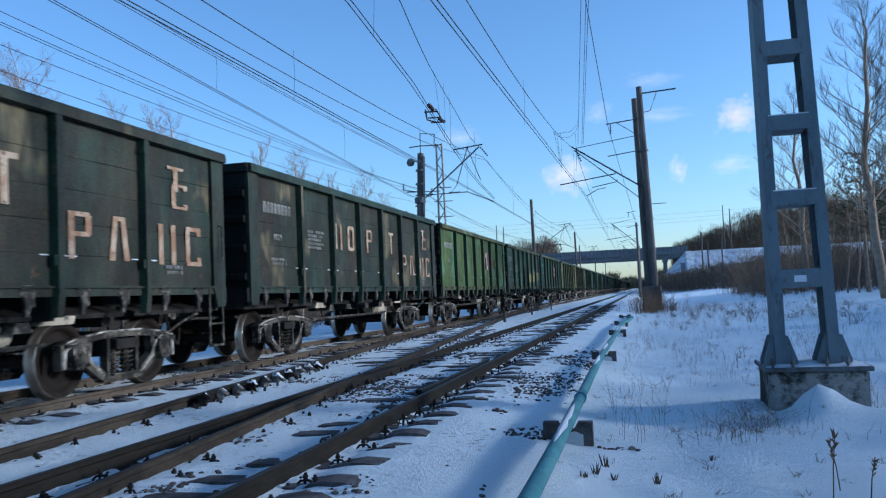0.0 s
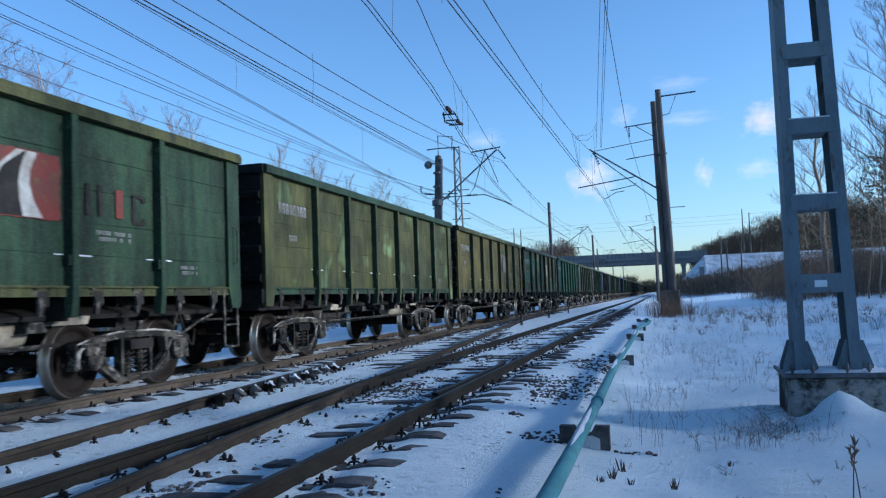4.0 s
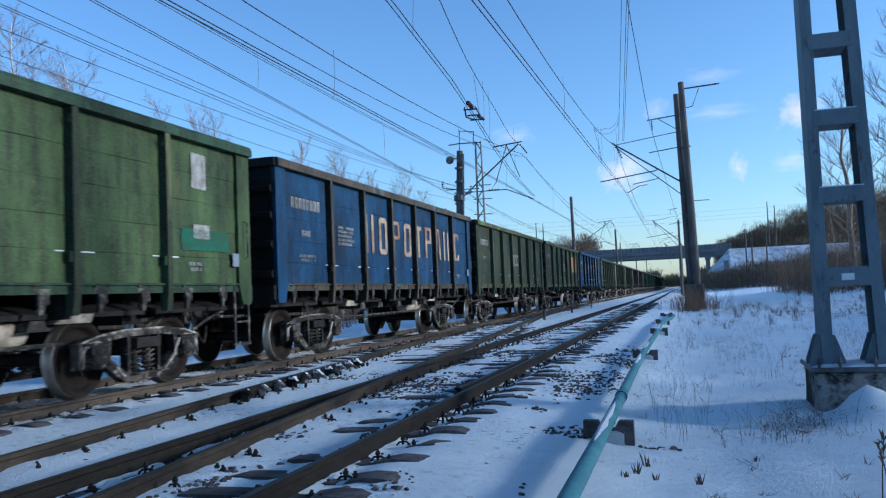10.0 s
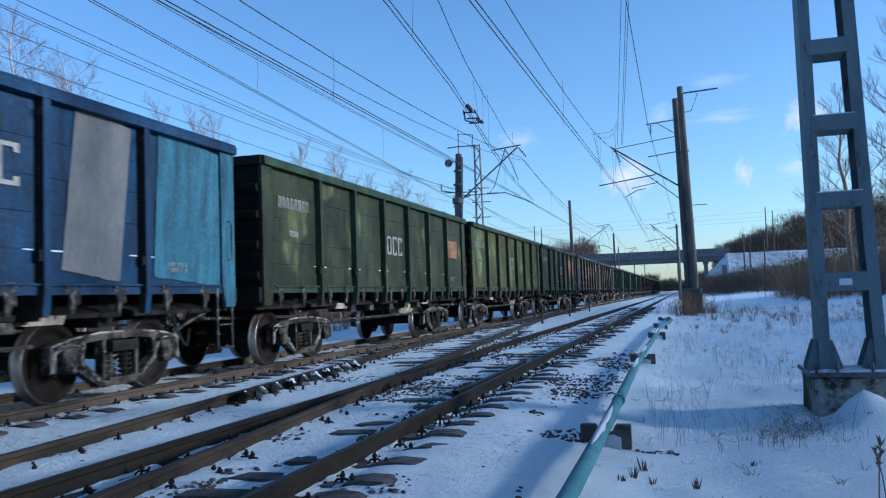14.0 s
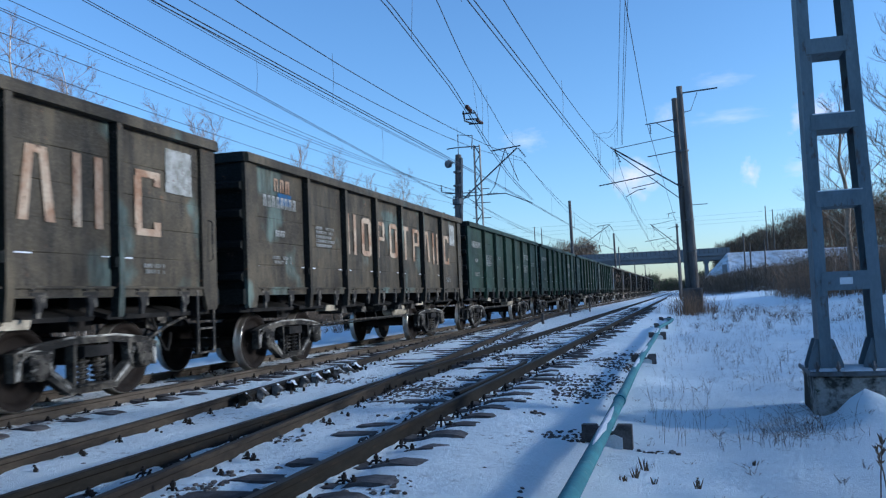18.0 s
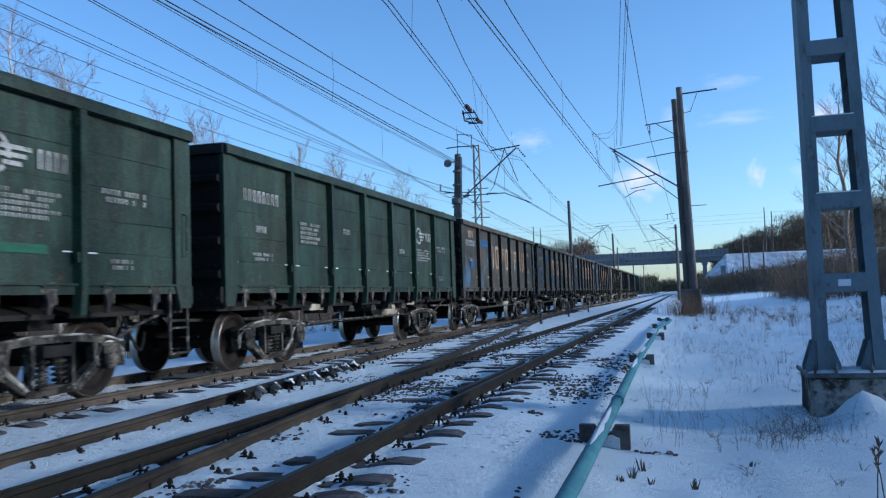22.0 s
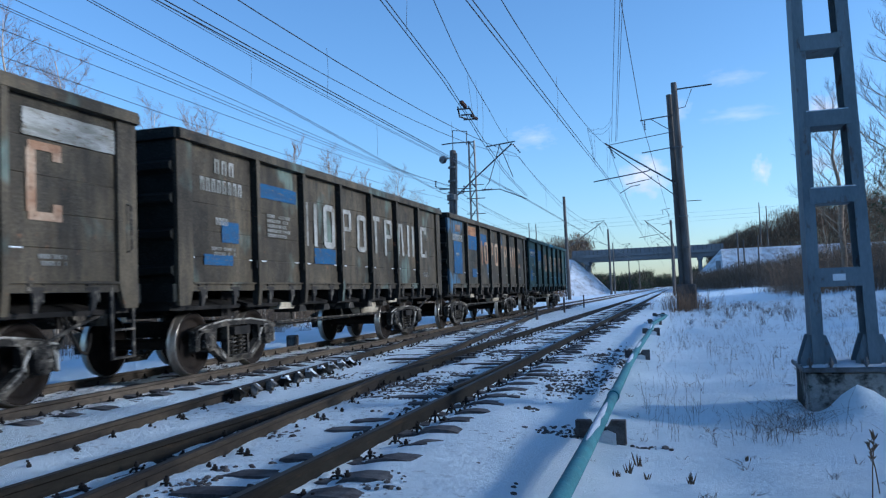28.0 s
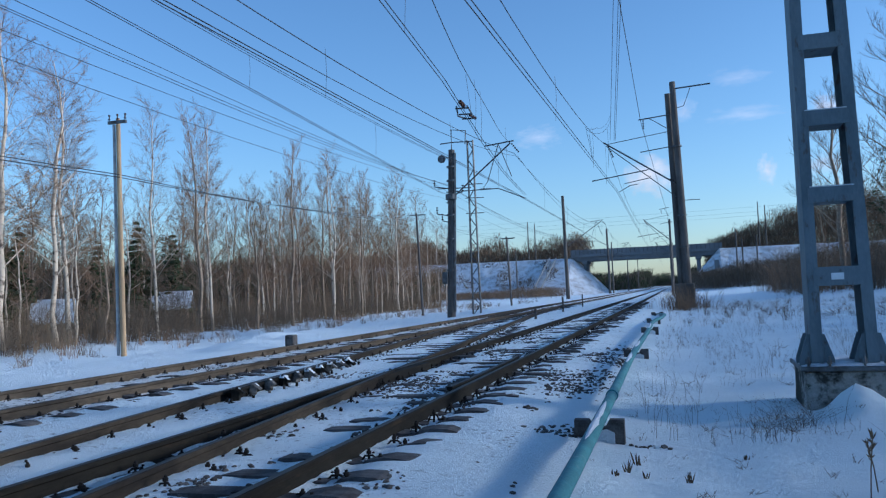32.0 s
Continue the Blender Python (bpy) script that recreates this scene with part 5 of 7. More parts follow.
def near_mast():
    plinth = thing("mast_plinth", "weathered concrete plinth with mossy peeling sides, snow on its rim", "plinth", at=pose(1.72, 9.72, -0.30, 0, 0, -1))
    bm = bmesh.new()
    box(bm, -0.48, 0.48, -0.49, 0.49, -0.30, 0.43)
    bmesh.ops.bevel(bm, geom=bm.edges[:], offset=0.02, segments=2, affect="EDGES")
    bmesh.ops.subdivide_edges(bm, edges=[e for e in bm.edges if e.calc_length() > 0.5], cuts=5, use_grid_fill=True)
    for v in bm.verts:
        v.co += Vector((noise.noise(v.co * 5), noise.noise(v.co * 5 + Vector((9, 0, 0))), 0)) * 0.012
    part("block", bm, CONCRETE, plinth)
    bm = bmesh.new()
    box(bm, -0.52, 0.52, -0.53, 0.53, 0.425, 0.475)
    bmesh.ops.bevel(bm, geom=bm.edges[:], offset=0.008, segments=1, affect="EDGES")
    part("cap_plate", bm, STEEL_DARK, plinth, "dark steel base plate")
    bm = bmesh.new()
    bmesh.ops.create_grid(bm, x_segments=22, y_segments=22, size=0.505)
    for v in bm.verts:
        e = max(abs(v.co.x), abs(v.co.y)) / 0.505
        v.co.z = 0.474 + 0.04 * (1 - e ** 5) + 0.014 * noise.noise(v.co * 6)
    part("snow_layer", bm, SNOW_CAP, plinth, "thin layer of snow", smooth=True)
    mast = thing("ladder_mast", "grey painted ladder-shaped steel catenary mast on a concrete plinth", "mast", at=pose(0, 9.30, 0.20))
    H, D = 8.6, 0.36
    edge = {-1: lambda z: (1.312, 1.424), 1: lambda z: (1.845 - 0.027 * (z + 0.2), 1.958 - 0.0245 * (z + 0.2))}
    for s in (-1, 1):
        # channel leg: web on the outside, flanges front and back
        bm = bmesh.new()
        rings = []
        for z in (0.0, H):
            a, b = edge[s](z)
            o, i = (a, b) if s < 0 else (b, a)
            g = 0.014 * (-s)
            rings.append([bm.verts.new((x, y, z)) for x, y in ((o, 0), (i, 0), (i, 0.014), (o + g, 0.014), (o + g, D - 0.014), (i, D - 0.014), (i, D), (o, D))])
        for k in range(8):
            bm.faces.new((rings[0][k], rings[0][(k + 1) % 8], rings[1][(k + 1) % 8], rings[1][k]))
        for r in rings:
            bm.faces.new(r)
        part("leg", bm, MAST_PAINT, mast)
        a, b = edge[s](0.0)
        for x, e in ((a, -1), (b, 1)):
            for y in (0.05, D - 0.05):
                bm = bmesh.new()
                prism(bm, [(0, -0.02), (0.115, -0.02), (0.115, 0.04), (0.03, 0.30), (0, 0.30)], -0.009, 0.009, pose(x, y, 0, 0, 0, -90 if e > 0 else 90))
                part("gusset", bm, MAST_PAINT, mast)
        for e in (-1, 1):
            for y in (-0.07, D + 0.06):
                bm = bmesh.new()
                tube(bm, [((a + b) / 2 + e * 0.1, y, -0.03), ((a + b) / 2 + e * 0.1, y, 0.075)], 0.014, 6)
                tube(bm, [((a + b) / 2 + e * 0.1, y, 0.0), ((a + b) / 2 + e * 0.1, y, 0.035)], 0.026, 6)
                part("anchor_bolt", bm, STEEL_DARK, mast)
    for k in range(10):
        z0, z1 = (0.80, 0.995) if k == 0 else (0.86 + 0.81 * k, 1.02 + 0.81 * k)
        if z1 > H:
            break
        x0, x1 = edge[-1](z0)[1] - 0.05, edge[1](z1)[0] + 0.05
        bm = bmesh.new()
        box(bm, x0, x1, -0.012, 0.0, z0, z1)
        box(bm, x0, x1, D, D + 0.012, z0, z1)
        box(bm, x0 + 0.052, x1 - 0.052, 0.002, D - 0.002, z0 + 0.004, z0 + 0.018)
        part("rung_plate", bm, MAST_PAINT, mast)
        if k in (1, 2):
            bm = bmesh.new()
            box(bm, x0 + 0.02, x1 - 0.02, -0.006, 0.06, z1, z1 + 0.012)
            part("snow_line", bm, SNOW_CAP, mast, "thin line of snow")
    bm = bmesh.new()
    box(bm, 1.545, 1.665, -0.026, -0.013, 0.86, 0.93)
    part("number_plate", bm, SIGNBOARD, mast, "small blank white plate")


near_mast()


def cone_pole(name, label, x, y, z0, z1, r0, r1, mat, lean=(0, 0), category="pole", sides=14):
    p = thing(name, label, category, "line-side poles", at=pose(x, y, z0))
    bm = bmesh.new()
    h = z1 - z0
    tube(bm, [(lean[0] * u, lean[1] * u, h * u - (0.4 if u == 0 else 0)) for u in (0, 0.5, 1)], 0, sides, [r0, (r0 + r1) / 2, r1])
    part("shaft", bm, mat, p, smooth=False)
    return p


def bar_part(name, parent, pts, r, mat=STEEL_DARK, label="", sides=6):
    bm = bmesh.new()
    tube(bm, pts, r, sides)
    return part(name, bm, mat, parent, label)


def insulator(parent, a, b, r=0.07, n=4):
    """A string of insulator discs from a to b."""
    bm = bmesh.new()
    a, b = Vector(a), Vector(b)
    m = Matrix.Translation(a) @ (b - a).to_track_quat("X", "Z").to_matrix().to_4x4()
    L = (b - a).length
    prof = []
    for i in range(n):
        u = L * (i + 0.5) / n
        prof += [(0.02, u - 0.25 * L / n), (r, u), (0.02, u + 0.2 * L / n)]
    lathe(bm, prof, m, 8)
    part("insulator", bm, PORCELAIN, parent)


# east mast with its cantilever
def east_mast(y, x, top, second=True, lean=-0.28, arm=True):
    p = cone_pole("catenary_mast", "tall dark concrete catenary mast with steel brackets", x, y, -0.35, top, 0.25 if second else 0.19, 0.17 if second else 0.13, POLE_CONCRETE, (lean, 0), "mast")
    def at(X, Z, dy=0.0):
        return Vector((X - x, dy, Z + 0.35))
    def lx(Z):
        return x + lean * (Z + 0.35) / (top + 0.35)
    if second:
        bm = bmesh.new()
        tube(bm, [at(x - 0.32, -0.4, 0.3), at(lx(top) - 0.30, top - 0.6, 0.3)], 0, 12, [0.22, 0.16])
        part("prop_shaft", bm, POLE_CONCRETE, p)
        bm = bmesh.new()
        box(bm, -0.75, 0.35, -0.35, 0.35, -0.2, 1.45)
        bmesh.ops.bevel(bm, geom=bm.edges[:], offset=0.06, segments=1, affect="EDGES")
        part("footing", bm, POLE_CONCRETE, p)
    for z in (3.2, 5.0, 9.0):
        bm = bmesh.new()
        lathe(bm, [(0.24, -0.04), (0.27, -0.04), (0.27, 0.04), (0.24, 0.04)], pose(*at(lx(z), z), 0, 90, 0), 12)
        part("band", bm, STEEL_DARK, p)
    if arm:
        bar_part("cantilever", p, [at(lx(6.7), 6.7), at(-3.70, 9.57)], 0.05)
        bar_part("strut", p, [at(lx(6.1) - 0.2, 6.05), at(-3.55, 9.35)], 0.028)
        bar_part("tie_rod", p, [at(lx(9.9), 9.95), at(-3.45, 9.45)], 0.022)
        bar_part("tie_rod", p, [at(lx(9.1), 9.05), at(-1.6, 8.82)], 0.03)
        bar_part("registration_arm", p, [at(-4.46, 7.34), at(-1.30, 7.75), at(-1.12, 7.86)], 0.035)
        bar_part("registration_arm", p, [at(-2.96, 6.56), at(-2.3, 6.92), at(-1.8, 6.98)], 0.022)
        bar_part("hanger_rod", p, [at(-2.6, 7.05), at(-1.2, 7.28), at(-1.1, 7.4)], 0.025)
        insulator(p, at(-3.45, 9.40), at(-3.15, 8.6), 0.08, 5)
        insulator(p, at(lx(6.7) - 0.15, 6.85), at(lx(6.7) - 0.6, 7.15), 0.08, 3)
    bar_part("upper_arm", p, [at(lx(10.8), 10.9), at(-1.62, 10.72)], 0.035)
    bar_part("arm_brace", p, [at(lx(9.6), 9.75), at(-1.0, 10.75)], 0.022)
    if second:
        bar_part("top_arm", p, [at(lx(12.5), 12.35), at(2.47, 12.45)], 0.045)
        bar_part("arm_brace", p, [at(lx(11.0), 11.2), at(0.95, 11.3), at(1.35, 12.3)], 0.025)
        bar_part("low_arm", p, [at(lx(5.8), 5.85), at(1.55, 5.85)], 0.022)
    insulator(p, at(-1.36, 10.72), at(-1.36, 10.1), 0.07, 4)
    return p


east_mast(49.0, 0.66, 12.75)
east_mast(109.0, -0.42, 9.4, False, 0.0)
east_mast(169.0, -0.42, 9.4, False, 0.0)


def west_mast(y, x, top, frame_top=False):
    p = cone_pole("catenary_mast", "dark concrete catenary mast with brackets, lamp and insulators", x, y, -0.4, top, 0.25, 0.18, POLE_CONCRETE, (0.42 if frame_top else -0.12, 0), "mast")
    def at(X, Z, dy=0.0):
        return Vector((X - x, dy, Z + 0.4))
    bar_part("cantilever", p, [at(x, 6.3), at(-8.70, 9.5)], 0.045)
    bar_part("strut", p, [at(-9.4, 9.5), at(-10.1, 7.4), at(-10.5, 6.9)], 0.025)
    bar_part("strut", p, [at(-9.4, 9.5), at(-8.7, 7.6)], 0.025)
    bar_part("top_bar", p, [at(-10.2, 9.45), at(-8.5, 9.62)], 0.04)
    bar_part("registration_arm", p, [at(x, 6.95), at(-9.5, 6.95), at(-7.96, 6.28)], 0.03)
    insulator(p, at(-10.6, 6.98), at(-9.9, 6.97), 0.08, 4)
    insulator(p, at(-8.65, 9.5), at(-8.2, 8.9), 0.07, 5)
    if frame_top:
        bar_part("top_frame", p, [at(-12.18, 9.3), at(-12.16, 10.58), at(-11.3, 10.45), at(-11.36, 9.68)], 0.035)
        bar_part("cross_arm", p, [at(-12.85, 9.80), at(-12.2, 9.84), at(-10.9, 9.80)], 0.035)
        bar_part("cross_arm", p, [at(-13.1, 7.18), at(-11.1, 7.12)], 0.03)
        bar_part("cross_arm", p, [at(-12.65, 8.95), at(-12.25, 9.0)], 0.03)
        bm = bmesh.new()
        lathe(bm, [(0.05, -0.1), (0.2, -0.05), (0.24, 0.1), (0.2, 0.2)], pose(*at(-12.75, 8.9), 0, 0, 240), 14)
        part("floodlight", bm, STEEL_DARK, p)
        bm = bmesh.new()
        lathe(bm, [(0.25, -0.18), (0.33, -0.15), (0.33, 0.15), (0.25, 0.18)], pose(*at(-12.32, 6.65), 0, 90, 0), 12)
        part("collar", bm, STEEL_DARK, p)
        bar_part("conduit", p, [at(x + 0.26, 0.0, -0.1), at(x + 0.45, 5.0, -0.1), at(x + 0.62, 9.2, -0.1)], 0.09)
        for z in (2.4, 4.2, 5.6, 7.6, 8.4):
            bm = bmesh.new()
            lathe(bm, [(0.2, -0.05), (0.29, -0.05), (0.29, 0.05), (0.2, 0.05)], pose(*at(x + 0.042 * (z + 0.4), z), 0, 90, 0), 12)
            part("band", bm, STEEL_DARK, p)
        for z, L in ((7.3, -1.0), (6.9, 0.7), (5.7, -0.9), (5.3, -0.6)):
            bar_part("bracket", p, [at(x + 0.25, z - 0.15), at(x + 0.3 + L, z)], 0.03)
            insulator(p, at(x + 0.3 + L, z), at(x + 0.3 + L, z + 0.45), 0.09, 3)
        bm = bmesh.new()
        box(bm, -0.35, -0.05, -0.35, -0.15, 2.0, 2.7)
        part("switch_box", bm, STEEL_DARK, p)
    return p


west_mast(46.0, -12.6, 9.4, True)
west_mast(106.0, -13.4, 13.0)
west_mast(166.0, -12.65, 12.6)


def lattice_mast(x, y, z0, z1, w):
    p = thing("lattice_mast", "slim grey steel lattice mast with cross bracing", "mast", at=pose(x, y, z0, 0, 0, 12))
    h = z1 - z0
    for sx in (-1, 1):
        for sy in (-1, 1):
            bar_part("corner_angle", p, [(sx * w / 2, sy * w / 2, 0), (sx * w * 0.36, sy * w * 0.36, h)], 0.055, STEEL_DARK, "", 4)
    n = 18
    for face in range(2):
        for i in range(n):
            u0, u1 = i / n, (i + 1) / n
            a, b = w / 2 - 0.14 * w * u0, w / 2 - 0.14 * w * u1
            s = 1 if i % 2 else -1
            pts = [(s * a, -a, h * u0), (-s * b, -b, h * u1)] if face == 0 else [(a, s * a, h * u0), (b, -s * b, h * u1)]
            bar_part("brace", p, pts, 0.032, STEEL_DARK, "", 4)
    for z, L in ((8.5, 0.8), (7.6, 0.9), (6.6, 0.9)):
        bar_part("cross_arm", p, [(-L / 2, -0.2, z), (L / 2 + 0.3, -0.2, z)], 0.03)
    bm = bmesh.new()
    box(bm, 0.35, 0.95, -0.3, 0.1, 5.0, 5.12, pose(0, 0, 0, 0, -25, 0))
    part("bracket_lamp", bm, STEEL_DARK, p)


lattice_mast(-12.5, 52.0, -0.4, 11.0, 0.5)


PALE_PIPE = worn("pale_grey_pipe", (0.42, 0.42, 0.42), (0.30, 0.30, 0.30), 3.0, rough=0.6, grain=0.15)


def wood_pole():
    p = thing("utility_pole", "weathered tan wooden utility pole with a small steel crossarm", "utility pole", "utility poles", at=pose(-17.75, 23.5, -0.35))
    bm = bmesh.new()
    tube(bm, [(0, 0, -0.3), (-0.04, 0, 3.8), (-0.05, 0, 7.75)], 0, 12, [0.09, 0.082, 0.07])
    part("shaft", bm, WOOD, p)
    bm = bmesh.new()
    tube(bm, [(-0.19, -0.02, -0.2), (-0.20, -0.02, 7.55)], 0, 8, [0.055, 0.05])
    part("steel_stub", bm, PALE_PIPE, p, "thin pale grey pipe")
    bm = bmesh.new()
    box(bm, -0.36, 0.34, -0.14, -0.06, 7.56, 7.66)
    part("crossarm", bm, STEEL_DARK, p)
    for x in (-0.32, 0.0, 0.3):
        insulator(p, (x, -0.1, 7.66), (x, -0.1, 7.92), 0.05, 2)


wood_pole()
for x, y, top, r in ((-19.9, 64.0, 7.7, 0.11), (-14.7, 75.0, 6.1, 0.10), (-20.4, 104.0, 7.9, 0.11)):
    q = cone_pole("utility_pole", "grey concrete utility pole", x, y, -0.5, top, r, r * 0.75, POLE_CONCRETE, (-0.25, 0), "utility pole", 8)
    bar_part("crossarm", q, [(-0.85, 0, top + 0.35), (0.55, 0, top + 0.35)], 0.04)

# poles on and beside the bridge embankment
for x, y, z0, top in ((20.2, 215, 8.0, 20.5), (21.9, 216, 8.0, 19.6), (10.3, 150, 0.2, 10.2), (11.4, 152, 0.2, 8.5), (13.6, 150, 0.2, 8.9), (-37.0, 215, 8.0, 19.0), (-35.0, 214, 8.0, 18.4), (-32.0, 170, -0.4, 9.3), (-12.4, 172, -0.4, 10.2), (-1.2, 240, -0.4, 12.0), (-12.8, 235, -0.4, 12.0), (-12.8, 300, -0.4, 12.0), (-1.0, 300, -0.4, 12.0)):
    cone_pole("line_pole", "slim pale concrete pole", x, y, z0, top, 0.17, 0.11, POLE_CONCRETE, (0, 0), "pole", 8)


def span(group, label, pts, sag=0.0, r=0.008, name="overhead_wire", n=14):
    """One wire over its supports, hanging by sag between them."""
    bm = bmesh.new()
    out = []
    for a, b in zip(pts, pts[1:]):
        a, b = Vector(a), Vector(b)
        for i in range(n):
            u = i / n
            q = a.lerp(b, u)
            q.z -= 4 * sag * u * (1 - u)
            out.append(q)
    out.append(Vector(pts[-1]))
    tube(bm, out, r, 5)
    return tagged(new(name, finish(bm, name, WIRE)), label, "wire", group)


G = "overhead line"
EAST = [-11, 49, 109, 169, 229]
WEST = [-14, 46, 106, 166, 226]
for dx in (-0.05, 0.05):
    span(G, "thick copper contact wire over the east track", [(-3.12 + dx, -11, 5.56), (-3.02 + dx, 49, 6.62), (-3.4 + dx, 109, 6.4), (-3.0 + dx, 169, 6.4), (-3.2 + dx, 229, 6.4)], 0.05, 0.011)
    span(G, "thick copper contact wire over the west track", [(-7.97 + dx * 1.4, -14, 6.02), (-7.97 + dx, 46, 6.24), (-8.2 + dx, 106, 6.3), (-7.9 + dx, 166, 6.3), (-8.0 + dx, 226, 6.3)], 0.0, 0.012)
span(G, "messenger cable carrying the contact wires", [(-3.4, -11, 9.2), (-3.45, 49, 9.35), (-3.4, 109, 9.2), (-3.4, 169, 9.2), (-3.4, 229, 9.2)], 1.75, 0.012)
span(G, "messenger cable carrying the contact wires", [(-8.5, -14, 8.41), (-8.5, 46, 8.89), (-8.4, 106, 9.1), (-8.4, 166, 9.2), (-8.4, 226, 9.3)], 1.28, 0.013)
for dx in (-0.05, 0.05):
    span(G, "contact wire over the crossover", [(-4.3 + dx, -4, 6.75), (-5.12 + dx, 14.64, 6.72), (-5.68 + dx, 20.87, 6.76), (-6.02 + dx * 0.6, 24.6, 6.61), (-6.3 + dx, 27.8, 6.42), (-6.88 + dx, 34.2, 6.25), (-7.23 + dx, 38.1, 6.27), (-7.95 + dx, 46, 6.45)], 0.0, 0.011, n=4)
span(G, "messenger cable over the crossover", [(-3.2, -4, 9.2), (-5.36, 19, 8.24), (-5.94, 23.7, 8.12), (-6.99, 32.3, 8.48), (-7.87, 39.5, 8.78), (-8.67, 46, 9.47)], 0.03, 0.012, n=5)
# west side line wires: x, height over the near and the far support, sag
for x, z0, z1, sag, r in ((-8.3, 8.05, 8.70, 1.70, 0.010), (-12.9, 7.55, 6.67, 0.93, 0.008), (-13.3, 7.97, 7.48, 0.79, 0.008), (-12.4, 8.71, 7.36, 1.12, 0.008), (-12.45, 8.36, 7.34, 0.84, 0.008), (-12.4, 8.79, 7.27, 0.84, 0.008)):
    span(G, "thin line wire on the west masts", [(x, -14, z0), (x, 46, z1), (x, 106, z1 + 0.3), (x, 166, z1 + 0.3)], sag, r, n=18)
for dx in (-0.05, 0.05):
    span(G, "pair of wires running to their anchor on the west mast", [(-11.9 + dx, -14, 9.28), (-11.9 + dx, 41.5, 6.54), (-12.2, 46, 6.95)], 0.14, 0.010)
for dx in (-0.06, 0.06):
    span(G, "cable over the anchored wires", [(-11.9 + dx, -14, 9.83), (-11.95 + dx, 46, 8.62)], 0.68, 0.009)
for x0, z0, x1, z1 in ((2.0, 16.4, -3.30, 9.66), (2.07, 16.4, -3.07, 9.64), (2.22, 16.4, -3.0, 9.64)):
    span(G, "feeder wire slanting down to the cantilever", [(x0, -11, z0), (x1, 49, z1)], 0.0, 0.011)
span(G, "feeder wire on the east masts", [(-1.36, -11, 13.6), (-1.5, 49, 10.63), (-0.65, 109, 10.2), (-0.65, 169, 10.0)], 0.05, 0.016)
# slack jumpers between the messenger and the feeders, and down to the contact wire
for k, q in enumerate((0.0, 0.25)):
    span(G, "slack jumper cable of the overhead line", [(-3.4, 35.4 + 1.7 * q, 7.94), (-3.15, 38.2, 8.42 - q), (-3.0, 41.5, 9.15 - 0.9 * q), (-2.89, 44, 10.11 - q)], 0.08, 0.008, "jumper_cable", 5)
    span(G, "slack jumper cable of the overhead line", [(-3.4, 35.6 + 1.5 * k, 7.96), (-3.25, 35.4 + 0.6 * k, 7.2), (-3.1, 34.6 + 0.4 * k, 6.42)], 0.02, 0.007, "jumper_cable", 4)
span(G, "slack jumper cable of the overhead line", [(-3.25, 46.5, 9.9), (-3.3, 47.5, 8.9), (-3.4, 47.8, 7.9)], 0.05, 0.008, "jumper_cable", 4)
for dz in (0, 0.22):
    span("utility cable", "black cable strung along the wooden poles", [(-17.0, -18, 5.6 + dz), (-17.75, 23.5, 5.4 + dz * 0.4), (-19.9, 64, 7.5 - dz), (-20.4, 104, 7.8 - dz)], 0.45, 0.016, "utility_cable")
for y, x, z in ((204, -60, 18.0), (206, -60, 17.0), (208, -60, 16.2)):
    span(G, "thin line wire across the bridge", [(x, y, z), (60, y + 10, z + 2)], 0.5, 0.014)


def droppers():
    rnd = random.Random(4)
    def drop(x, y, z0, z1):
        bm = bmesh.new()
        tube(bm, [(x, y, z0), (x + 0.02, y, (z0 + z1) / 2), (x - 0.03, y, z1)], 0.005, 4)
        tagged(new("dropper_wire", finish(bm, "dropper_wire", WIRE)), "thin dropper between messenger and contact wire", "wire", "droppers")
    def hang(x, y0, a0, a1, sag, c0, c1, us):
        for u in us:
            drop(x, y0 + 60 * u, a0 + (a1 - a0) * u - 4 * sag * u * (1 - u), c0 + (c1 - c0) * u)
    for y0, a0, a1, c0, c1 in ((-11, 9.2, 9.35, 5.56, 6.62), (49, 9.35, 9.2, 6.62, 6.4), (109, 9.2, 9.2, 6.4, 6.4)):
        hang(-3.25, y0, a0, a1, 1.75, c0, c1, (0.18, 0.4, 0.6, 0.8, 0.92))
    for y0, a0, a1, c0, c1 in ((-14, 8.41, 8.89, 6.02, 6.24), (46, 8.89, 9.1, 6.24, 6.3), (106, 9.1, 9.2, 6.3, 6.3)):
        hang(-8.23, y0, a0, a1, 1.28, c0, c1, (0.15, 0.35, 0.55, 0.75, 0.9))
    for y, z0, z1 in ((21.8, 8.44, 7.40), (32.5, 8.35, 6.90), (10.5, 8.75, 7.95)):
        drop(-11.9, y, z0, z1)
    for x, y, z0, z1 in ((-5.3, 16.6, 8.35, 6.72), (-6.2, 26.8, 8.25, 6.5), (-6.4, 28.5, 8.3, 6.42), (-7.2, 37.0, 8.6, 6.28)):
        drop(x, y, z0, z1)


droppers()


def section_insulator():
    p = thing("section_insulator", "dark section insulator in the contact wire", "insulator", G, at=pose(-6.0, 24.5, 6.62, 0, 0, 7) @ Matrix.Diagonal((1.6, 1.4, 1.6, 1)))
    for s in (-1, 1):
        bar_part("runner", p, [(s * 0.10, -0.6, 0.02), (s * 0.14, 0, -0.05), (s * 0.04, 0.7, 0.02)], 0.016)
    for y in (-0.5, 0.1, 0.6):
        bar_part("spreader", p, [(-0.13, y, 0), (0.13, y, 0)], 0.016)
    insulator(p, (0, -0.9, 0.05), (0, -0.2, 0.1), 0.045, 5)
    bar_part("hanger", p, [(0.1, 0.2, 0), (0.02, 0.2, 0.8)], 0.004)
    insulator(p, (0.05, 0.3, 0.02), (0.12, 0.9, 0.05), 0.035, 4)


section_insulator()


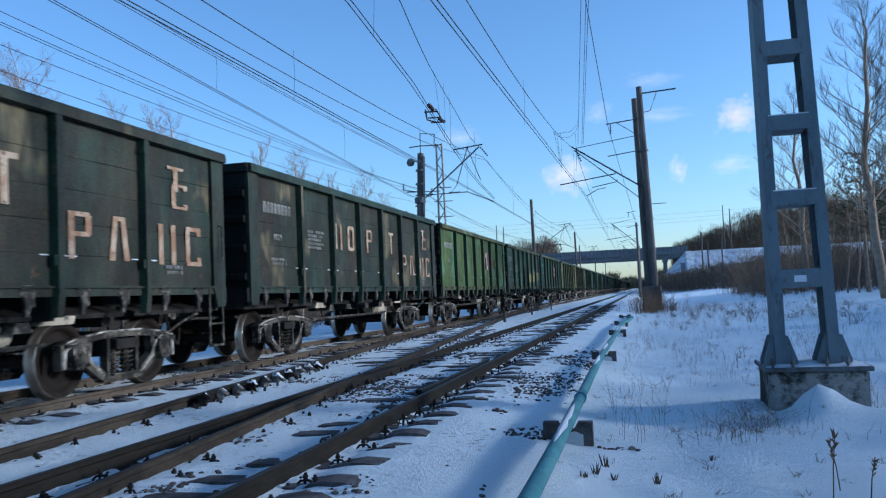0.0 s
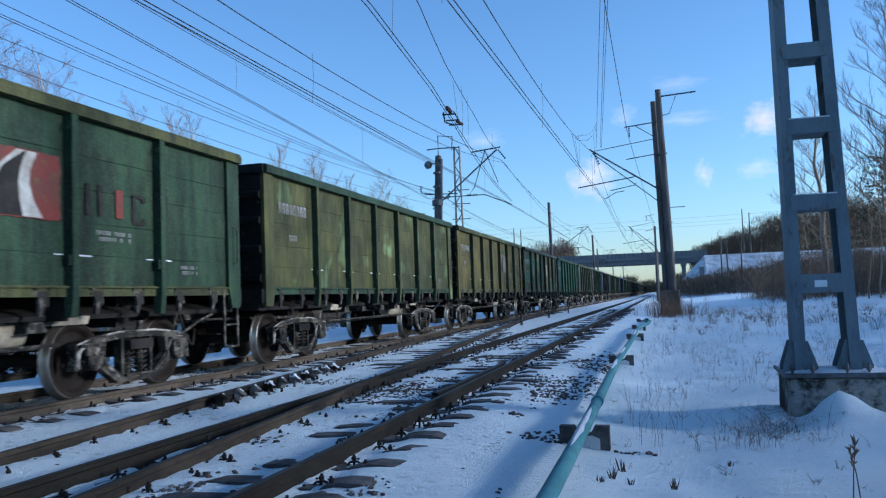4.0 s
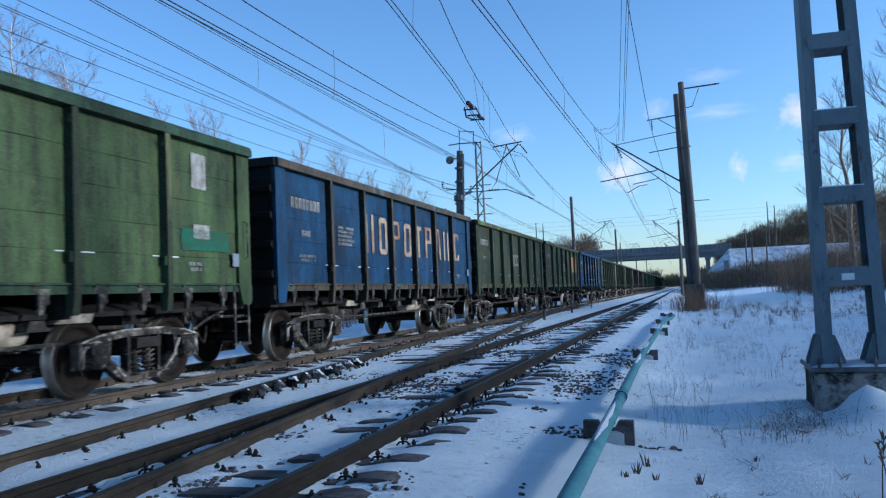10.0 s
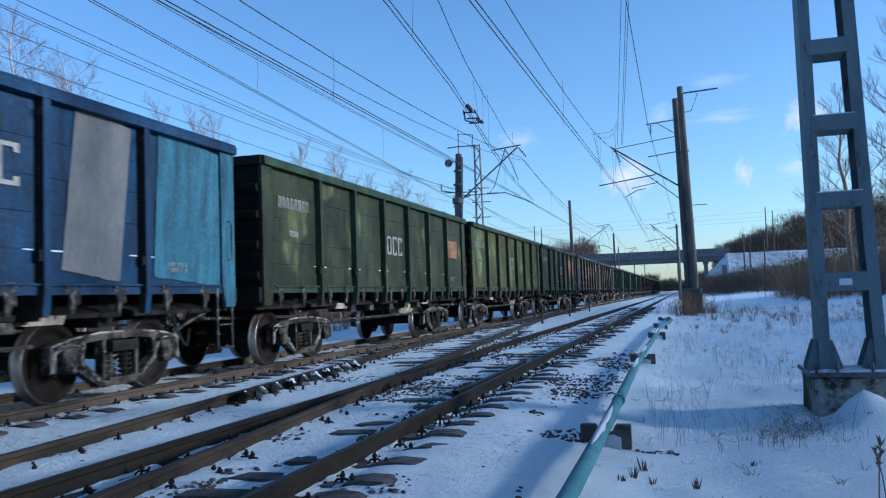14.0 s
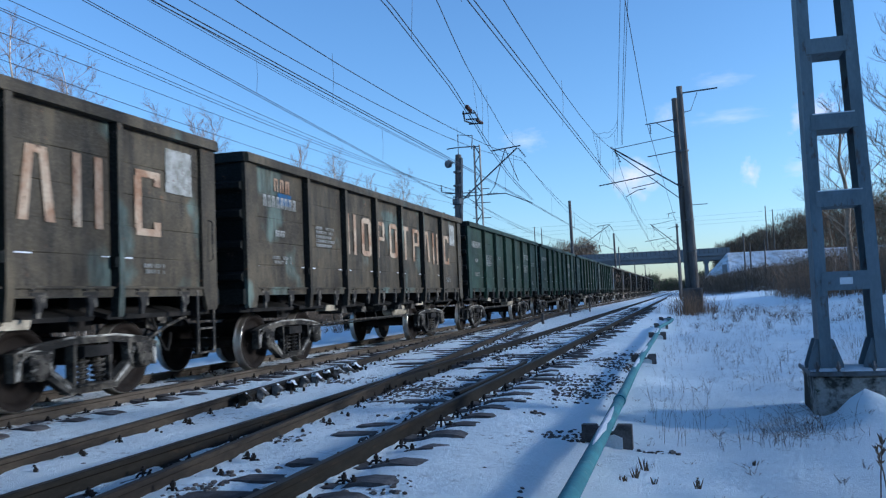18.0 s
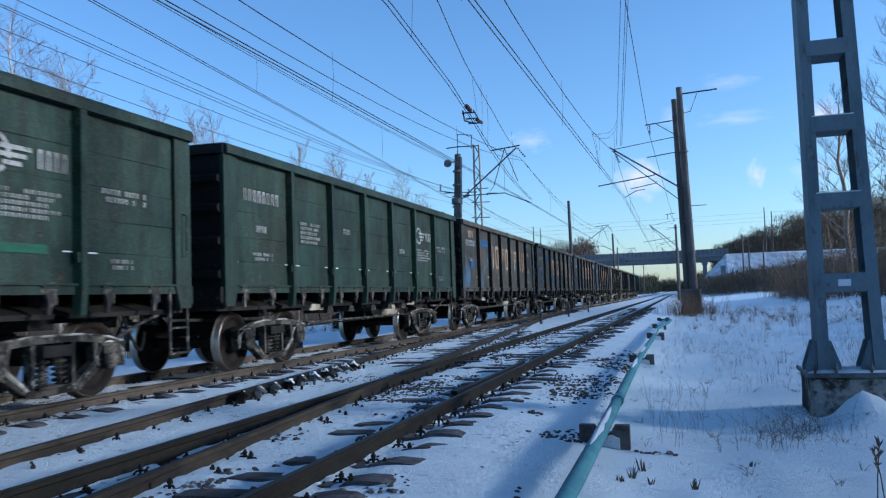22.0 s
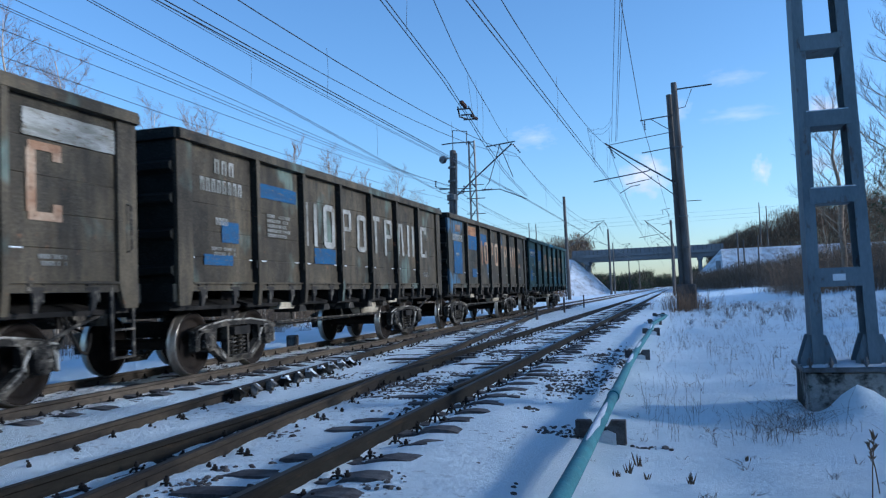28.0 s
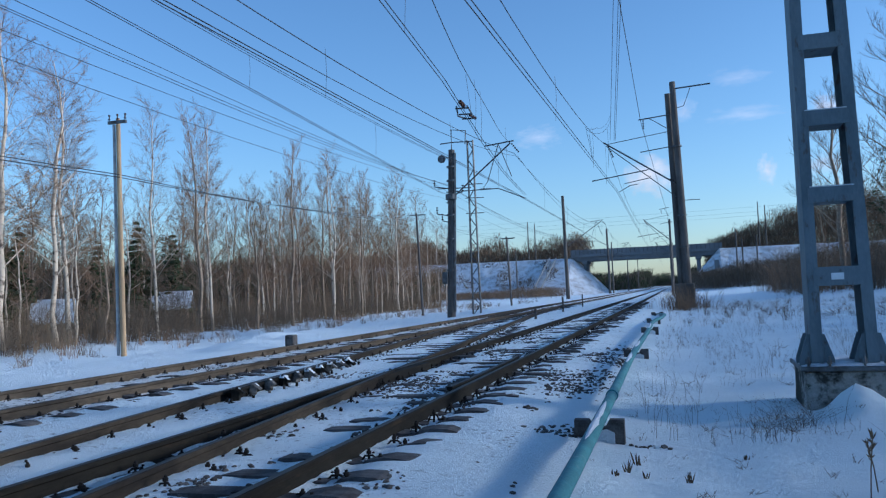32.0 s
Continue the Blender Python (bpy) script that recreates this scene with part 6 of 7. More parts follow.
# ---- cable pipe on concrete blocks beside the track ----
def pipe_run():
    p = thing("cable_pipe", "long teal painted pipe with patches of snow, lying on concrete blocks", "pipe")
    ys = [-3.0, 3.0, 7.2, 9.5, 15.4, 23.5, 32.0, 40.0]
    def px(y):
        return -0.72 - 0.004 * (y - 7) + 0.02 * math.sin(y * 0.35)
    def pz(y):
        return -0.08 + 0.008 * math.sin(y * 0.5)
    pts = [(px(y), y, pz(y)) for y in np.arange(-3, 26.1, 1.0)] + [(-0.72, 28, -0.08), (-0.55, 31, -0.1), (-0.5, 34, -0.12), (-0.85, 37, -0.2)]
    bm = bmesh.new()
    tube(bm, pts, 0.055, 14)
    part("pipe", bm, PIPE, p, smooth=True)
    for y0, y1 in ((6.1, 8.2), (12.3, 14.0), (15.2, 17.0), (22, 25)):
        bm = bmesh.new()
        rows = []
        n = 14
        for i in range(n + 1):
            y = y0 + (y1 - y0) * i / n
            hw = 0.036 * math.sin(math.pi * i / n) ** 0.6 * (0.8 + 0.4 * noise.noise((y * 3, 0, 1))) + 0.002
            rows.append([bm.verts.new((px(y) + a * hw, y, pz(y) + math.sqrt(max(0, 0.0565 ** 2 - (a * hw) ** 2)) + 0.012 * (1 - a * a) * min(1, hw / 0.03))) for a in (-1, -0.5, 0, 0.5, 1)])
        for r0, r1 in zip(rows, rows[1:]):
            for j in range(4):
                bm.faces.new((r0[j], r0[j + 1], r1[j + 1], r1[j]))
        part("snow_strip", bm, SNOW_CAP, p, "strip of snow on the pipe", smooth=True)
    bm = bmesh.new()
    lathe(bm, [(0.056, -0.06), (0.066, -0.06), (0.066, 0.06), (0.056, 0.06)], pose(px(9.1), 9.1, pz(9.1), 0, 0, 90), 14)
    part("pipe_joint", bm, PIPE, p)
    for y, w in ((7.35, 0.215), (15.4, 0.22), (23.3, 0.23), (29.5, 0.23), (36.0, 0.25)):
        b = thing("support_block", "notched dark concrete block under the pipe", "concrete block", "pipe supports", at=pose(px(y), y, -0.34, 0, 0, random.Random(int(y)).uniform(-5, 5)))
        bm = bmesh.new()
        out = [(-w, -0.1), (w, -0.1), (w, 0.27), (w * 0.42, 0.27), (w * 0.25, 0.205), (-w * 0.25, 0.205), (-w * 0.42, 0.27), (-w, 0.27)]
        prism(bm, out, -0.045, 0.045, pose(0, 0, 0, 0, 0, 90))
        part("block", bm, SLEEPER, b)
        bm = bmesh.new()
        out = [(-w * 0.62, 0.0), (w * 0.55, 0.0), (w * 0.42, 0.10), (w * 0.1, 0.17), (-w * 0.3, 0.19), (-w * 0.62, 0.16)]
        prism(bm, out, -0.01, 0.03, pose(0, -0.062, 0, 0, 0, 90))
        part("blown_snow", bm, SNOW_CAP, b, "snow blown against the block")


pipe_run()


# small stub posts near the west track
for x, y, h, w in ((-10.75, 21.7, 0.34, 0.14), (-5.6, 33.5, 0.45, 0.05), (-5.6, 42.0, 0.8, 0.045), (-5.7, 52.0, 0.8, 0.04)):
    s = thing("marker_stub", "short dark marker post in the snow", "post", "marker posts", at=pose(x, y, ground_z(x, y)))
    bm = bmesh.new()
    box(bm, -w, w, -w, w, -0.1, h)
    bmesh.ops.bevel(bm, geom=bm.edges[:], offset=w * 0.2, segments=1, affect="EDGES")
    part("post", bm, SLEEPER, s)


# ---- road bridge and embankments ----
def bridge():
    b = thing("road_bridge", "grey concrete road bridge with a railing spanning the railway", "bridge")
    Y, W = 200.0, 9.0
    bm = bmesh.new()
    box(bm, -24.2, 10.6, Y, Y + W, 8.45, 9.05)
    part("deck", bm, BEAM, b)
    for i in range(5):
        bm = bmesh.new()
        y = Y + 0.6 + i * 1.9
        box(bm, -24.0, 10.3, y, y + 0.7, 7.45, 8.45)
        part("girder", bm, BEAM, b)
    for y in (Y - 0.02, Y + W - 0.25):
        bm = bmesh.new()
        box(bm, -24.2, 10.6, y, y + 0.25, 9.05, 10.2)
        part("parapet", bm, BEAM, b)
        for i in range(35):
            bm = bmesh.new()
            box(bm, -24.1 + i, -24.0 + i, y - 0.06, y, 9.0, 10.3)
            part("parapet_post", bm, POLE_CONCRETE, b)
    for x in (-21.0, 5.4):
        bm = bmesh.new()
        box(bm, x - 0.6, x + 0.6, Y + 0.5, Y + W - 0.5, 6.8, 7.45)
        part("cross_beam", bm, BEAM, b)
        for y in (1.3, 4.5, 7.7):
            bm = bmesh.new()
            tube(bm, [(x, Y + y, -0.6), (x, Y + y, 6.8)], 0.4, 12)
            part("pier", bm, BEAM, b)
    for x0, x1, top in ((-400, -24.0, 8.3), (10.0, 400, 8.9)):
        s = -1 if x0 < -100 else 1
        inner = x1 if s < 0 else x0
        outer = x0 if s < 0 else x1
        bm = bmesh.new()
        toe = inner - s * 9.0
        rings = []
        n = 40
        sect = ((-16, -0.7), (-8, 3.4), (-0.5, top - 0.2), (0, top), (W, top), (W + 14, -0.7))
        for i in range(n + 1):
            u = (i / n) ** 2
            x = inner + (outer - inner) * u
            rings.append([bm.verts.new((x, Y + dy + (0.4 * noise.noise((x * 0.2, dy, 2)) if 0 < j < 5 else 0), z + (0.25 * noise.noise((x * 0.3, dy, 7)) if 0 < j < 3 else 0))) for j, (dy, z) in enumerate(sect)])
        end = [bm.verts.new((toe, Y + dy * 0.6, -0.7)) for dy, z in sect]
        rings.insert(0, end)
        for r0, r1 in zip(rings, rings[1:]):
            for j in range(5):
                bm.faces.new((r0[j], r0[j + 1], r1[j + 1], r1[j]))
        tagged(new("embankment", finish(bm, "embankment", SNOW_BANK)), "snow-covered road embankment", "embankment", kind="structure")
    for x, s in ((-24.6, -1), (10.9, 1)):
        bm = bmesh.new()
        box(bm, x - 0.8, x + 0.8, Y - 0.3, Y + W + 0.3, -0.5, 8.45)
        part("abutment", bm, BEAM, b)
    # drainage chute down the slope, guard posts and rails along the road
    for dx in (0, 1.6):
        bm = bmesh.new()
        tube(bm, [(-29.3 + dx, Y - 0.6, 8.5), (-31.8 + dx, Y - 15.8, -0.3)], 0.22, 4)
        part("chute_kerb", bm, BEAM, b)
    for i in range(34):
        bm = bmesh.new()
        x = -28 - i * 2.0
        box(bm, x - 0.08, x + 0.08, Y + 0.6, Y + 0.76, 8.2, 9.0)
        part("guard_post", bm, POLE_CONCRETE, b)
    for i in range(18):
        bm = bmesh.new()
        x = 15 + i * 2.0
        box(bm, x - 0.08, x + 0.08, Y + 0.6, Y + 0.76, 8.8, 9.7)
        part("guard_post", bm, POLE_CONCRETE, b)
    for x in (8.8,):
        bm = bmesh.new()
        box(bm, x - 0.5, x + 0.5, Y - 10.2, Y - 9.6, 0.6, 6.0)
        part("drain_housing", bm, BEAM, b)


SNOW_BANK = snow_material("bank_snow", (0.70, 0.72, 0.76), 0.8, (0.22, 0.18, 0.14))
bridge()


# ---- trees ----
def grow(bm, rnd, p, d, length, r, depth, spread, droop, twig_mat, segs=3, dens=(9, 9)):
    """One limb with its side branches; thin ones end as twigs."""
    pts, radii = [p.copy()], [r]
    q, dd = p.copy(), d.copy()
    for i in range(segs):
        dd = (dd + Vector((rnd.uniform(-1, 1), rnd.uniform(-1, 1), rnd.uniform(-0.5, 0.8) - droop)) * 0.16).normalized()
        q = q + dd * (length / segs)
        pts.append(q.copy())
        radii.append(r * (1 - 0.75 * (i + 1) / segs))
    tube(bm, pts, 0, 4 if depth > 1 else 3, radii, caps=False, mat=0 if r > 0.013 else twig_mat)
    if depth == 0:
        return
    n = dens[0] if depth > 1 else dens[1]
    for i in range(n):
        u = 0.22 + 0.78 * (i + rnd.random()) / n
        k = min(segs - 1, int(u * segs))
        at = pts[k].lerp(pts[k + 1], u * segs - k)
        side = Vector((rnd.gauss(0, 1), rnd.gauss(0, 1), rnd.gauss(0, 0.6))).normalized()
        nd = (dd * (1.0 - spread) + side * spread + Vector((0, 0, 0.25 - droop))).normalized()
        grow(bm, rnd, at, nd, length * rnd.uniform(0.34, 0.55) * (1.2 - 0.5 * u), max(0.0036, r * 0.36), depth - 1, spread, droop * 1.6, twig_mat, 3 if depth > 1 else 1, dens)


def tree_meshes(seed, height, trunk_r, bark, twig, droop=0.1, first=0.3, limbs=26, limb_len=0.26, dens=(9, 9)):
    rnd = random.Random(seed)
    bt, bc = bmesh.new(), bmesh.new()
    pts, radii = [], []
    n = 9
    x = y = 0.0
    for i in range(n + 1):
        u = i / n
        pts.append(Vector((x, y, height * u - 0.3 * (i == 0))))
        radii.append(trunk_r * (1 - u) ** 0.8 + 0.012)
        x += rnd.uniform(-1, 1) * 0.018 * height
        y += rnd.uniform(-1, 1) * 0.018 * height
    tube(bt, pts, 0, 8, radii)
    for i in range(limbs):
        u = first + (0.97 - first) * (i + rnd.random()) / limbs
        k = min(n - 1, int(u * n))
        at = pts[k].lerp(pts[k + 1], u * n - k)
        a = i * 2.4 + rnd.uniform(-0.5, 0.5)
        lift = 0.55 + 0.7 * u
        d = Vector((math.cos(a), math.sin(a), lift)).normalized()
        L = height * limb_len * (1.15 - 0.75 * u) * rnd.uniform(0.7, 1.15)
        grow(bc, rnd, at, d, L, max(0.012, radii[k] * 0.25), 2, 0.50, droop, 1, 3, dens)
    return finish(bt, "trunk", bark, True), finish(bc, "crown", (bark, twig), fix=False)


def conifer_meshes(seed, height, pine=False, tiers=22, tufts=9, big=1.0):
    rnd = random.Random(seed)
    bt, bc = bmesh.new(), bmesh.new()
    tube(bt, [(0, 0, -0.3), (0.1, 0, height * 0.5), (0.05, 0.05, height)], 0, 8, [height * 0.018, height * 0.011, 0.02])
    n = tiers
    for i in range(n):
        u = (0.45 if pine else 0.10) + (0.52 if pine else 0.88) * i / n
        reach = (height * 0.17 * (1.1 - abs(u - 0.7) * 1.6)) if pine else height * 0.20 * (1.03 - u)
        for j in range(7):
            a = rnd.uniform(0, 6.28)
            L = reach * rnd.uniform(0.6, 1.15)
            z = height * (u + rnd.uniform(-0.04, 0.04) * pine)
            tip = Vector((math.cos(a) * L, math.sin(a) * L, z + (0.25 * L if pine else -0.22 * L)))
            root = Vector((0, 0, z + (0 if pine else 0.1 * L)))
            tube(bc, [root, root.lerp(tip, 0.6) + Vector((0, 0, 0.05 * L)), tip], 0, 3, [0.03, 0.02, 0.008], caps=False)
            for q in range(tufts):
                c = root.lerp(tip, 0.3 + 0.7 * rnd.random())
                s = (L * rnd.uniform(0.10, 0.2) + 0.08) * big
                m = Matrix.Translation(c) @ Euler((rnd.uniform(-0.6, 0.6) * (1 + 3 * pine), rnd.uniform(-0.6, 0.6) * (1 + 3 * pine), rnd.uniform(0, 6.3))).to_matrix().to_4x4()
                vs = [bc.verts.new(m @ Vector(v)) for v in ((-s, -s * 0.4, 0), (s, -s * 0.5, -0.1 * s), (s * 0.9, s * 0.5, 0.05 * s), (-s * 0.8, s * 0.4, -0.12 * s), (0, 0, s * 0.5), (0, 0, -s * 0.4))]
                for f in ((0, 1, 4), (1, 2, 4), (2, 3, 4), (3, 0, 4), (1, 0, 5), (2, 1, 5), (3, 2, 5), (0, 3, 5)):
                    bc.faces.new([vs[t] for t in f]).material_index = 1
    return finish(bt, "trunk", BARK_DARK, True), finish(bc, "crown", (BARK_DARK, NEEDLES), fix=False)


BIRCH = [tree_meshes(s, 12.0, 0.115, BARK_BIRCH, TWIG, 0.15, 0.24, 34, 0.29, (10, 13)) for s in (1, 2, 3)]
ALDER = [tree_meshes(s, 11.0, 0.12, BARK_DARK, TWIG, -0.06, 0.24, 34, 0.27, (10, 13)) for s in (11, 12, 13)]
SLIM = [tree_meshes(s, 9.0, 0.065, BARK_BIRCH if s == 21 else BARK_DARK, TWIG, 0.0, 0.25, 20, 0.22, (8, 12)) for s in (21, 22, 23, 24)]
OAK = [tree_meshes(s, 13.0, 0.20, BARK_DARK, TWIG_DARK, -0.05, 0.25, 34, 0.30, (10, 13)) for s in (31, 32)]
SPRUCE = [conifer_meshes(s, 10.0, False, 17, 3, 2.2) for s in (41, 42)]


def pine_meshes(seed, height):
    """A pine: bare lower trunk, crooked limbs that end in brushes of thin needles."""
    rnd = random.Random(seed)
    bt, bc = bmesh.new(), bmesh.new()
    tube(bt, [(0, 0, -0.3), (0.1, 0, height * 0.5), (0.05, 0.05, height)], 0, 8, [height * 0.016, height * 0.011, 0.02])
    for i in range(46):
        u = 0.38 + 0.6 * (i + rnd.random()) / 46
        a = i * 2.4 + rnd.uniform(-0.4, 0.4)
        L = height * 0.24 * (1.15 - u) * rnd.uniform(0.6, 1.2) + 0.4
        root = Vector((0.08, 0.03, height * u))
        mid = root + Vector((math.cos(a) * L * 0.55, math.sin(a) * L * 0.55, rnd.uniform(-0.05, 0.2) * L))
        tip = mid + Vector((math.cos(a + 0.4) * L * 0.5, math.sin(a + 0.4) * L * 0.5, rnd.uniform(0.1, 0.4) * L))
        tube(bc, [root, mid, tip], 0, 3, [0.035, 0.022, 0.008], caps=False)
        for j in range(15):
            t = 0.35 + 0.65 * rnd.random()
            c = (root.lerp(mid, t * 2) if t < 0.5 else mid.lerp(tip, t * 2 - 1)) + Vector((rnd.gauss(0, 0.16), rnd.gauss(0, 0.16), rnd.gauss(0, 0.10)))
            out = Vector((math.cos(a), math.sin(a), 0.5))
            for q in range(8):
                d = (out * 0.6 + Vector((rnd.gauss(0, 1), rnd.gauss(0, 1), rnd.gauss(0, 0.8)))).normalized() * rnd.uniform(0.12, 0.26)
                e = d.cross(Vector((rnd.gauss(0, 1), rnd.gauss(0, 1), rnd.gauss(0, 1)))).normalized() * 0.016
                f = bc.faces.new([bc.verts.new(c - e), bc.verts.new(c + e), bc.verts.new(c + d)])
                f.material_index = 1
    return finish(bt, "trunk", BARK_DARK, True), finish(bc, "crown", (BARK_DARK, NEEDLES), fix=False)


PINE = [pine_meshes(51, 9.0)]


def tree(meshes, x, y, h0, h, turn, label, category="tree", wide=1.0, group="trees"):
    s = h / h0
    t = thing("tree", label, category, group, at=pose(x, y, ground_z(x, y), 0, 0, turn))
    m = Matrix.Diagonal((s * wide, s * wide, s, 1))
    part("trunk", meshes[0], None, t, at=m)
    part("crown", meshes[1], None, t, at=m)
    return t


def woods():
    rnd = random.Random(77)
    BL = "bare birch with a pale trunk and drooping reddish twigs"
    AL = "bare alder with upright branches and fine brown twigs"
    W = "trees of the west wood"
    for x, y, h in ((-26.5, 27.5, 14.0), (-27.5, 26.0, 13.5), (-26.0, 30.0, 12.6), (-27.5, 32.5, 12.0), (-30, 27.5, 13.5)):
        tree(BIRCH[rnd.randrange(3)], x, y, 12, h, rnd.uniform(0, 360), BL, group=W)
    for x, y, h in ((-25.5, 36.5, 11.0), (-25.2, 40.0, 12.4), (-26.0, 42.5, 11.6), (-25.0, 46.0, 8.5), (-24.6, 50.0, 12.4), (-26.0, 54.0, 10.0), (-26, 60.0, 11.5), (-26, 66, 12.2), (-27, 71, 12.0), (-26, 76, 13.0), (-28, 80, 12.6), (-29, 84, 11.5)):
        tree(ALDER[rnd.randrange(3)] if rnd.random() < 0.6 else BIRCH[rnd.randrange(3)], x, y, 11.3, h, rnd.uniform(0, 360), AL, wide=0.75, group=W)
    for i in range(110):
        y = rnd.uniform(20, 95)
        x = -24.5 - 18 * rnd.random() ** 1.5 - 0.02 * y
        if -x > y * 1.12 + 4:
            continue
        tree(SLIM[rnd.randrange(4)], x, y, 9, rnd.uniform(4.5, 9.0), rnd.uniform(0, 360), "thin bare young tree in the thicket", group=W)
    for i in range(34):
        y = 52 + 54 * (i + rnd.random()) / 34
        x = -25.5 - 11 * rnd.random() ** 1.4 - 0.03 * y
        tree((ALDER, BIRCH, BIRCH)[i % 3][rnd.randrange(3)], x, y, 11.5, rnd.uniform(8.5, 13.5), rnd.uniform(0, 360), AL if i % 3 == 0 else BL, wide=0.8, group=W)
    for i in range(12):
        y = 24 + 30 * (i + rnd.random()) / 12
        tree((ALDER, BIRCH)[i % 2][rnd.randrange(3)], -31 - 8 * rnd.random(), y, 11.5, rnd.uniform(7, 11), rnd.uniform(0, 360), AL if i % 2 == 0 else BL, wide=0.9, group=W)
    for i in range(44):
        y = rnd.uniform(26, 112)
        x = (-35 if i % 4 else -32.5) - 16 * rnd.random() * (1 if i % 4 else 0.35)
        tree(SPRUCE[i % 2] if i % 3 else PINE[0], x, y, 10, rnd.uniform(5.0, 8.0), rnd.uniform(0, 360), "dark green conifer deep in the wood", group=W)
    E = "trees of the east wood"
    for x, y, h in ((11.2, 43, 14.5), (13.0, 46, 13.5), (14.5, 41, 15.0), (15.5, 50, 14), (12.3, 70, 15.5), (17.5, 60, 14.0)):
        tree(OAK[rnd.randrange(2)], x, y, 13, h, rnd.uniform(0, 360), "tall bare tree with dark branches added out of view to filter sun", group=E)
    for x, y, h in ((13.6, 56, 9.0), (16.5, 60, 8.5)):
        tree(PINE[0], x, y, 9, h, rnd.uniform(0, 360), "dark green pine at the edge of the field", group=E)
    for i in range(16):
        tree(SLIM[rnd.randrange(4)], rnd.uniform(10.5, 24), rnd.uniform(55, 84), 9, rnd.uniform(5, 9.5), rnd.uniform(0, 360), "thin bare young tree in the thicket", group=E)
    # row of low trees added outside the view to keep sun off the foreground
    for i in range(26):
        tree(SPRUCE[i % 2] if i % 3 else OAK[i % 2], 13.5 + 2.4 * (i % 2) + rnd.uniform(0, 1.0), -7 + 1.7 * i + rnd.uniform(-0.4, 0.4), 10 if i % 3 else 13, rnd.uniform(3.7, 4.5), rnd.uniform(0, 360), "low young tree added out of view to shade the foreground", wide=1.5, group=E)
    # unseen belt that carries the wood on, its heights set to break the sun
    for i in range(120):
        y = -70 + 170 * (i + rnd.random()) / 120
        x = max(25.0, 0.30 * y + 11) + rnd.uniform(0, 9)
        if i % 5 == 0:
            tree(SPRUCE[i % 2], x, y, 10, rnd.uniform(6.8, 8.2), rnd.uniform(0, 360), "dark green spruce added out of view to block the sun", wide=1.6, group=E)
        else:
            tree(OAK[i % 2], x, y, 13, rnd.uniform(7.4, 9.2), rnd.uniform(0, 360), "bare tree with dark branches added out of view to filter sun", wide=1.2, group=E)


woods()


def thicket(name, label, n, place, hmin, hmax, mats, seed, twigs=5, thick=0.012, clump=1, fan=0.1):
    """Thin bare bent stems with side twigs, growing in clumps, as one mesh."""
    rnd = random.Random(seed)
    verts, faces, mi = [], [], []
    def stick(a, b, r, k, tip=0.35):
        d = (b - a).normalized()
        u = d.cross(Vector((0.3, 1, 0.2))).normalized()
        v = d.cross(u)
        base = len(verts)
        for p, rr in ((a, r), (b, r * tip)):
            for q in range(3):
                c = p + (u * math.cos(q * 2.094) + v * math.sin(q * 2.094)) * rr
                verts.append(c[:])
        for q in range(3):
            faces.append((base + q, base + (q + 1) % 3, base + 3 + (q + 1) % 3, base + 3 + q))
            mi.append(k)
    for i in range(n // clump):
        cx, cy = place(rnd)
        tall = rnd.uniform(hmin, hmax)
        k = rnd.randrange(len(mats))
        for g in range(clump):
            dx, dy = (rnd.gauss(0, 0.16) * tall, rnd.gauss(0, 0.16) * tall) if clump > 1 else (0, 0)
            h = tall * rnd.uniform(0.55, 1.0) if clump > 1 else tall
            a = Vector((cx + dx, cy + dy, ground_z(cx + dx, cy + dy) - 0.05))
            lean = Vector((rnd.gauss(0, fan) + dx * 0.5 / tall, rnd.gauss(0, fan) + dy * 0.5 / tall, 0))
            mid = a + (lean * 0.35 + Vector((0, 0, 0.55))) * h
            b = mid + (lean * 1.1 + Vector((rnd.gauss(0, fan), rnd.gauss(0, fan), 0.45))) * h
            r = thick * (0.6 + 0.4 * h / hmax)
            stick(a, mid, r, k, 0.7)
            stick(mid, b, r * 0.7, k)
            for j in range(twigs):
                u = rnd.uniform(0.25, 1.9)
                c = a.lerp(mid, u) if u < 1 else mid.lerp(b, u - 1)
                L = h * rnd.uniform(0.12, 0.34)
                stick(c, c + Vector((rnd.gauss(0, 0.55), rnd.gauss(0, 0.55), rnd.uniform(0.2, 1.0))).normalized() * L, thick * 0.42, k)
    me = bpy.data.meshes.new(name)
    me.from_pydata(verts, [], faces)
    for m in mats:
        me.materials.append(m)
    me.polygons.foreach_set("material_index", mi)
    return tagged(new(name, me), label, "bushes", kind="stuff")


def west_belt(rnd):
    y = 18 + 80 * rnd.random() ** 1.3
    return -22.0 - 0.05 * y - 2.2 * noise.noise((y * 0.16, 1, 1)) - abs(rnd.gauss(0, 6)), y


def weed_spot(rnd):
    while True:
        x, y = rnd.uniform(-0.4, 9), 7.5 + 44 * rnd.random() ** 1.3
        if noise.noise((x * 0.8, y * 0.35, 2)) + 0.4 * rnd.random() > 0.16:
            return x, y


def bank_spot(rnd):
    while True:
        x, y = rnd.uniform(-23.5, -14.8), 15 + 80 * rnd.random()
        if noise.noise((x * 0.35, y * 0.25, 6)) + 0.09 * (-x - 19) + 0.3 * rnd.random() > 0.2:
            return x, y


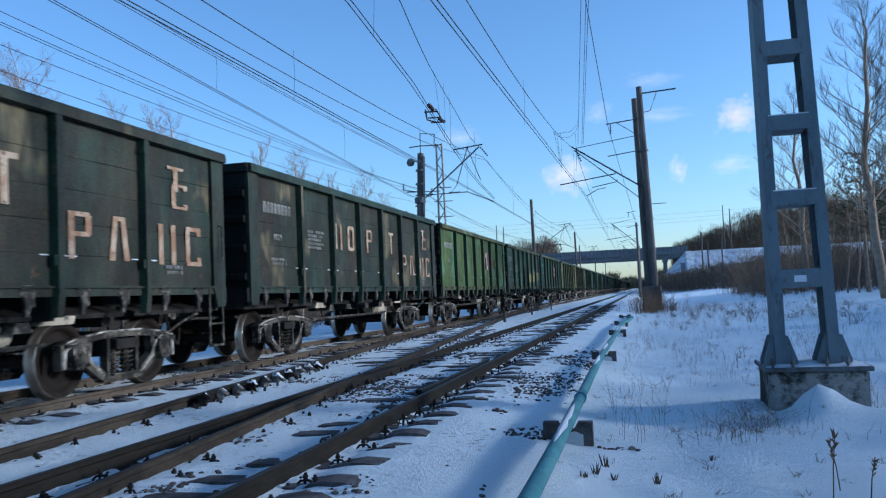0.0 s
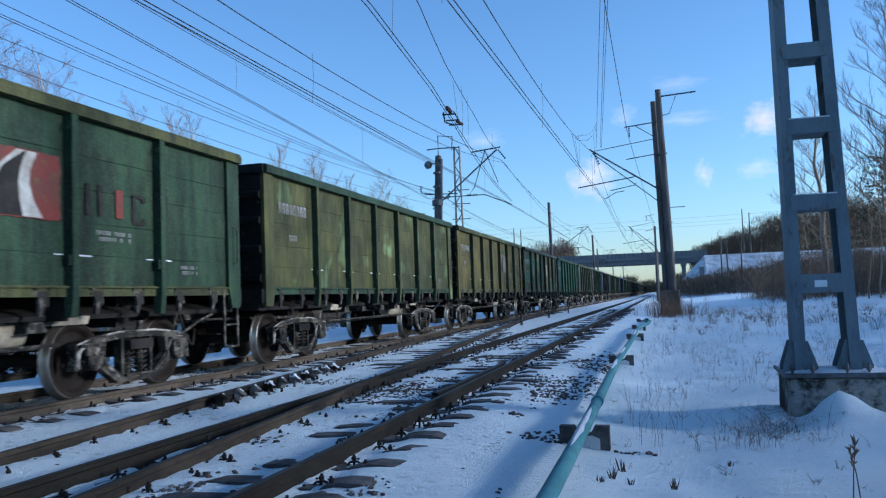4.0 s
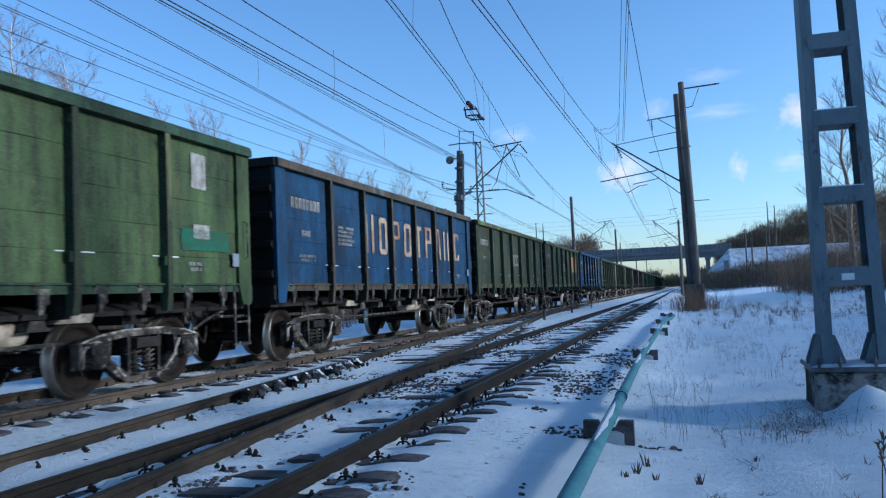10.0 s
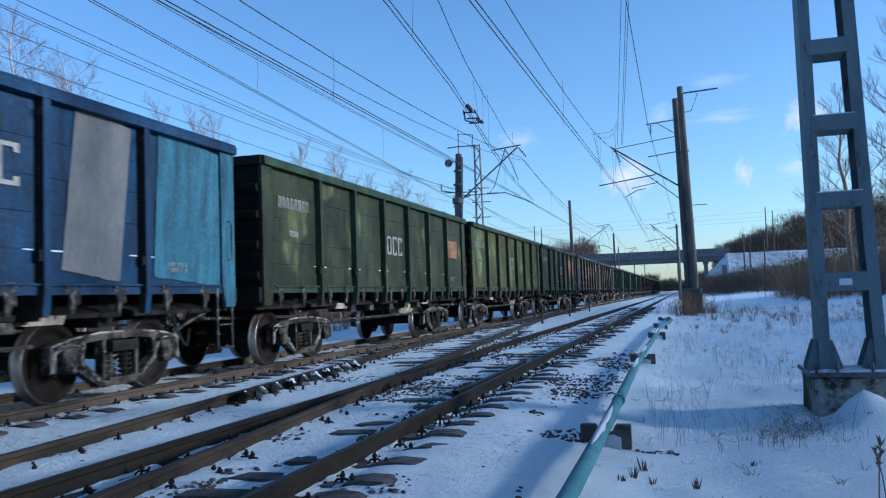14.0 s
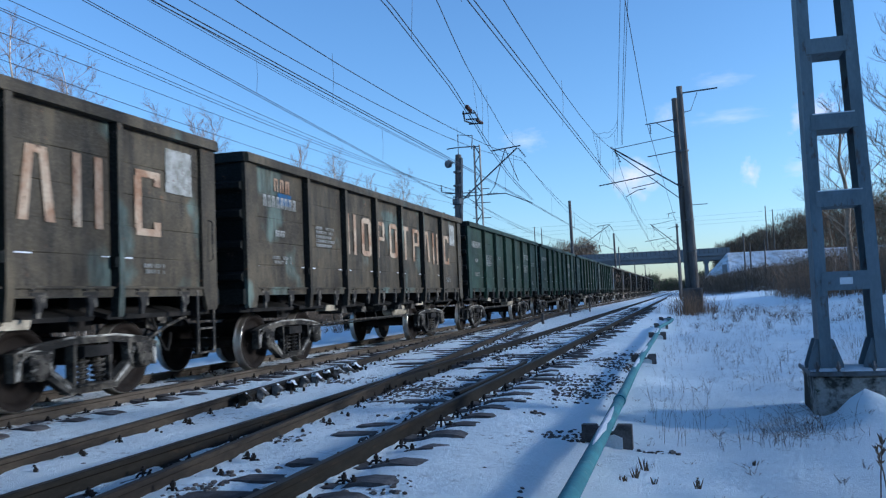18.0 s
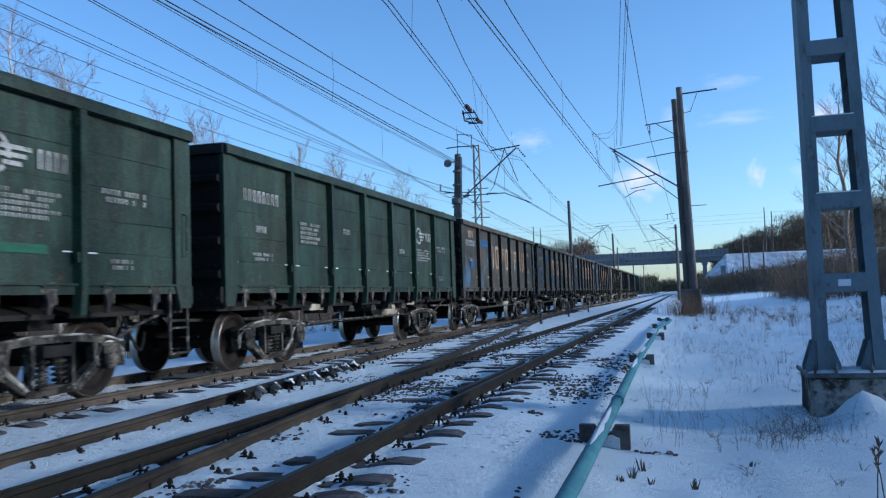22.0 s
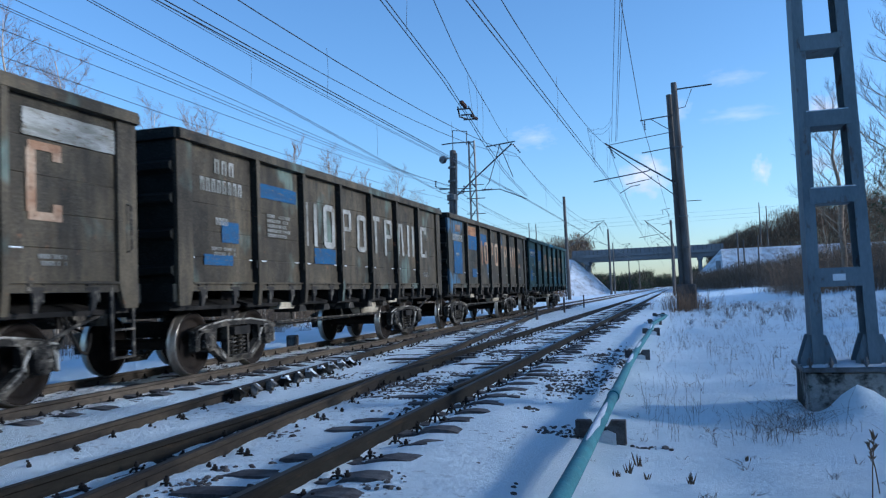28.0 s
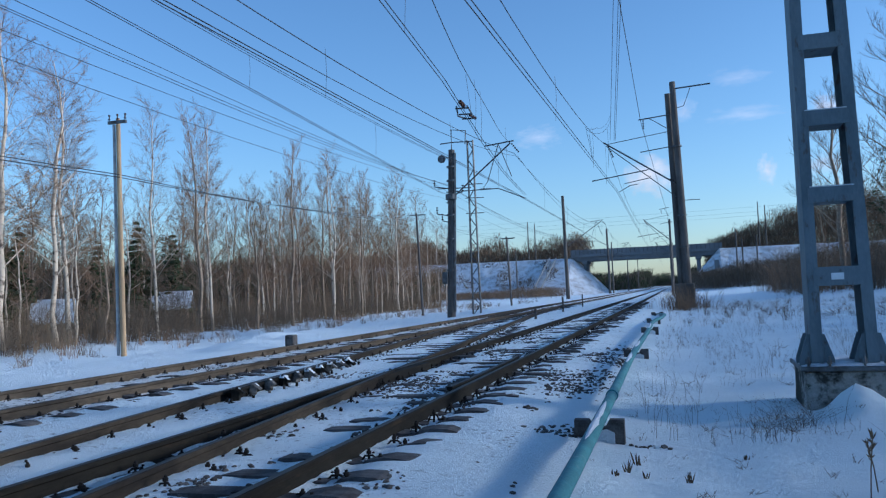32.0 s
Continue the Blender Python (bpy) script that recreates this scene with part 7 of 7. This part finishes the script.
thicket("thicket", "dense bare brown thicket at the foot of the west wood", 10400, west_belt, 0.5, 2.5, (UNDERBRUSH, UNDERBRUSH, TWIG_DARK, DRY_GRASS), 3, 5, 0.012, 8, 0.16)
thicket("thicket", "bare saplings standing close together in the west wood", 2200, lambda r: (-25 - 0.05 * 50 - 16 * r.random(), 20 + 85 * r.random()), 2.0, 6.5, (TWIG, TWIG_DARK, UNDERBRUSH), 13, 8, 0.018, 3, 0.08)
thicket("thicket", "low dry bushes along the snow bank", 2800, bank_spot, 0.2, 0.9, (DRY_GRASS, TWIG, TWIG_DARK), 5, 4, 0.007, 12, 0.22)
thicket("thicket", "bare brown bushes at the edge of the east field", 5200, lambda r: (8 + 26 * r.random(), 58 + 34 * r.random()), 1.0, 4.8, (TWIG, TWIG_DARK), 6, 6, 0.015, 7, 0.15)
thicket("thicket", "dry weeds round the foot of the mast", 420, lambda r: (0.3 + r.gauss(0, 0.7), 48 + r.gauss(0, 2.5)), 0.5, 1.7, (DRY_GRASS, TWIG), 7, 4, 0.010, 6, 0.15)
thicket("dry_weeds", "thin dry weed stalks standing in the snow", 4400, weed_spot, 0.10, 0.45, (DRY_GRASS, TWIG_DARK), 8, 3, 0.0020, 2, 0.14)
thicket("dry_weeds", "dark dry tufts of grass in the field", 900, lambda r: (r.uniform(0.3, 9), 26 + 26 * r.random()), 0.15, 0.7, (DRY_GRASS, TWIG_DARK), 18, 3, 0.006, 14, 0.3)
thicket("dry_weeds", "low dry grass beside the pipe", 1300, lambda r: (r.uniform(-1.0, 2.6), 4.6 + 16 * r.random() ** 1.2), 0.03, 0.13, (DRY_GRASS,), 9, 2, 0.0032, 7, 0.3)
thicket("dry_weeds", "tangled clump of dry weeds beside the plinth", 260, lambda r: (0.85 + r.gauss(0, 0.22), 8.35 + r.gauss(0, 0.35)), 0.08, 0.30, (DRY_GRASS, TWIG_DARK), 10, 2, 0.0021, 6, 0.45)


def far_wood(name, label, xr, yr, zr, n, mats, seed, size, rise=0.0, thin=0.05):
    """Distant woods: many small twiggy tufts, as one mesh."""
    rnd = random.Random(seed)
    verts, faces, mi = [], [], []
    for i in range(n):
        x, y = rnd.uniform(*xr), rnd.uniform(*yr)
        prof = 0.55 + 0.45 * noise.noise((x * 0.06, y * 0.05, seed)) + 0.25 * noise.noise((x * 0.3, y * 0.3, seed))
        if rise:
            prof = min(1.0, 0.42 + rise * (x - xr[0])) * (0.86 + 0.34 * noise.noise((x * 0.16, y * 0.1, seed)) + 0.16 * noise.noise((x * 0.6, y * 0.3, seed)))
        z = zr[0] + (zr[1] - zr[0]) * max(0.05, prof) * rnd.random() ** 0.7
        for q in range(6):
            s = size * rnd.uniform(0.4, 1.0)
            a, t = rnd.uniform(0, 6.28), rnd.uniform(-0.5, 0.5)
            d = Vector((math.cos(a) * 0.5, math.sin(a) * 0.5, 1)).normalized() * s
            e = Vector((math.cos(a + 1.6), math.sin(a + 1.6), t)) * s * thin
            c = Vector((x + rnd.uniform(-1, 1), y, z + rnd.uniform(-0.3, 0.3) * size))
            base = len(verts)
            verts.extend([(c - e)[:], (c + e)[:], (c + d)[:]])
            faces.append((base, base + 1, base + 2))
            mi.append(i % len(mats))
    me = bpy.data.meshes.new(name)
    me.from_pydata(verts, [], faces)
    for m in mats:
        me.materials.append(m)
    me.polygons.foreach_set("material_index", mi)
    return tagged(new(name, me), label, "woods", kind="stuff")


far_wood("far_woods", "distant bare brown wood on the hill beyond the bridge", (9, 95), (226, 262), (3, 24.5), 42000, (TWIG, TWIG, DRY_GRASS, TWIG_DARK), 3, 1.5, 0.019, 0.03)
far_wood("far_woods", "bare brown brush below the east embankment", (3, 75), (140, 186), (-0.3, 7.0), 17000, (UNDERBRUSH, TWIG_DARK, UNDERBRUSH), 9, 1.1, 0.022, 0.035)
far_wood("far_woods", "dry brush at the foot of the west embankment", (-75, -22), (150, 182), (-0.6, 1.6), 6000, (TWIG, DRY_GRASS), 10, 0.7)
far_wood("far_woods", "distant bare wood behind the west embankment", (-150, -24), (225, 255), (5, 19), 22000, (TWIG, DRY_GRASS, TWIG_DARK), 4, 1.5)


def slope_grass():
    """Tufts of dry grass that show through the snow on the slopes of the embankments."""
    rnd = random.Random(44)
    verts, faces = [], []
    n = 0
    while n < 2600:
        x, v = (rnd.uniform(-85, -27) if rnd.random() < 0.7 else rnd.uniform(14, 60)), rnd.random() ** 1.3
        if noise.noise((x * 0.22, v * 2.5, 3)) + 0.5 * rnd.random() < 0.28 + 0.25 * v:
            continue
        n += 1
        y, z = 200 - 16 + 15.3 * v, -0.7 + 8.6 * v
        for q in range(4):
            s, a = rnd.uniform(0.25, 0.6), rnd.uniform(0, 6.28)
            c = Vector((x + rnd.gauss(0, 0.3), y, z + rnd.uniform(-0.1, 0.2)))
            e = Vector((math.cos(a), math.sin(a), 0)) * s * 0.12
            base = len(verts)
            verts.extend([(c - e)[:], (c + e)[:], (c + Vector((rnd.gauss(0, 0.3) * s, -0.2 * s, s)))[:]])
            faces.append((base, base + 1, base + 2))
    me = bpy.data.meshes.new("slope_grass")
    me.from_pydata(verts, [], faces)
    me.materials.append(DRY_GRASS)
    tagged(new("slope_grass", me), "dry grass showing through the snow of the embankments", "grass", kind="stuff")


slope_grass()
far_wood("far_woods", "dense dark wood behind the birches", (-66, -46), (15, 170), (-0.6, 7.5), 16000, (TWIG_DARK, NEEDLES, TWIG), 8, 1.8)
far_wood("far_woods", "distant dark wood beyond the bridge", (-60, -11), (330, 420), (-0.5, 9), 9000, (TWIG_DARK, NEEDLES), 5, 2.4)
far_wood("far_woods", "distant dark wood beyond the bridge", (3, 60), (330, 420), (-0.5, 9), 9000, (TWIG_DARK, NEEDLES), 6, 2.4)
far_wood("far_woods", "distant wood closing the line of the railway", (-70, 40), (700, 760), (-0.5, 11), 7000, (TWIG_DARK, NEEDLES), 7, 3.5)


def tall_weed(x, y, h, seed):
    """A dry weed stalk with a ragged seed head."""
    rnd = random.Random(seed)
    w = thing("dry_weed", "tall dry brown weed with a ragged seed head", "weed", "foreground weeds", at=pose(x, y, ground_z(x, y)))
    lean = Vector((rnd.uniform(-0.06, 0.06), rnd.uniform(-0.05, 0.05), 0))
    bar_part("stalk", w, [(0, 0, -0.05), lean * 0.4 + Vector((0, 0, h * 0.5)), lean + Vector((0, 0, h))], 0.004, DRY_GRASS, "", 5)
    bm = bmesh.new()
    for i in range(16):
        u = 0.55 + 0.45 * rnd.random()
        c = lean * u + Vector((0, 0, h * u))
        d = Vector((rnd.gauss(0, 0.6), rnd.gauss(0, 0.6), 1)).normalized() * h * rnd.uniform(0.07, 0.16)
        tube(bm, [c, c + d * 0.5, c + d], 0, 4, [0.0015, 0.0055, 0.001], caps=False)
    part("seed_head", bm, DRY_GRASS, w)


def grass_tuft(x, y, h, seed):
    """A short tuft of stiff dry blades."""
    rnd = random.Random(seed)
    t = thing("grass_tuft", "short stiff tuft of dry brown grass in the snow", "grass", "grass tufts", at=pose(x, y, ground_z(x, y)))
    for i in range(9):
        a, L = rnd.uniform(0, 6.28), h * rnd.uniform(0.6, 1.1)
        d = Vector((math.cos(a) * 0.35, math.sin(a) * 0.35, 1)) * L
        bm = bmesh.new()
        tube(bm, [(d * 0)[:], (d * 0.6)[:], d[:]], 0, 3, [0.005, 0.0045, 0.001])
        part("blade", bm, DRY_GRASS, t, at=pose(rnd.gauss(0, 0.012), rnd.gauss(0, 0.012), -0.01))


for i, (x, y, h) in enumerate(((1.05, 5.5, 0.42), (1.16, 5.8, 0.30), (1.27, 5.55, 0.26))):
    tall_weed(x, y, h, i)
for i, (x, y, h) in enumerate(((0.02, 6.1, 0.085), (-0.42, 6.3, 0.10), (-0.28, 6.22, 0.06), (-0.36, 6.6, 0.11), (0.45, 6.9, 0.05), (-0.5, 6.15, 0.05))):
    grass_tuft(x, y, h, i)


# sheds in the west wood
def shed(x, y, w, d, h, turn):
    s = thing("shed", "small timber shed with a snow-covered pitched roof among the trees", "shed", "sheds", at=pose(x, y, ground_z(x, y), 0, 0, turn))
    bm = bmesh.new()
    box(bm, -w / 2, w / 2, -d / 2, d / 2, -0.2, h)
    part("cabin_body", bm, BARK_DARK, s)
    for q in (-1, 1):
        bm = bmesh.new()
        prism(bm, [(q * (d / 2 + 0.35), h - 0.15), (0, h + 0.9), (0, h + 1.12), (q * (d / 2 + 0.35), h + 0.08)], -w / 2 - 0.3, w / 2 + 0.3)
        part("roof_slope", bm, SNOW_CAP, s, "roof slope under snow")


shed(-31.6, 36.2, 1.5, 1.6, 1.1, 35)
shed(-33.8, 50.0, 2.2, 1.7, 1.5, 25)


# ---- clouds: small, far off, drifting slowly ----
def cloud_material(name, colour, seed, cover):
    m = bpy.data.materials.new(name)
    m.use_nodes = True
    nt = m.node_tree
    nt.nodes.remove(nt.nodes["Principled BSDF"])
    v = coords(nt, jitter=False)
    dist = nt.nodes.new("ShaderNodeVectorMath")
    dist.operation = "LENGTH"
    nt.links.new(v, dist.inputs[0])
    shift = nt.nodes.new("ShaderNodeVectorMath")
    shift.operation = "ADD"
    shift.inputs[1].default_value = (seed * 7.3, seed * 3.1, seed)
    nt.links.new(v, shift.inputs[0])
    n = noise_tex(nt, shift.outputs[0], 2.2, 6.0, 0.6)
    sub = nt.nodes.new("ShaderNodeMath")
    sub.operation = "MULTIPLY_ADD"
    sub.inputs[1].default_value = 1.7
    nt.links.new(n, sub.inputs[0])
    neg = nt.nodes.new("ShaderNodeMath")
    neg.operation = "MULTIPLY"
    neg.inputs[1].default_value = -1.0
    nt.links.new(dist.outputs["Value"], neg.inputs[0])
    nt.links.new(neg.outputs[0], sub.inputs[2])
    alpha = ramp(nt, sub.outputs[0], 0.0, 1.0, (0, 0, 0, 1), (cover, cover, cover, 1))
    glow = nt.nodes.new("ShaderNodeEmission")
    tone = mix(nt, ramp(nt, noise_tex(nt, shift.outputs[0], 1.4, 3.0, 0.5), 0.35, 0.65), colour, tuple(c * 0.82 for c in colour))
    nt.links.new(tone, glow.inputs[0])
    clear = nt.nodes.new("ShaderNodeBsdfTransparent")
    both = nt.nodes.new("ShaderNodeMixShader")
    nt.links.new(alpha, both.inputs[0])
    nt.links.new(clear.outputs[0], both.inputs[1])
    nt.links.new(glow.outputs[0], both.inputs[2])
    nt.links.new(both.outputs[0], nt.nodes["Material Output"].inputs[0])
    return m


CLOUDS = []
for i, (x, z, w, h, cover) in enumerate(((-244, 414, 115, 90, 0.72), (351, 581, 95, 80, 0.7), (142, 405, 45, 60, 0.5), (322, 414, 110, 42, 0.42), (67, 736, 130, 40, 0.22), (85, 606, 150, 40, 0.25), (-640, 588, 110, 50, 0.3), (-120, 640, 60, 50, 0.3))):
    bm = bmesh.new()
    bmesh.ops.create_grid(bm, x_segments=1, y_segments=1, size=1.0)
    c = new("cloud", finish(bm, "cloud", cloud_material("cloud_vapour", (0.92, 0.74, 0.66) if cover > 0.45 else (0.85, 0.76, 0.76), i + 1, cover), fix=False))
    c.matrix_basis = pose(x, 3000, z, 90) @ Matrix.Diagonal((w, h, 1, 1))
    c.visible_shadow = False
    tagged(c, "small pinkish-white cloud low in the blue sky", "cloud", "clouds", "structure")
    CLOUDS.append((c, x, z))


def drift():
    for c, x, z in CLOUDS:
        walk(c, [(0, pose(x, 3000, z, 90)), (32, pose(x + 178, 3000, z - 27, 90))])


motions()
